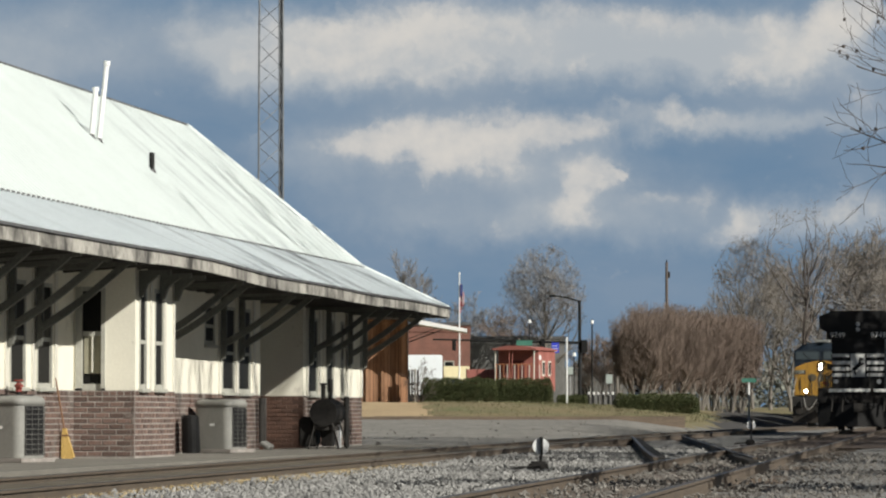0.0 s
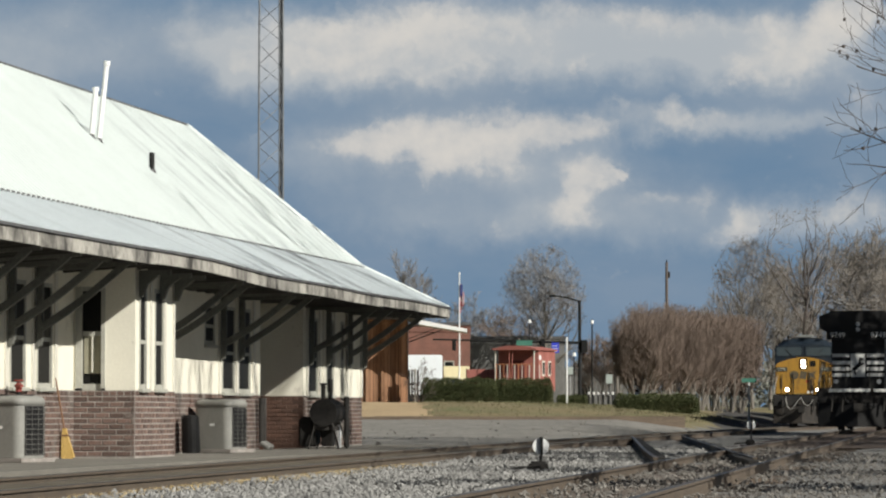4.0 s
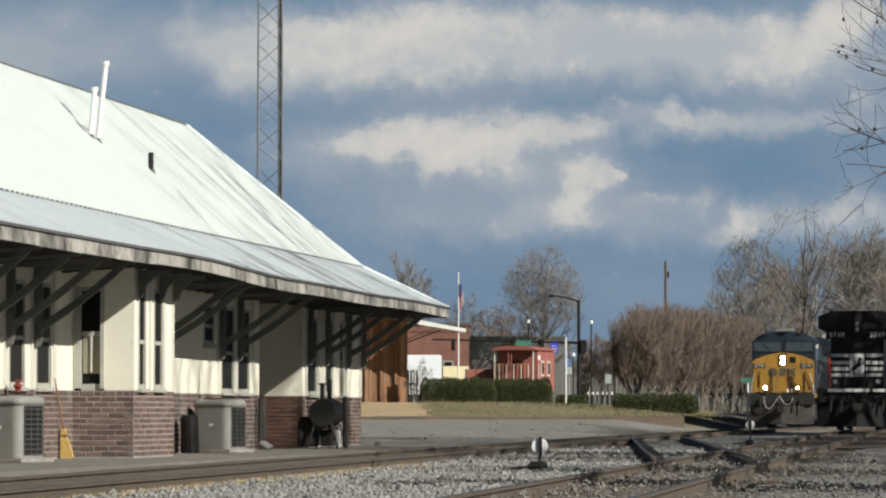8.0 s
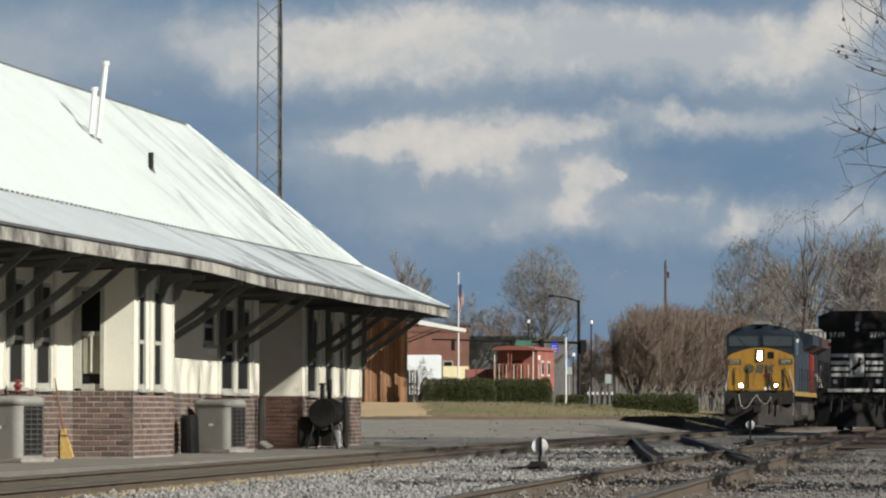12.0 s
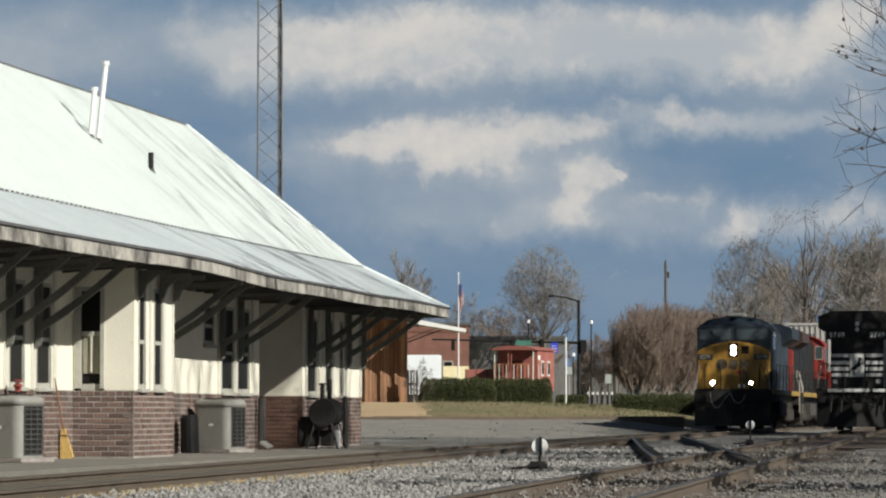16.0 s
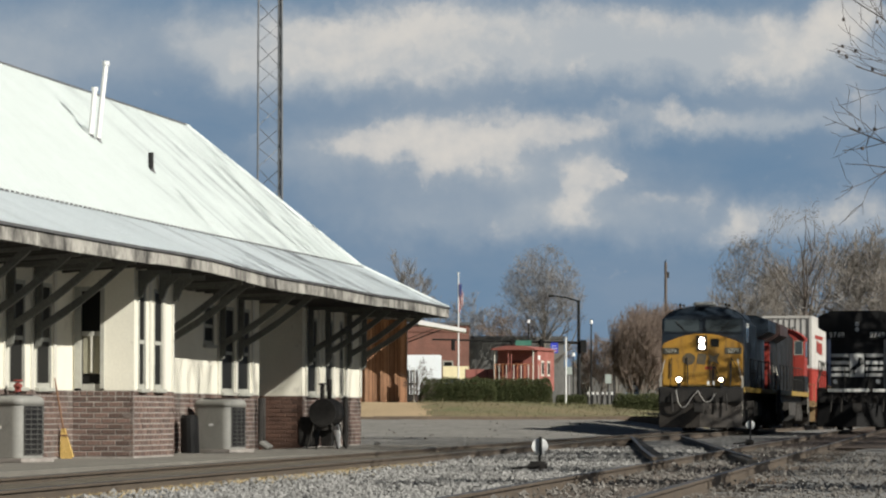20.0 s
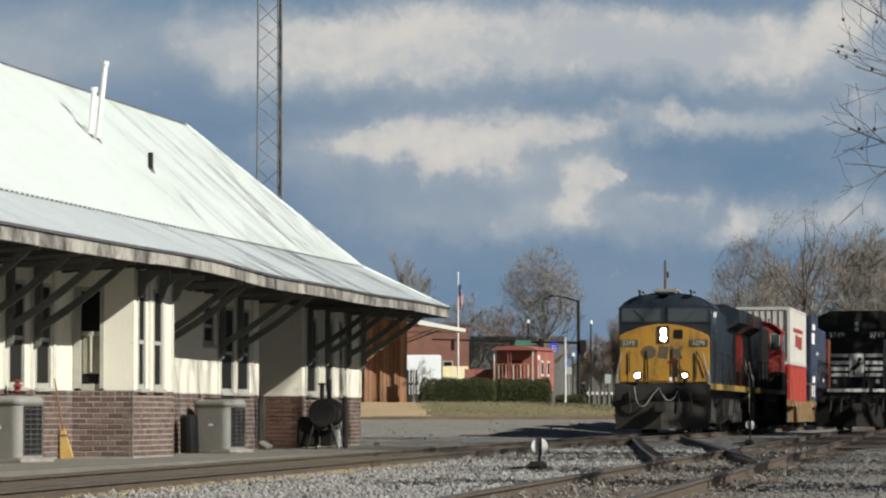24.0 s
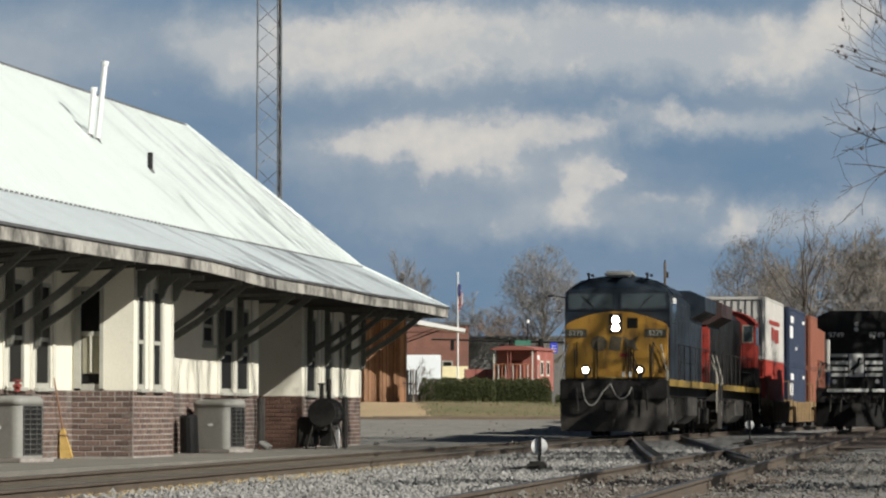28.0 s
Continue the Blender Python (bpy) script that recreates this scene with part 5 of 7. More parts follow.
def container(material, label, z, ribs=0.28, length=12.19, tall=2.59):
    """A steel container: corrugated sides and ends between corner posts and rails, with door gear."""
    c = thing("container", pose(0, 0, 0), label, "container", group="containers on the train")
    h, w = tall, 1.22
    for s in (-1, 1):
        bm = bmesh.new()
        pts = []
        y = 0.14
        while y < length - 0.14:
            pts += [(s * (w - 0.012), y), (s * (w - 0.012), y + ribs * 0.3), (s * (w - 0.05), y + ribs * 0.5), (s * (w - 0.05), y + ribs * 0.8)]
            y += ribs
        lo = [bm.verts.new((a, b, 0.14)) for a, b in pts]
        hi = [bm.verts.new((a, b, h - 0.1)) for a, b in pts]
        for i in range(len(pts) - 1):
            bm.faces.new((lo[i], lo[i + 1], hi[i + 1], hi[i]) if s > 0 else (lo[i + 1], lo[i], hi[i], hi[i + 1]))
        part("side_wall", bm, material, c)
    for y0, y1 in ((0, 0.14), (length - 0.14, length)):
        for s in (-1, 1):
            part("corner_post", boxes([(*sorted((s * w, s * (w - 0.14))), y0, y1, 0, h)], bevel=0.01), material, c)
        part("end_rail", boxes([(-w + 0.14, w - 0.14, y0, y1, 0, 0.14)]), material, c)
        part("end_rail", boxes([(-w + 0.14, w - 0.14, y0, y1, h - 0.12, h)]), material, c)
    for s in (-1, 1):
        for z0, z1 in ((0, 0.14), (h - 0.1, h)):
            part("side_rail", boxes([(*sorted((s * w, s * (w - 0.08))), 0.14, length - 0.14, z0, z1)]), material, c)
    part("end_wall", boxes([(-w + 0.14, w - 0.14, 0.05, 0.08, 0.14, h - 0.12)]), material, c)
    for k in range(8):
        x = -0.98 + k * 0.28
        part("end_rib", boxes([(x - 0.025, x + 0.025, 0.02, 0.05, 0.16, h - 0.14)]), "dark_edge" if material == "box_white" else material, c)
    part("end_wall", boxes([(-w + 0.14, w - 0.14, length - 0.08, length - 0.05, 0.14, h - 0.12)]), material, c)
    part("roof", boxes([(-w + 0.08, w - 0.08, 0.14, length - 0.14, h - 0.06, h - 0.02)]), material, c)
    part("floor", boxes([(-w + 0.08, w - 0.08, 0.14, length - 0.14, 0.03, 0.12)]), material, c)
    return c


M["box_white"] = surface("dull_white_container", (0.47, 0.455, 0.42), (0.40, 0.385, 0.36), 0.6, 0.9, 20.0, 0.05, dirt=(0.40, 0.34, 0.28), dirt_scale=1.0, dirt_from=0.6, grain=0.12)
M["box_red"] = surface("bright_red_container", (0.33, 0.033, 0.02), (0.26, 0.028, 0.018), 0.6, 0.9, 20.0, 0.05, dirt=(0.24, 0.04, 0.03), dirt_scale=1.0, dirt_from=0.62)
M["box_blue"] = surface("navy_container", (0.016, 0.026, 0.056), (0.022, 0.033, 0.066), 0.6, 0.9, 20.0, 0.05, dirt=(0.034, 0.038, 0.055), dirt_scale=1.0, dirt_from=0.58)
M["box_orange"] = surface("faded_orange_container", (0.235, 0.08, 0.045), (0.19, 0.065, 0.038), 0.6, 0.9, 20.0, 0.05, dirt=(0.15, 0.06, 0.04), dirt_scale=1.0, dirt_from=0.58)

loads = [(("box_red", "bright red steel container in a well car"), ("box_white", "white ribbed container stacked on a red one")),
         (("box_blue", "dark blue steel container in a well car"), ("box_blue", "dark blue container stacked on another blue one")),
         (("box_orange", "faded orange steel container in a well car"), ("box_orange", "faded orange container stacked on an orange one")),
         (("box_blue", "dark blue steel container in a well car"), ("box_white", "white ribbed container stacked on a blue one"))]
for i, pair in enumerate(loads):
    at = 48.8 + i * 16.2
    wc = well_car("faded yellow well car carrying stacked containers")
    MOVERS.append((wc, at, 1.1, 14.9, Matrix.Identity(4)))
    for j, (material, label) in enumerate(pair):
        c = container(material, label, 0)
        MOVERS.append((c, at, 1.1, 14.9, pose(0, 1.9, 0.30 + 2.595 * j)))
        if material == "box_white":
            for k, (y0, y1, z0, z1) in enumerate(((2.6, 9.2, 1.52, 1.7), (4.0, 5.4, 0.85, 1.42), (5.8, 8.6, 0.78, 1.36))):
                part("emblem", boxes([(1.2205, 1.228, y0, y1, z0, z1)], bevel=0.002), "box_red", c, "red painted emblem shape")
        elif material == "box_blue":
            for y0, y1, z0, z1, mm in ((1.0, 3.0, 1.9, 2.2, "white"), (0.5, 2.6, 1.2, 1.75, "white"), (4.5, 5.5, 0.7, 0.85, "white"), (9.8, 11.2, 2.0, 2.15, "white")):
                part("marking", boxes([(1.2205, 1.228, y0, y1, z0, z1)]), mm, c, "white painted marking")

M["sign_green"] = surface("green_sign", (0.05, 0.17, 0.125), (0.06, 0.19, 0.14), 0.5, 3.0, 30.0, 0.0)
M["sign_yellow"] = surface("pale_yellow_wall", (0.72, 0.64, 0.40), (0.66, 0.58, 0.36), 0.7, 2.0, 30.0, 0.05, grain=0.1)
M["pale_sign"] = surface("pale_sign_sheet", (0.40, 0.45, 0.41), (0.33, 0.38, 0.35), 0.6, 3.0, 30.0, 0.0)
M["sign_blue"] = surface("blue_sign", (0.03, 0.05, 0.55), (0.035, 0.06, 0.5), 0.5, 3.0, 30.0, 0.0)
M["woods"] = surface("hazy_woods", (0.16, 0.16, 0.135), (0.115, 0.125, 0.105), 0.95, 0.08, 2.0, 0.0, island=0.35)
# ---- trees, hedges and the town beyond ----
def tubes(name, segs, n, material, parent, label="", kind=""):
    """Many tapered twigs as one mesh. segs: (p, q, r0, r1)."""
    P = np.array([s[0] for s in segs], float)
    Q = np.array([s[1] for s in segs], float)
    R0, R1 = np.array([s[2] for s in segs]), np.array([s[3] for s in segs])
    W = Q - P
    W /= np.linalg.norm(W, axis=1)[:, None] + 1e-9
    ref = np.where(np.abs(W[:, 2:3]) > 0.9, np.array([[1.0, 0, 0]]), np.array([[0, 0, 1.0]]))
    A = np.cross(W, ref)
    A /= np.linalg.norm(A, axis=1)[:, None] + 1e-9
    B = np.cross(W, A)
    N = len(segs)
    V = np.zeros((N, 2, n, 3))
    for i in range(n):
        c, s = math.cos(i * math.tau / n), math.sin(i * math.tau / n)
        V[:, 0, i] = P + (A * c + B * s) * R0[:, None]
        V[:, 1, i] = Q + (A * c + B * s) * R1[:, None]
    base = (np.arange(N) * 2 * n)[:, None]
    idx = np.arange(n)
    nxt = (idx + 1) % n
    quads = np.stack([base + idx, base + nxt, base + n + nxt, base + n + idx], axis=2).reshape(-1, 4)
    me = bpy.data.meshes.new(name)
    me.from_pydata(V.reshape(-1, 3).tolist(), [], quads.tolist())
    ob = part_of(name, me, material, parent, label)
    if kind:
        ob["kind"] = kind
    return ob


def grow(rng, p, d, length, r, level, spread, up, out_thick, out_thin, kids, bend=0.25, thin_at=2, more=0):
    """One limb, bent on its way, with side limbs that do the same."""
    steps = (4 if level > 1 else 3) + more
    pts = [p]
    for i in range(steps):
        d = (d + Vector((rng.uniform(-1, 1), rng.uniform(-1, 1), rng.uniform(-0.4, 0.8) * up)) * bend).normalized()
        q = p + d * (length / steps)
        ra, rb = r * (1 - 0.6 * i / steps), r * (1 - 0.6 * (i + 1) / steps)
        (out_thick if level >= thin_at else out_thin).append((p, q, ra, rb))
        p = q
        pts.append((p, d, rb))
    if level == 0:
        return
    for k in range(kids[level - 1]):
        f = rng.uniform(0.3, 1.0)
        i = min(int(f * steps), steps - 1)
        q, qd, qr = pts[i + 1]
        side = qd.orthogonal()
        side.rotate(Matrix.Rotation(rng.uniform(0, math.tau), 3, qd))
        nd = (qd + side * spread * rng.uniform(0.5, 1.3) + Vector((0, 0, 0.15 * up))).normalized()
        grow(rng, q, nd, length * rng.uniform(0.36, 0.62) if more else length * rng.uniform(0.45, 0.72), max(qr * 0.62, 0.006), level - 1, spread, up, out_thick, out_thin, kids, bend, thin_at, more)


def bare_tree(x, y, z, height, radius, seed, label, bark="bark", twig="bark_pale", limbs=9, kids=(5, 5, 4), spread=0.75, lean=(0, 0), fork=0.3, limb=0.5, up=0.5, name="bare_tree", thin=0.012, leaves=0, env=None, group="bare winter trees"):
    rng = random.Random(seed)
    tr = thing(name, pose(x, y, z), label, "tree", group=group)
    thick, fine = [], []
    p, d = Vector((0, 0, -0.2)), Vector((lean[0], lean[1], 1)).normalized()
    steps = 7
    ring = []
    for i in range(steps):
        d = (d + Vector((rng.uniform(-1, 1), rng.uniform(-1, 1), 0.3)) * 0.09).normalized()
        q = p + d * (height * 0.8 / steps)
        ra, rb = radius * (1 - 0.85 * i / steps), radius * (1 - 0.85 * (i + 1) / steps)
        thick.append((p, q, ra, rb))
        p = q
        if (i + 1) / steps > fork:
            ring.append((q, d, rb))
    for k in range(limbs):
        q, qd, qr = ring[k % len(ring)]
        a = k * 2.4 + rng.uniform(-0.4, 0.4)
        nd = (Vector((math.cos(a), math.sin(a), rng.uniform(0.4, 1.0) + 0.5 * up)) * spread + qd * 0.5).normalized()
        grow(rng, q, nd, height * limb * rng.uniform(0.7, 1.1) * (1.0 - 0.35 * (k % len(ring)) / len(ring)), max(qr * 0.6, 0.03), 3, spread, up, thick, fine, kids)
    grow(rng, p, d, height * 0.25, ring[-1][2], 3, spread, up, thick, fine, kids)
    if env:
        wide, zc, half = env
        inside = [s for s in fine if (s[1].x / wide) ** 2 + (s[1].y / wide) ** 2 + ((s[1].z - zc) / half) ** 2 < rng.uniform(0.8, 1.1)]
        fine = inside
        thick = [s for s in thick if (s[1].x / wide) ** 2 + (s[1].y / wide) ** 2 + max(0.0, (s[1].z - zc) / half) ** 2 < 0.9]
    fine = [(a, b, max(r0, thin), max(r1, thin * 0.7)) for a, b, r0, r1 in fine]
    tubes("trunk", thick, 6, bark, tr)
    tubes("crown", fine, 3, twig, tr, "crown of fine bare twigs")
    if leaves:
        verts, faces = [], []
        for k in range(leaves):
            a, b, _, _ = fine[rng.randrange(len(fine))]
            c = b
            for j in range(5):
                o = c + Vector((rng.gauss(0, 0.12), rng.gauss(0, 0.12), rng.gauss(0, 0.12)))
                e, f = Vector((rng.uniform(-1, 1), rng.uniform(-1, 1), rng.uniform(-1, 1))) * 0.07, Vector((rng.uniform(-1, 1), rng.uniform(-1, 1), rng.uniform(-1, 1))) * 0.07
                n = len(verts)
                verts += [o, o + e, o + e + f, o + f]
                faces.append((n, n + 1, n + 2, n + 3))
        me = bpy.data.meshes.new("dead_leaves")
        me.from_pydata(verts, [], faces)
        part_of("dead_leaves", me, "bark_red", tr, "few brown dead leaves")["kind"] = "stuff"
    return tr


def on_ground(x, y):
    return ground_z(x, y) - 0.02


def far_tree(px_x, y, top_z, *args, **kw):
    return bare_tree(px_x, y, on_ground(px_x, y), top_z - on_ground(px_x, y), *args, **kw)


far_tree(8.205, 330, 13.594, 0.20, 11, "pale bare tree with a rounded crown of fine twigs", limbs=28, kids=(9, 7, 5), spread=0.95, fork=0.15, limb=0.42, up=0.5, twig="bark_pale", thin=0.011, env=(3.9, 7.6, 5.7))
far_tree(26.0, 295, 15.9, 0.21, 5, "large grey bare tree with dark heavy limbs", limbs=20, kids=(7, 6, 4), spread=0.75, fork=0.3, limb=0.55, up=0.8, bark="bark_dark", twig="bark_twig", thin=0.009, leaves=50, env=(3.4, 9.6, 6.6))
far_tree(24.1, 315, 13.6, 0.17, 8, "grey bare tree with a rounded dense crown", limbs=28, kids=(8, 7, 5), spread=1.0, fork=0.2, limb=0.6, up=0.4, bark="bark", twig="bark_twig", thin=0.012, env=(3.9, 7.6, 6.0))
far_tree(32.6, 315, 14.6, 0.18, 12, "large grey bare tree with a broad dense crown", limbs=24, kids=(8, 7, 5), spread=0.8, fork=0.2, limb=0.45, up=0.6, twig="bark_twig", thin=0.016, env=(3.3, 7.8, 6.9))
far_tree(33.4, 300, 13.0, 0.18, 21, "grey bare tree with a broad dense crown", limbs=22, kids=(8, 7, 4), spread=0.8, fork=0.15, limb=0.45, up=0.6, twig="bark_twig", thin=0.016, env=(3.3, 6.8, 6.2))
far_tree(32.4, 340, 15.2, 0.28, 31, "pale bare tree in the row behind", limbs=22, kids=(8, 6, 5), spread=0.75, fork=0.12, limb=0.45, up=0.7, twig="bark_pale", thin=0.018, env=(4.2, 7.8, 7.4))
far_tree(36.4, 345, 17.0, 0.28, 14, "pale bare tree in the row behind", limbs=20, kids=(7, 6, 5), spread=0.65, fork=0.2, limb=0.42, up=0.8, twig="bark_pale", thin=0.018, env=(3.9, 9.0, 8.0))
far_tree(23.4, 350, 10.6, 0.2, 15, "slim pale bare tree", limbs=22, kids=(7, 6, 4), spread=0.7, fork=0.15, limb=0.42, up=0.8, twig="bark_pale", thin=0.012, env=(2.8, 5.6, 5.0))
far_tree(28.3, 350, 12.4, 0.2, 17, "slim pale bare tree", limbs=24, kids=(7, 6, 4), spread=0.7, fork=0.15, limb=0.42, up=0.8, twig="bark_pale", thin=0.018, env=(4.4, 6.4, 6.2))
far_tree(-1.858, 350, 12.032, 0.2, 16, "pale bare tree behind the station roof", limbs=16, kids=(5, 5, 4), spread=0.42, fork=0.3, limb=0.3, up=1.2, twig="bark_pale", thin=0.016)
far_tree(28.701, 270, 10.187, 0.25, 41, "grey bare tree beside the line", limbs=16, kids=(6, 6, 4), spread=0.8, fork=0.15, limb=0.42, up=0.6, twig="bark_twig", thin=0.017)
far_tree(28.395, 330, 10.460, 0.2, 43, "small grey bare tree beside the line", limbs=16, kids=(6, 6, 4), spread=0.8, fork=0.1, limb=0.42, up=0.6, twig="bark_twig", thin=0.017)
far_tree(3.663, 345, 9.219, 0.18, 45, "small bare tree behind the caboose", limbs=14, kids=(5, 5, 4), spread=0.7, fork=0.2, limb=0.4, up=0.8, twig="bark_pale", thin=0.016)

# trees beyond the siding, whose boughs and shadows reach into the view
for px, y, top, s in ((12.802, 325, 5.681, 61), (14.413, 335, 6.865, 62), (12.087, 338, 5.504, 63), (5.747, 340, 8.145, 64)):
    far_tree(px, y, top, 0.12, s, "small bare tree beside the road", limbs=14, kids=(6, 6, 4), spread=0.7, fork=0.1, limb=0.45, up=0.7, twig="bark_red", thin=0.014)
bare_tree(-1.304, 203.2, 0.9, 2.1, 0.03, 65, "small bare bush beside the gate", limbs=8, kids=(4, 4, 3), spread=0.8, fork=0.1, limb=0.45, up=0.5, twig="bark_dark", bark="bark_dark", thin=0.006)


def bough_tree():
    """The tall tree beside the siding: long level boughs with fine upturned twigs and a few seed balls."""
    rng = random.Random(771)
    tr = thing("bare_tree", pose(16.6, 96.0, -0.1), "tall bare tree beside the siding with long fine boughs", "tree", group="bare winter trees")
    thick, fine = [], []
    p = Vector((0, 0, -0.2))
    for i in range(9):
        q = Vector((rng.uniform(-0.15, 0.15), rng.uniform(-0.15, 0.15), 1.8 * (i + 1)))
        thick.append((p, q, 0.30 - 0.03 * i, 0.27 - 0.03 * i))
        p = q
    for k, (z, rise, reach) in enumerate(((5.2, 0.10, 5.4), (5.9, 0.16, 6.6), (6.6, 0.10, 7.2), (7.4, 0.14, 6.6), (8.0, 0.18, 5.6), (8.6, 0.22, 6.2), (9.4, 0.2, 5.6), (10.5, 0.3, 6.0), (12.0, 0.5, 5.0))):
        for side in (-1, 1):
            grow(rng, Vector((0, 0, z)), Vector((side, rng.uniform(-0.25, 0.25), rise - 0.15)).normalized(), reach * rng.uniform(1.0, 1.2), 0.032, 2, 0.7, 0.9, thick, fine, (5, 7), bend=0.34, thin_at=2, more=5)
    fine = [(a, b, min(max(r0, 0.006), 0.0115), max(min(r1, 0.009), 0.0045)) for a, b, r0, r1 in fine]
    # keep only wood that hangs together, short of the boughs' ends
    ends, kept = set(), ([], [])
    for out, rows in zip(kept, (thick, fine)):
        for seg in rows:
            if seg[1].x > -7.5 and (seg[1].z > 5.1 or seg[1].xy.length < 0.4) and (seg[0].xy.length < 0.4 or tuple(round(c, 3) for c in seg[0]) in ends):
                ends.add(tuple(round(c, 3) for c in seg[1]))
                out.append(seg)
    thick, fine = kept
    tubes("trunk", thick, 6, "bark_dark", tr)
    tubes("crown", fine, 4, "bark_dark", tr, "fine bare twigs")
    balls = [fine[rng.randrange(len(fine))][1] for _ in range(190)]
    tubes("seed_balls", [(c + Vector((0, 0, 0.005)), c + Vector((0, 0, -0.065)), 0.040, 0.034) for c in balls], 6, "bark_dark", tr, "hanging dark seed balls", kind="stuff")


bough_tree()
for x, y, h, sd in ((15.4, 56.5, 17.6, 81), (16.2, 60.5, 17.2, 82), (16.0, 66.0, 17.0, 84), (17.0, 70.5, 17.4, 83), (15.2, 73.0, 16.2, 85)):
    bare_tree(x, y, -0.15, h, 0.22, sd, "tall slim bare tree standing beyond the tracks", limbs=9, kids=(3, 3, 2), spread=0.45, fork=0.5, limb=0.22, up=0.9, twig="bark_dark", bark="bark_dark", thin=0.022)
rows = []
for k in range(13):
    y = 38.0 + 10.5 * k
    tall = 78 < y < 118
    rows.append((0.1095 * y + (10.2 if tall else 7.4) + 0.9 * (k % 3), y, (8.0 if y < 75 else 19.0 if tall else 10.0) + (0.6 if tall else 1.2) * (k % 4), 90 + k))
rows += [(0.1095 * y + 9.2, y, 13.5, 140 + y) for y in (143, 150)]
rows += [(25.2, 108.0, 13.0, 151), (24.0, 99.0, 12.5, 152), (27.0, 116.5, 14.0, 153)]
for x, y, h, s in rows:
    bare_tree(x, y, -0.15, h, 0.12 + 0.012 * h, s, "dark bare tree standing beyond the tracks", limbs=18, kids=(4, 4, 3), spread=0.62, fork=0.15, limb=0.36, up=0.7, twig="bark_dark", bark="bark_dark", thin=0.032 if y < 135 else 0.038)
for k in range(1):
    y = 121.0 + 9.0 * k
    bare_tree(0.1095 * y + 11.5 + 0.8 * (k % 2), y, -0.15, 13.0 + (k % 3), 0.28, 120 + k, "dark bare tree standing beyond the tracks", limbs=18, kids=(4, 4, 3), spread=0.62, fork=0.12, limb=0.36, up=0.7, twig="bark_dark", bark="bark_dark", thin=0.045)


def myrtle(x, y, height, wide, seed):
    """A clipped multi-stemmed shrub: stems fan from the foot into a dense brush of reddish twigs."""
    rng = random.Random(seed)
    sh = thing("bare_shrub", pose(x, y, on_ground(x, y)), "tall reddish-brown bare shrub with many fanned stems", "shrub", group="row of bare shrubs")
    thick, fine = [], []
    for k in range(10):
        a = rng.uniform(0, math.tau)
        t = rng.uniform(0.05, 0.45)
        p, d = Vector((math.cos(a) * 0.15, math.sin(a) * 0.15, -0.1)), Vector((math.cos(a) * t, math.sin(a) * t, 1)).normalized()
        r = rng.uniform(0.05, 0.08)
        for i in range(5):
            q = p + d * height * 0.085
            thick.append((p, q, r * (1 - 0.1 * i), r * (0.9 - 0.1 * i)))
            p = q
            d = (d + Vector((rng.uniform(-1, 1), rng.uniform(-1, 1), 0.1)) * 0.1).normalized()
            if i >= 1:
                for j in range(4):
                    b = rng.uniform(0, math.tau)
                    nd = (d + Vector((math.cos(b), math.sin(b), 0.35)) * rng.uniform(0.35, 0.9)).normalized()
                    grow(rng, p, nd, height * rng.uniform(0.18, 0.36), 0.03, 2, 0.6, 0.9, thick, fine, (8, 7), bend=0.22, thin_at=3)
    top = height * 0.97
    keep = [(a, b, max(r0, 0.009), max(r1, 0.0075)) for a, b, r0, r1 in fine if b.z < top - 0.55 * (math.hypot(b.x, b.y) / wide) ** 2 + rng.gauss(0, 0.07) and math.hypot(b.x, b.y) < wide * (0.75 + 0.35 * min(b.z / height, 1))]
    tubes("stem", thick, 5, "bark", sh, kind="stuff")
    tubes("brush", keep, 3, "bark_red", sh, "dense brush of reddish twigs")
    return sh


for i in range(11):
    px = 11.803 + i * 0.786
    y = 246 + i * 2.2
    myrtle(px, y, 6.75 + 0.14 * (i % 3) - (0.6 if i == 0 else 0), 1.7, 300 + i)


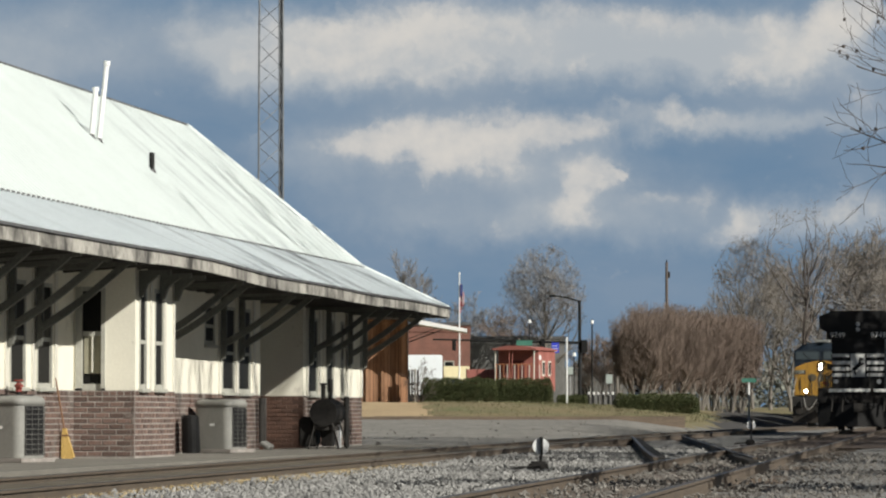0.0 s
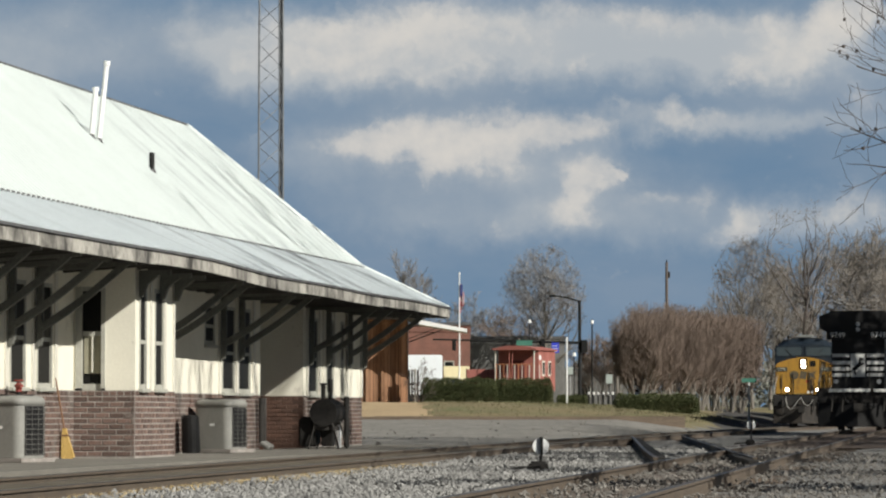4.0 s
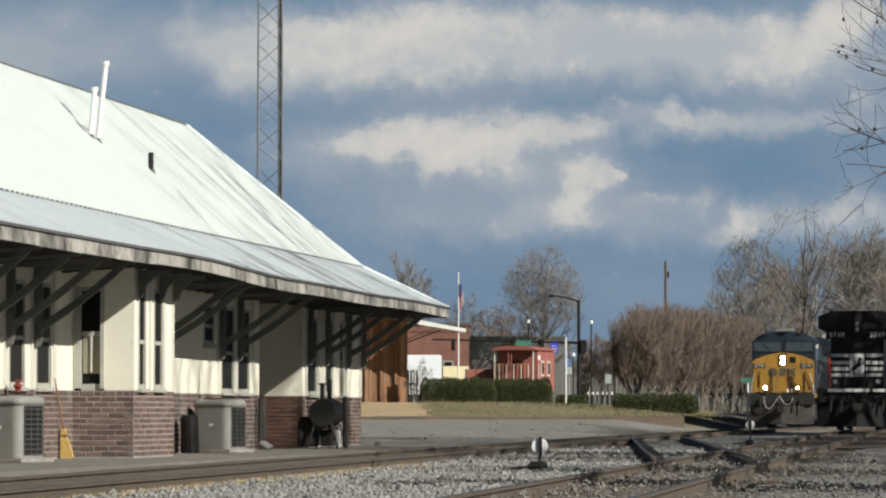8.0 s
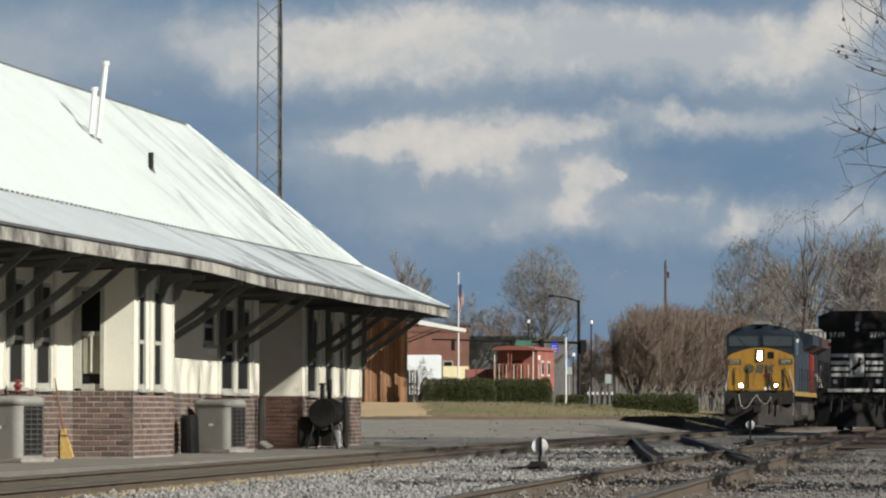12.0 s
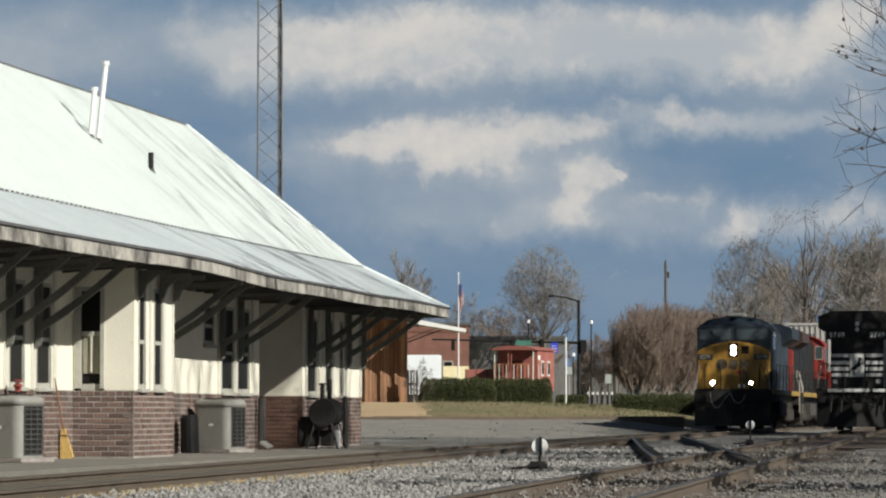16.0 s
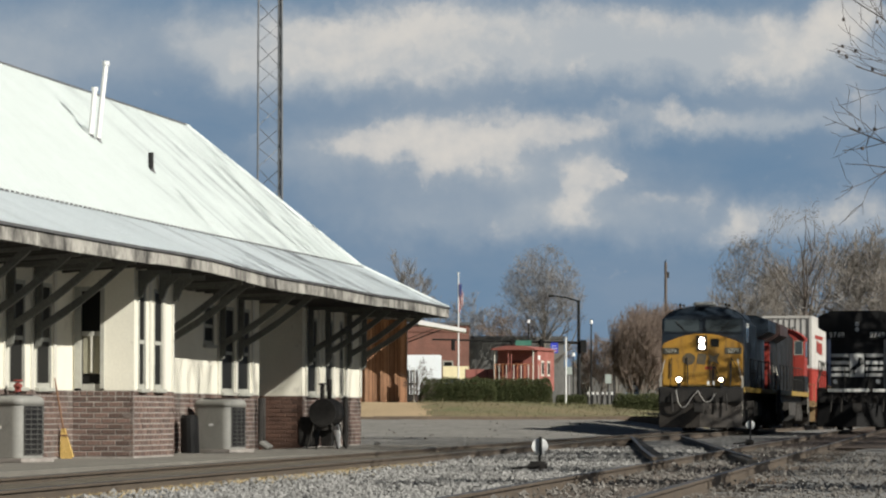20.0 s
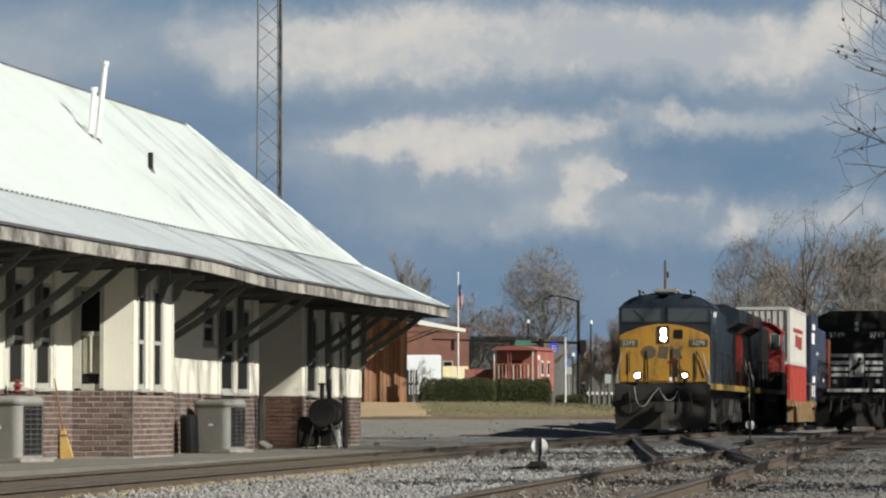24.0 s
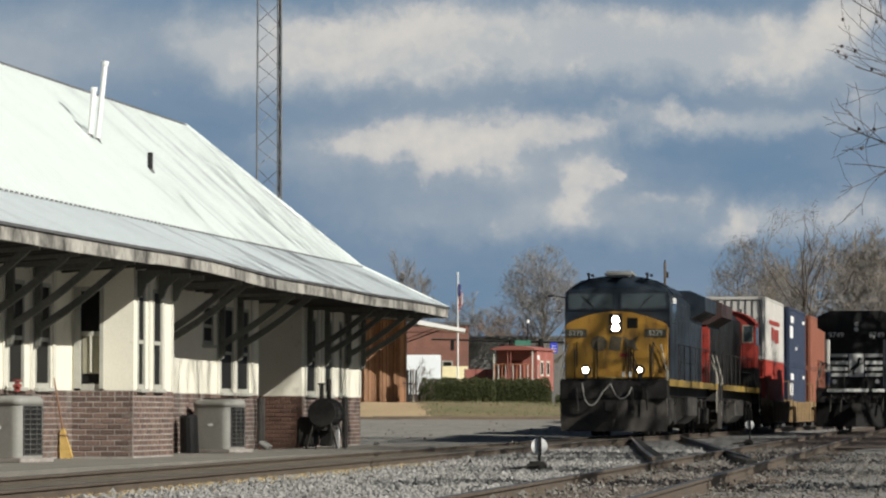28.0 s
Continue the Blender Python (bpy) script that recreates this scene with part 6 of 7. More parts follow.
def hedge(x0, x1, y, z0, z1, deep, label, seed):
    """A clipped hedge: dark core and thousands of small leaves with an uneven skin."""
    rng = np.random.RandomState(seed)
    hd = thing("hedge", pose((x0 + x1) / 2, y, z0), label, "hedge", group="clipped hedges")
    L, H, D = (x1 - x0) / 2, z1 - z0, deep / 2
    n = int(9000 * L * H)
    u, a = rng.uniform(-1, 1, n), rng.uniform(-0.1, math.pi + 0.1, n)
    end = np.clip((np.abs(u) - 0.86) / 0.14, 0, 1)
    shrink = np.sqrt(np.maximum(1 - end ** 2 * 0.75, 0))
    lump = 1 + 0.03 * np.sin(u * 9 + seed) + 0.025 * np.sin(u * 23 + a * 2)
    sq = 1.0 / np.maximum(np.abs(np.cos(a)), np.abs(np.sin(a))) ** 0.75
    rr = rng.uniform(0.84, 1.04, n) * lump * shrink * sq
    C = np.stack([u * L, np.cos(a) * D * rr, np.maximum(np.sin(a), 0.0) * H * rr * 0.98 + rng.uniform(0, 0.06, n)], axis=1)
    low = rng.uniform(0, 1, n) < 0.35
    C[low, 2] = rng.uniform(0.02, 0.8, low.sum()) * H * shrink[low]
    C[low, 1] = -D * rng.uniform(0.9, 1.05, low.sum()) * shrink[low]
    E, G = rng.normal(0, 0.024, (n, 3)), rng.normal(0, 0.024, (n, 3))
    V = np.stack([C, C + E, C + E + G, C + G], axis=1).reshape(-1, 3)
    me = bpy.data.meshes.new("leaves")
    me.from_pydata(V.tolist(), [], np.arange(4 * n).reshape(-1, 4).tolist())
    part_of("leaves", me, "hedge", hd)["kind"] = "stuff"
    part("core", boxes([(-L * 0.93, L * 0.93, -D * 0.8, D * 0.8, -0.05, H * 0.82)], bevel=0.15), "hedge", hd)


def on_rise(x0, x1, y):
    return on_ground((x0 + x1) / 2, y)


hedge(-1.319, 3.165, 236, 1.16, 2.691, 1.6, "dark green clipped hedge on the grass bank", 4)
hedge(2.926, 6.483, 238, 1.16, 2.675, 1.6, "dark green clipped hedge on the grass bank", 7)
hedge(9.534, 14.301, 226, 0.72, 1.721, 1.4, "low dark green clipped hedge", 9)
hedge(6.907, 8.797, 246, 1.1, 1.780, 1.0, "low dark shrub beside the road", 12)

# low kerb of old timber where the lot meets the bank
M["kerb"] = surface("weathered_timber", (0.16, 0.12, 0.085), (0.105, 0.08, 0.06), 0.95, 1.5, 20.0, 0.4, stretch=(0.3, 2, 2))
kb = thing("timber_kerb", pose(0, 187.2, 0), "long dark brown timber kerb along the gravel lot", "kerb", kind="structure")
for i in range(7):
    x = -14 + i * 3.6
    part("timber", boxes([(x, x + 3.59, -0.13, 0.13, 0.0, 0.545 - 0.010 * (i % 3))], bevel=0.02), "kerb", kb)


def town_block(name, x0, x1, y, z1, deep, material, label, windows=(), roof="dark_edge"):
    z0 = on_ground((x0 + x1) / 2, y) - 0.3
    b = thing(name, pose(x0, y, z0), label, "building")
    part("wall", boxes([(0, x1 - x0, 0, deep, 0, z1 - z0)]), material, b)
    part("roof", boxes([(-0.1, x1 - x0 + 0.1, -0.1, deep + 0.1, z1 - z0 + 0.002, z1 - z0 + 0.22)]), roof, b)
    part("cornice", boxes([(-0.05, x1 - x0 + 0.05, -0.06, -0.002, z1 - z0 - 0.5, z1 - z0 - 0.25)]), material, b)
    for a, c, d, e in windows:
        w = part("window", boxes([(a, a + 0.09, -0.05, -0.002, d, e), (c - 0.09, c, -0.05, -0.002, d, e), (a + 0.09, c - 0.09, -0.05, -0.002, e - 0.09, e), (a + 0.09, c - 0.09, -0.08, -0.002, d, d + 0.08)]), "frame", b)
        part("pane", boxes([(a + 0.09, c - 0.09, -0.02, -0.004, d + 0.08, e - 0.09)]), "window", w)
    return b


town_block("brick_building", -2.945, 2.079, 310, 7.441, 9, "brick_far", "dark red brick building with a flat roof", [(0.9, 1.7, 2.4, 3.8), (3.0, 3.8, 2.4, 3.8)])
town_block("grey_building", 2.246, 10.108, 335, 6.865, 9, "grey_wall", "grey weathered warehouse behind the caboose", [(0.8, 1.8, 2.0, 3.2), (5.4, 6.4, 2.0, 3.2)])
# low block added as backing where only trees stand
town_block("low_backing_block", 10.409, 15.710, 345, 4.400, 9, "grey_wall", "low grey block added behind the roadside trees", [(1.2, 2.2, 1.2, 2.4)])

# white box van and pale sign wall behind the hedge
van = thing("box_van", pose(-2.42, 275, on_ground(-1.5, 275)), "white box van parked behind the hedge", "van")
part("cargo_box", boxes([(0, 2.38, 0, 4.0, 0.75, 4.640 - 1.2)], bevel=0.05), "van_white", van)
part("chassis", boxes([(0.08, 2.30, 0.1, 5.4, 0.4, 0.74)]), "black_metal", van)
part("cab", boxes([(0.15, 2.23, 4.1, 5.6, 0.75, 2.0)], bevel=0.15), "van_white", van)
for x in (0.12, 2.02):
    for y in (0.8, 4.8):
        part("wheel", rods([((x, y, 0.36), (x + 0.22, y, 0.36), 0.36)], n=16), "black", van)
sw = thing("sign_wall", pose(0.039, 280, on_ground(0, 280)), "pale yellow low wall with illegible lettering", "sign")
part("panel", boxes([(0, 1.799, 0, 0.2, 0.0, 3.930 - 1.2)], bevel=0.02), "sign_yellow", sw)
for i in range(4):
    part("lettering_bar", boxes([(0.15 + i * 0.4, 0.42 + i * 0.4, -0.012, -0.002, 1.55, 1.72)]), "van_blue", sw)

# cedar-boarded shed with a white canopy
SH = 205
shed = thing("cedar_shed", pose(-6.414, SH, 0.85), "orange-brown boarded shed with a deep eave and pale canopy", "shed")
wide, tall = 4.639, 6.175 - 0.85
part("body", boxes([(0, wide - 0.02, 0.05, 5.0, -0.4, 5.431 - 0.85)]), "cedar_shaded", shed)
i, x = 0, 0.9
while x < wide - 0.05:
    w = min((0.2, 0.13, 0.24, 0.16, 0.12, 0.27, 0.15)[i % 7], wide - x)
    part("board", boxes([(x, x + w - 0.022, -0.10 - 0.05 * ((i * 3) % 4), 0.045, -0.4, 5.425 - 0.85)], bevel=0.004), "cedar", shed)
    x += w
    i += 1
part("roof", boxes([(-1.8, 5.205, -2.35, 5.4, 5.431 - 0.848, 5.574 - 0.85)]), "dark_edge", shed, "dark roof reaching well out over the boards")
cn = part("canopy", boxes([(0, 0.001, 0, 0.001, 0, 0.001)]), "white", shed)
cn.data.clear_geometry()
bm = bmesh.new()
prism(bm, [(5.212, 5.373 - 0.85), (7.617, 4.915 - 0.85), (7.617, 4.743 - 0.85), (5.212, 5.144 - 0.85)], 1, -2.35, 1.2)
bm.to_mesh(cn.data)
bm.free()
part("canopy_brace", rods([((wide + 0.02, 0.1, 4.285 - 0.85), (6.357, 0.1, 4.915 - 0.85), 0.03), ((wide + 0.02, 0.1, 4.457 - 0.85), (6.157, 0.1, 5.030 - 0.85), 0.02)]), "black_metal", shed)
gate = thing("dark_gate", pose(-1.767, 204, 0.9), "dark slatted gate beside the cedar shed", "gate")
for k in range(4):
    part("slat", boxes([(0.02 + k * 0.14, 0.12 + k * 0.14, 0, 0.05, 0.0, 2.871 - 0.9)]), "black_metal", gate)
part("post", boxes([(0.34, 0.40, -0.05, -0.002, 0.0, 2.957 - 0.9)]), "handrail", gate)
part("rail", boxes([(0.0, 0.58, 0.052, 0.1, 0.3, 0.4)]), "black_metal", gate)
part("rail", boxes([(0.0, 0.58, 0.052, 0.1, 1.2, 1.3)]), "black_metal", gate)


def caboose():
    """Old red caboose: end platform with railing, cupola-less body, roof overhang, cream corner posts."""
    Y = 262
    z0 = on_ground(5.343, Y)
    cb = thing("caboose", pose(4.648, Y, z0, 0, 0, -15), "faded red caboose with a railed end platform", "caboose")
    W, top = 1.34, 4.927 - z0
    part("body", boxes([(-W, W, 1.0, 5.6, 0.95, top - 0.12)]), "caboose_red", cb)
    bm = bmesh.new()
    prism(bm, [(-W - 0.12, top - 0.14), (W + 0.12, top - 0.14), (W + 0.12, top - 0.06), (0.95, top + 0.06), (0.4, top + 0.14), (-0.4, top + 0.14), (-0.95, top + 0.06), (-W - 0.12, top - 0.06)], 1, -0.25, 5.9)
    part("roof", bm, "caboose_red", cb)
    part("end_deck", boxes([(-W, W, -0.1, 0.99, 0.85, 0.97)]), "caboose_red", cb)
    for x in (-W + 0.05, W - 0.05):
        part("corner_post", rods([((x, -0.05, 0.97), (x, -0.05, top - 0.14), 0.045)]), "cream", cb)
    for x in (-0.35, -0.15):
        part("ladder_rail", rods([((x, -0.09, 0.97), (x, -0.09, top - 0.1), 0.03)]), "caboose_red", cb)
    for i in range(11):
        x = -W + 0.12 + i * 0.245
        part("baluster", rods([((x, -0.06, 0.97), (x, -0.06, 2.62), 0.03)]), "cream" if i % 2 else "caboose_rail", cb)
    part("top_rail", rods([((-W + 0.05, -0.06, 2.64), (W - 0.05, -0.06, 2.64), 0.035)]), "caboose_rail", cb)
    part("door", boxes([(-0.4, 0.4, 0.97, 0.995, 0.98, 2.9)]), "caboose_dark", cb)
    for y in (1.9, 3.6):
        w = part("window", boxes([(W + 0.002, W + 0.03, y, y + 0.8, 1.9, 2.9)]), "cream", cb)
        part("pane", boxes([(W + 0.031, W + 0.04, y + 0.12, y + 0.68, 2.02, 2.78)]), "window", w)
    part("lettering_bar", boxes([(W + 0.002, W + 0.012, 1.1, 1.7, 2.95, 3.25)]), "white", cb)
    for y in (1.8, 4.6):
        part("truck", boxes([(-1.1, 1.1, y - 0.9, y + 0.9, 0.25, 0.84)], bevel=0.05), "black_metal", cb)
        for k in (-0.6, 0.6):
            part("wheel", rods([((-1.0, y + k, 0.4), (1.0, y + k, 0.4), 0.40)], n=16), "black_metal", cb)
    part("grab_bar", rods([((W + 0.06, 1.02, 1.0), (W + 0.06, 1.02, 2.6), 0.03)]), "cream", cb)
    part("step", boxes([(W - 0.3, W, 0.0, 0.5, 0.3, 0.36), (W - 0.3, W, 0.0, 0.5, 0.58, 0.64)]), "cream", cb)


M["caboose_red"] = surface("faded_caboose_red", (0.36, 0.125, 0.10), (0.29, 0.10, 0.08), 0.7, 1.0, 20.0, 0.1, dirt=(0.25, 0.085, 0.065), dirt_scale=1.0, dirt_from=0.55)
M["caboose_dark"] = surface("dark_red_door", (0.16, 0.04, 0.03), (0.12, 0.03, 0.025), 0.7, 1.0, 20.0, 0.1)
M["caboose_rail"] = surface("orange_rail_paint", (0.50, 0.20, 0.09), (0.42, 0.16, 0.08), 0.7, 2.0, 20.0, 0.1)
caboose()
rw = thing("low_barrier", pose(1.572, 268, on_ground(2.471, 268)), "low faded red barrier beside the caboose", "barrier")
for k in range(3):
    part("panel", boxes([(k * 0.72, k * 0.72 + 0.68, 0, 0.06, 0.3, 3.602 - on_ground(2.471, 268))], bevel=0.01), "caboose_red", rw)
for k in range(4):
    part("post", boxes([(k * 0.72 - 0.05, k * 0.72 + 0.03, 0.062, 0.14, 0.0, 3.640 - on_ground(2.471, 268))]), "caboose_dark", rw)


# flag on its pole
fl = thing("flagpole", pose(1.013, 250, on_ground(1.0, 250)), "white flagpole with a striped flag hanging limp", "flagpole")
part("pole", rods([((0, 0, 0), (0, 0, 9.237 - 1.2), 0.06, 0.035)], n=10), "white", fl)
part("finial", rods([((0, 0, 9.237 - 1.2), (0, 0, 9.376 - 1.2), 0.06)], n=10), "white", fl)
ftop, fh = 8.678 - 1.2, 1.816
for k in range(6):
    x0 = 0.04 + 0.045 * k
    sway = 0.05 * math.sin(k * 1.7)
    part("flag_fold", boxes([(x0, x0 + 0.042, sway, sway + 0.05, ftop - fh + 0.10 * k, ftop - 0.12 * k)], bevel=0.01), "flag_red" if k % 2 == 0 else "flag_white", fl)
part("flag_canton", boxes([(0.05, 0.2, -0.08, -0.06, ftop - fh * 0.42, ftop - 0.05)], bevel=0.005), "flag_blue", fl)

# street signals: tall dark pole with a lamp arm and a long mast arm
SG = 300
sg = thing("traffic_signal_pole", pose(10.141, SG, on_ground(10, 300)), "black steel signal pole with lamp arm and mast arm", "traffic signal")
zb = on_ground(10, 300)
part("pole", rods([((0, 0, 0), (0, 0, 9.066 - zb), 0.16, 0.10)], n=12), "black", sg)
part("lamp_arm", rods([((0, 0, 8.982 - zb), (-0.922, 0, 9.276 - zb), 0.06, 0.05), ((-0.922, 0, 9.276 - zb), (-1.844, 0, 9.401 - zb), 0.05, 0.04)]), "black", sg)
part("street_light", boxes([(-2.263, -1.802, -0.15, 0.15, 9.318 - zb, 9.464 - zb)], bevel=0.03), "black", sg)
part("mast_arm", rods([((0, 0, 5.923 - zb), (-10.895, 0, 6.175 - zb), 0.11, 0.06)], n=10), "black", sg)
for px, w in ((-222, 7), (-118, 7), (-66, 8)):
    hd = part("signal_head", boxes([(0.042 * (px - w / 2), 0.042 * (px + w / 2), -0.3, -0.12, 5.337 - zb, 6.217 - zb)], bevel=0.03), "black", sg)
    for q in range(3):
        part("visor", rods([((0.042 * px, -0.31, 6.049 - zb - q * 0.27), (0.042 * px, -0.42, 6.049 - zb - q * 0.27), 0.1)], n=10), "black", hd)
part("signal_head", boxes([(0.1, 0.55, -0.3, -0.05, 5.211 - zb, 6.133 - zb)], bevel=0.03), "black", sg)
part("street_name_sign", boxes([(-4.693, -3.520, -0.17, -0.13, 5.714 - zb, 6.091 - zb)]), "sign_green", sg, "green street sign")
bs = part("blue_sign", boxes([(-2.095, -1.550, -0.20, -0.16, 5.169 - zb, 5.923 - zb)], bevel=0.01), "sign_blue", sg, "blue sign with pale bars")
for k in range(3):
    part("lettering_bar", boxes([(-2.011, -1.676 + 0.05 * (k % 2), -0.212, -0.202, 5.714 - zb - 0.2 * k - 0.05, 5.714 - zb - 0.2 * k)]), "white", bs)


def lamp_post(px, Y, top, label, head="white", material="black", r=0.05):
    z = on_ground(px, Y)
    lp = thing("lamp_post", pose(px, Y, z), label, "street lamp", group="street lamps")
    part("pole", rods([((0, 0, 0), (0, 0, top - z), r, r * 0.8)], n=8), material, lp)
    part("head", rods([((0, 0, top - z), (0, 0, top - z + 0.28), 0.14, 0.1)], n=10), head, lp)
    part("cap", rods([((0, 0, top - z + 0.281), (0, 0, top - z + 0.34), 0.12, 0.03)], n=10), "black", lp)


lamp_post(9.236, 285, 4.705, "black lamp post with a pale globe")
lamp_post(11.801, 320, 7.794, "black lamp post with a white lamp head", r=0.07)
lamp_post(6.839, 320, 7.839, "black lamp post with a white lamp head", r=0.06)
lamp_post(12.739, 300, 4.289, "dark lamp post with a pale globe")


def post_sign(px, Y, top, w, h, material, label, post="steel", r=0.035, bars=0):
    z = on_ground(px, Y)
    ps = thing("sign_post", pose(px, Y, z), label, "sign", group="sign posts")
    part("post", rods([((0, 0, 0), (0, 0, top - z + 0.02), r)], n=8), post, ps)
    if w:
        pn = part("panel", boxes([(-w / 2, w / 2, -r - 0.03, -r - 0.002, top - z - h, top - z)], bevel=0.006), material, ps)
        for k in range(bars):
            part("lettering_bar", boxes([(-w * 0.36, w * 0.36, -r - 0.036, -r - 0.031, top - z - h * (k + 0.75) / bars, top - z - h * (k + 0.35) / bars)]), "black", pn)
    return ps


post_sign(7.342, 240, 5.172, 0, 0, "white", "tall pale thin post", post="white", r=0.05)
post_sign(8.486, 270, 3.775, 0.38, 0.5, "pale_sign", "pale green-white sign on a thin post")
post_sign(11.088, 270, 3.285, 0.42, 0.6, "pale_sign", "pale green-white sign on a dark post", post="black")
post_sign(12.477, 290, 5.545, 0, 0, "white", "weathered grey wooden pole", post="bark", r=0.09)
post_sign(12.480, 262, 2.841, 0.5, 0.9, "white", "white sign board with a grey mark", bars=2)
st = post_sign(17.532, 232, 2.494, 0, 0, "sign_green", "green street sign on a white post", post="white", r=0.06)
part("panel", boxes([(-0.42, 0.42, -0.1, -0.07, 2.462 - on_ground(17.532, 232), 2.689 - on_ground(17.532, 232))]), "sign_green", st, "green street name blade")
for k in range(6):
    px = 9.911 + k * 0.33
    po = thing("kerb_post", pose(px, 275 + 0.3 * (k % 3), on_ground(px, 275)), "short dark post with a white top", "post", group="kerb posts")
    part("post", rods([((0, 0, 0), (0, 0, 0.75), 0.06)], n=8), "black", po)
    part("top", rods([((0, 0, 0.751), (0, 0, 0.92), 0.075)], n=8), "white", po)
up = thing("utility_pole", pose(18.531, 335, on_ground(18.531, 335)), "weathered wooden utility pole", "utility pole")
part("pole", rods([((0, 0, 0), (0, 0, 13.182 - 1.2), 0.16, 0.11)], n=10), "bark_dark", up)
part("transformer", rods([((0.20, 0, 11.9 - 1.2), (0.20, 0, 12.4 - 1.2), 0.09)], n=10), "black_metal", up)
part("insulator", rods([((0, 0, 13.182 - 1.2), (0, 0, 13.369 - 1.2), 0.05)], n=8), "black", up)



def far_woods():
    """The distant tree line, as clumps of leaf cards far behind the town."""
    rng = np.random.RandomState(6)
    n = 60000
    x = rng.uniform(-30, 75, n)
    y = rng.uniform(430, 470, n)
    h = 6.6 + 0.9 * np.sin(x * 0.31) + 0.7 * np.sin(x * 0.83 + 1) + 0.5 * np.sin(x * 2.1)
    h = np.where(x > 18, h * 1.15, h)
    z = rng.uniform(0.0, 1.0, n) ** 1.25 * h + 0.1
    C = np.stack([x, y, z], axis=1)
    E, G = rng.normal(0, 0.17, (n, 3)), rng.normal(0, 0.17, (n, 3))
    V = np.stack([C, C + E, C + E + G, C + G], axis=1).reshape(-1, 3)
    me = bpy.data.meshes.new("far_woods")
    me.from_pydata(V.tolist(), [], np.arange(4 * n).reshape(-1, 4).tolist())
    ob = part_of("far_woods", me, "woods")
    tagged(ob, "hazy grey-green line of distant woods", "woods", kind="stuff")


far_woods()


# lattice tower behind the station
def lattice_tower():
    Y = 112.0
    z_top = 13.5
    tw = thing("radio_tower", pose(-4.695, Y, 0), "slim grey steel lattice radio tower", "tower")
    corners = [Vector((0.425 * math.cos(a), 0.425 * math.sin(a), 0)) for a in (math.radians(190), math.radians(310), math.radians(70))]
    for c in corners:
        part("leg", rods([((c.x * 1.06, c.y * 1.06, 0), (c.x * 0.94, c.y * 0.94, z_top), 0.026)], n=8), "lattice", tw)
    step = 0.575
    for k in range(3):
        a, b = corners[k], corners[(k + 1) % 3]
        z, flip = 0.0, k % 2 == 0
        while z + step < z_top:
            p, q = (a, b) if flip else (b, a)
            part("brace", rods([((p.x, p.y, z), (q.x, q.y, z + step), 0.010)], n=5), "lattice", tw)
            z += step
            flip = not flip
    part("cable", rods([((corners[2].x + 0.04, corners[2].y, 0), (corners[2].x * 0.94 + 0.04, corners[2].y, z_top), 0.03)], n=6), "black", tw)


lattice_tower()


def switch_stand(x, y, r, h, label, base_size):
    """A low switch stand: disc target, half white, half black, on a mast with a cast base and ties."""
    z = ground_z(x, y)
    sd = thing("switch_stand", pose(x, y, z), label, "switch stand", group="switch stands")
    part("mast", rods([((0, 0, 0), (0, 0, h + r), 0.022)], n=8), "black", sd)
    part("target", rods([((0, 0.0, h), (0, -0.02, h), r)], n=28), "white", sd, "white disc target")
    part("target_blade", boxes([(-0.012, 0.03, -0.06, -0.021, h - r, h + r * 1.15)]), "black", sd)
    part("base", boxes([(-base_size, base_size * 0.6, -0.12, 0.12, 0.0, 0.16)], bevel=0.03), "black_metal", sd)
    part("lever", rods([((0, -0.12, 0.1), (-0.45, -0.16, 0.05), 0.02)], n=6), "black_metal", sd)


switch_stand(1.365, 56.5, 0.115, 0.207 + 0.16, "low switch stand with a white disc target", 0.17)
switch_stand(7.917, 104, 0.115, 0.378 + 0.16, "low switch stand with a white disc target", 0.14)

# ---- track bed: dirt between the rails, loose stones ----
M["bed"] = surface("oily_track_dirt", (0.098, 0.083, 0.056), (0.125, 0.106, 0.076), 0.95, 0.9, 22.0, 0.6, dirt=(0.09, 0.075, 0.06), dirt_scale=0.8, dirt_from=0.52)
M["bed_rust"] = surface("rusty_track_dirt", (0.135, 0.10, 0.075), (0.11, 0.092, 0.075), 0.95, 0.7, 22.0, 0.6, dirt=(0.19, 0.178, 0.16), dirt_scale=1.1, dirt_from=0.5)


# rust-brown dirt, its tone lowered for the shade of trees and standing locomotive
M["bed_shaded"] = surface("shaded_rust_dirt", (0.046, 0.03, 0.021), (0.062, 0.043, 0.031), 0.95, 0.7, 18.0, 0.6, dirt=(0.078, 0.064, 0.052), dirt_scale=0.5, dirt_from=0.58)


def bed_strip(name, path, a, b, y0, y1, z, material, label):
    verts, faces = [], []
    cols = 7
    ys = np.arange(y0, y1, 0.6)
    for y in ys:
        for i in range(cols):
            o = a + (b - a) * i / (cols - 1)
            edge = 0.0 if 0 < i < cols - 1 else -0.07
            verts.append((path(y) + o, y, z + edge + 0.02 * noise.noise((o * 2, y * 0.8, 1.7))))
    for j in range(len(ys) - 1):
        for i in range(cols - 1):
            k = j * cols + i
            faces.append((k, k + 1, k + cols + 1, k + cols))
    me = bpy.data.meshes.new(name)
    me.from_pydata(verts, [], faces)
    me.polygons.foreach_set("use_smooth", [True] * len(faces))
    tagged(part_of(name, me, material), label, "ground", kind="structure")


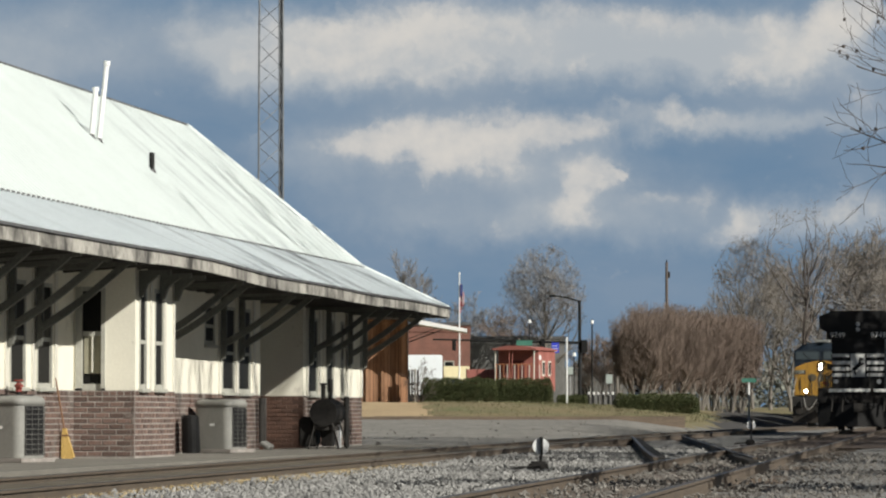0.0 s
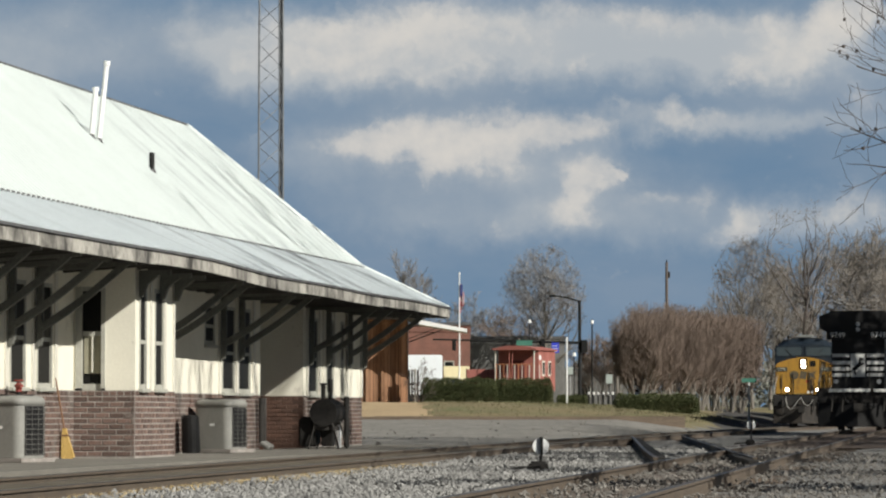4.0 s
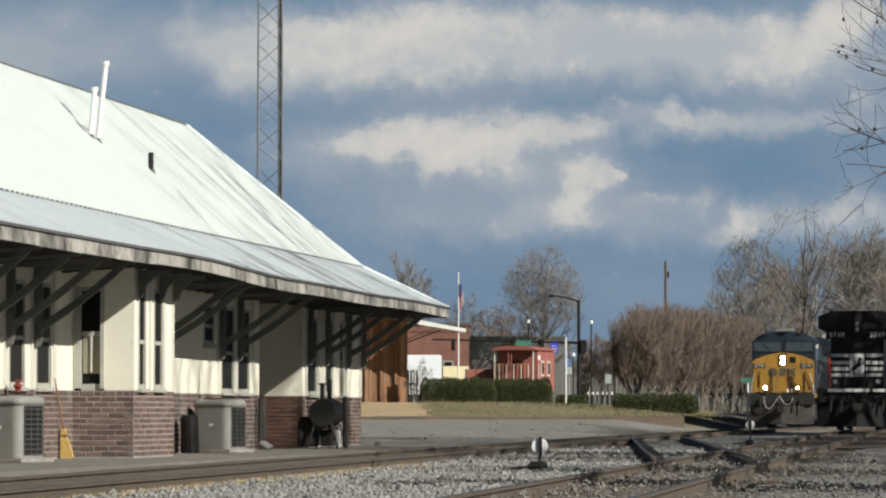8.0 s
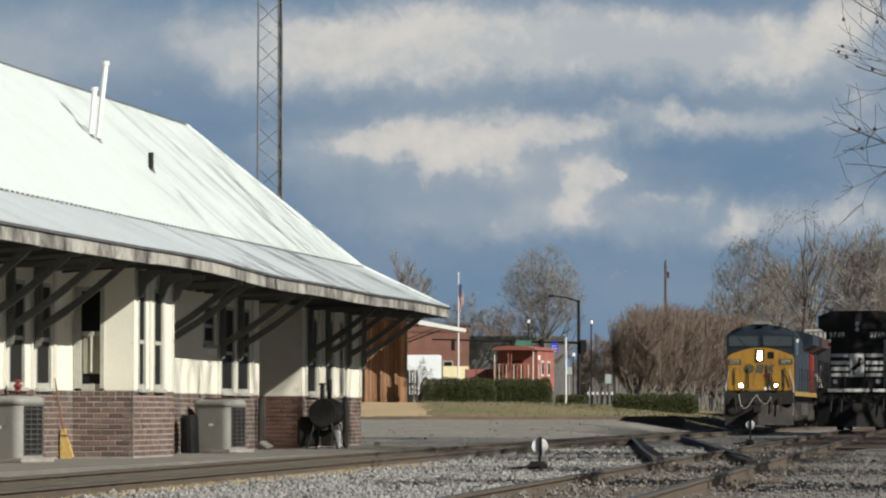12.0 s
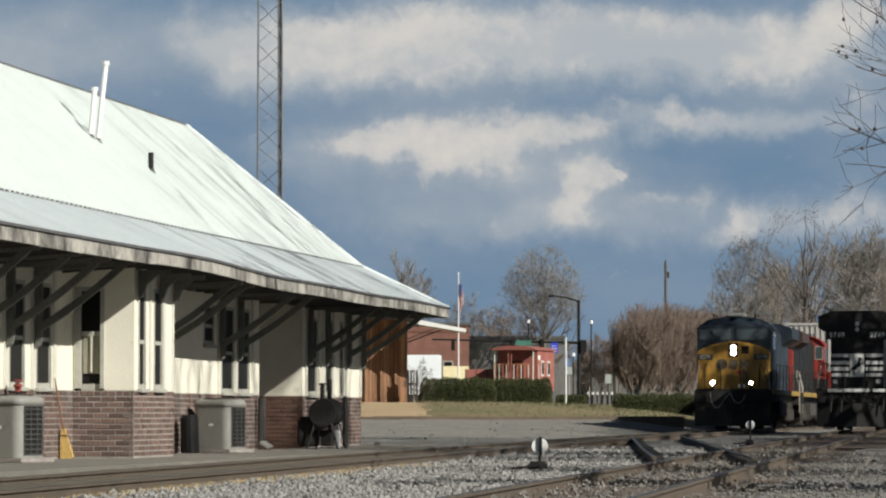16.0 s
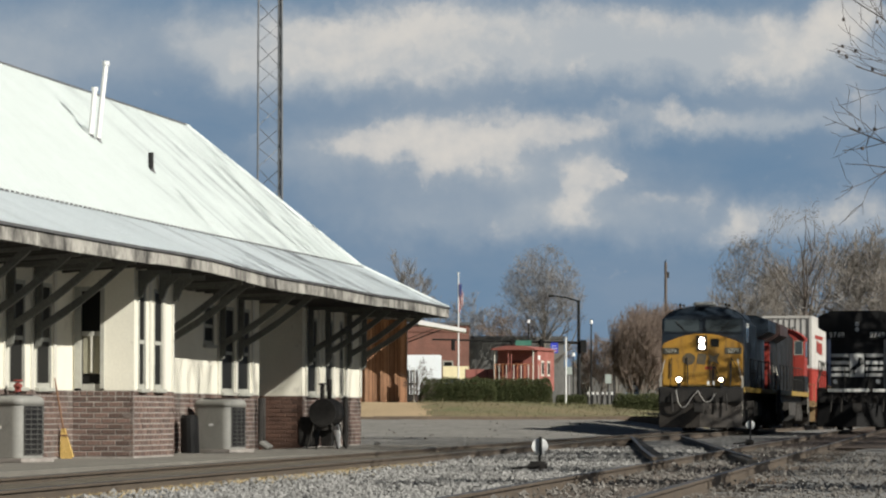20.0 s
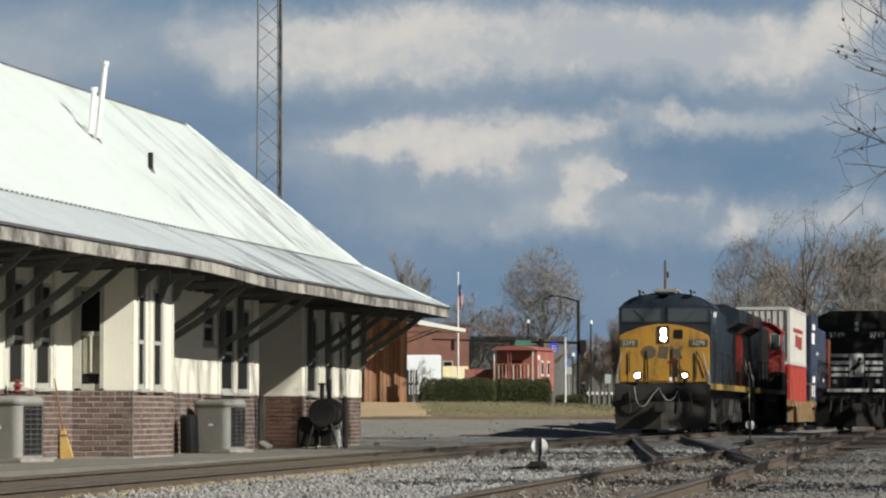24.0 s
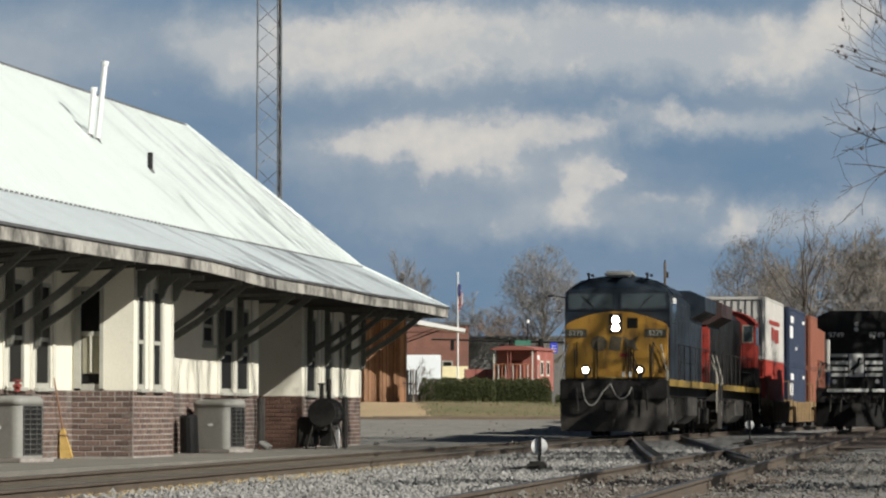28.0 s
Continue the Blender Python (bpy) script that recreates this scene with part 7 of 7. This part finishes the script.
bed_strip("main_track_bed", main_x, -0.70, 0.70, 28, 200, -0.055, "bed", "brown dirt packed between the main rails")
bed_strip("main_track_edge", main_x, -1.75, -0.80, 28, 93, -0.05, "platform", "worn concrete and dirt beside the far rail")
bed_strip("siding_bed", siding_x, -0.70, 0.70, 28, 92, -0.115, "bed_rust", "rusty dirt between the siding rails")
bed_strip("siding_far_bed", siding_x, -2.6, 6.0, 92, 300, -0.12, "bed_shaded", "rusty dirt round the far siding, darkened as if in shade")
bed_strip("siding_edge", siding_x, 0.80, 6.0, 28, 92, -0.135, "ballast", "dusty grey ballast beside the siding")
bed_strip("lead_bed", lead_x, -0.70, 0.70, 62, 120, -0.125, "ballast", "rusty dirt between the connecting rails")


def scatter_stones(name, count, spots, size, material, label, seed):
    """Loose broken stones as one mesh."""
    rng = np.random.RandomState(seed)
    base = np.array([(1, 0, 0), (-1, 0, 0), (0, 1, 0), (0, -1, 0), (0, 0, 1), (0, 0, -1)], float)
    tri = np.array([(0, 2, 4), (2, 1, 4), (1, 3, 4), (3, 0, 4), (2, 0, 5), (1, 2, 5), (3, 1, 5), (0, 3, 5)])
    C = spots(rng, count)
    s = size * np.exp(rng.normal(0, 0.35, count))
    V = base[None] * s[:, None, None] * rng.uniform(0.55, 1.2, (count, 6, 1)) + rng.normal(0, 0.15, (count, 6, 3)) * s[:, None, None]
    th = rng.uniform(0, math.tau, count)
    c, sn = np.cos(th)[:, None], np.sin(th)[:, None]
    V = np.stack([V[:, :, 0] * c - V[:, :, 1] * sn, V[:, :, 0] * sn + V[:, :, 1] * c, V[:, :, 2] * 0.8], axis=2) + C[:, None, :]
    F = (np.arange(count) * 6)[:, None, None] + tri[None]
    me = bpy.data.meshes.new(name)
    me.from_pydata(V.reshape(-1, 3).tolist(), [], F.reshape(-1, 3).tolist())
    tagged(part_of(name, me, material), label, "ballast", kind="stuff")


def between(rng, n, y0, y1, left, right, skew=1.0):
    y = y0 + (y1 - y0) * rng.uniform(0, 1, n) ** skew
    lo = np.array([left(v) for v in y])
    hi = np.array([right(v) for v in y])
    x = lo + (hi - lo) * rng.uniform(0, 1, n)
    z = np.array([ground_z(a, b) for a, b in zip(x, y)]) + rng.uniform(0.0, 0.05, n)
    return np.stack([x, y, z], axis=1)


scatter_stones("ballast_stones", 42000, lambda r, n: between(r, n, 33, 95, lambda y: main_x(y) + 0.85, lambda y: siding_x(y) - 0.85, 1.3), 0.024, "stone", "loose grey ballast stones between the tracks", 1)
scatter_stones("siding_stones", 9000, lambda r, n: between(r, n, 33, 80, lambda y: siding_x(y) + 0.85, lambda y: siding_x(y) + 6.0, 1.3) + np.array([0, 0, 0.025]), 0.016, "stone_dark", "loose dusty stones beside the siding", 2)
scatter_stones("gauge_stones", 2500, lambda r, n: between(r, n, 33, 90, lambda y: siding_x(y) - 0.68, lambda y: siding_x(y) + 0.68, 1.3) + np.array([0, 0, 0.045]), 0.02, "stone_dark", "loose stones between the siding rails", 3)
scatter_stones("lot_stones", 160, lambda r, n: between(r, n, 98, 185, lambda y: main_x(y) - 14, lambda y: main_x(y) - 1.0), 0.04, "stone_dark", "scattered stones on the gravel lot", 4)


def straw(count, seed):
    """Dry grass and leaf litter along the near rail."""
    rng = np.random.RandomState(seed)
    y = rng.uniform(33, 62, count)
    clump = 0.5 + 0.5 * np.sin(y * 0.9) * np.sin(y * 0.37 + 1)
    x = np.array([main_x(v) for v in y]) + 0.85 + rng.exponential(0.16, count) * (0.4 + clump)
    C = np.stack([x, y, np.full(count, -0.15)], axis=1)
    d = rng.normal(0, 1, (count, 3)) * np.array([0.05, 0.08, 0.0]) + np.array([0, 0, 0.05]) * rng.uniform(0.3, 1.4, (count, 1))
    w = rng.normal(0, 0.006, (count, 3))
    V = np.stack([C, C + w, C + d + w * 0.3, C + d], axis=1).reshape(-1, 3)
    me = bpy.data.meshes.new("dry_grass")
    me.from_pydata(V.tolist(), [], np.arange(4 * count).reshape(-1, 4).tolist())
    tagged(part_of("dry_grass", me, "straw_blade"), "straw-coloured dry grass along the rail", "grass", kind="stuff")


M["straw_blade"] = surface("dry_straw", (0.46, 0.36, 0.18), (0.36, 0.27, 0.13), 0.9, 4.0, 30.0, 0.0, island=0.35)
straw(7000, 5)


def bank_grass(count, seed):
    """Tufts of winter grass on the bank beyond the lot."""
    rng = np.random.RandomState(seed)
    y = rng.uniform(188.5, 240, count)
    x = rng.uniform(-1.6, 20, count)
    ok = np.array([main_x(b) - a > 5 and a > -0.6 - (b - 188) * 0.06 + 0.5 * math.sin(b * 1.3) for a, b in zip(x, y)])
    x, y = x[ok], y[ok]
    n = len(x)
    z = np.array([ground_z(a, b) for a, b in zip(x, y)])
    C = np.stack([x, y, z - 0.02], axis=1)
    d = rng.normal(0, 0.04, (n, 3)) + np.array([0, 0, 0.05]) * rng.uniform(0.3, 1.6, (n, 1))
    w = rng.normal(0, 0.03, (n, 3)) * np.array([1, 1, 0])
    V = np.stack([C, C + w, C + d + w * 0.4, C + d], axis=1).reshape(-1, 3)
    me = bpy.data.meshes.new("bank_grass")
    me.from_pydata(V.tolist(), [], np.arange(4 * n).reshape(-1, 4).tolist())
    tagged(part_of("bank_grass", me, "bank_blade"), "tufts of dull winter grass on the bank", "grass", kind="stuff")


M["bank_blade"] = surface("bank_blade", (0.15, 0.128, 0.068), (0.10, 0.105, 0.048), 0.9, 0.3, 8.0, 0.0, island=0.4)
bank_grass(20000, 8)

# dark bars added for the shaded sides of the connecting rails
for off, side, y0, y1 in ((-0.755, 0.10, 63.0, 111.0), (0.755, 0.04, 75.5, 112.0), (0.60, 0.0, 58.0, 67.0)):
    fg = thing("rail_shade_bar", pose(0, 0, 0), "dark bar added as the shaded side of a connecting rail", "rail fitting", group="rail frogs")
    bm = bmesh.new()
    beam(bm, (lead_x(y0) + off + side, y0, -0.075), (lead_x(y1) + off + side, y1, -0.075), 0.15, 0.13)
    part("casting", bm, "black_metal", fg)

def motions():
    """The train rolls toward the camera for the whole clip; its wheels turn as it goes."""
    times = [float(i) for i in range(29)]
    for ob, back, first, last, rest in MOVERS:
        walk(ob, [(t, car_pose(t, back, first, last) @ rest) for t in times])
    fine = [i / 6 for i in range(169)]
    start = nose_s(0.0)
    gone = [start - nose_s(t) for t in fine]
    for ob, p, r in ROLLING:
        walk(ob, [(t, pose(p.x, p.y, p.z, math.degrees(d / r))) for t, d in zip(fine, gone)])


motions()
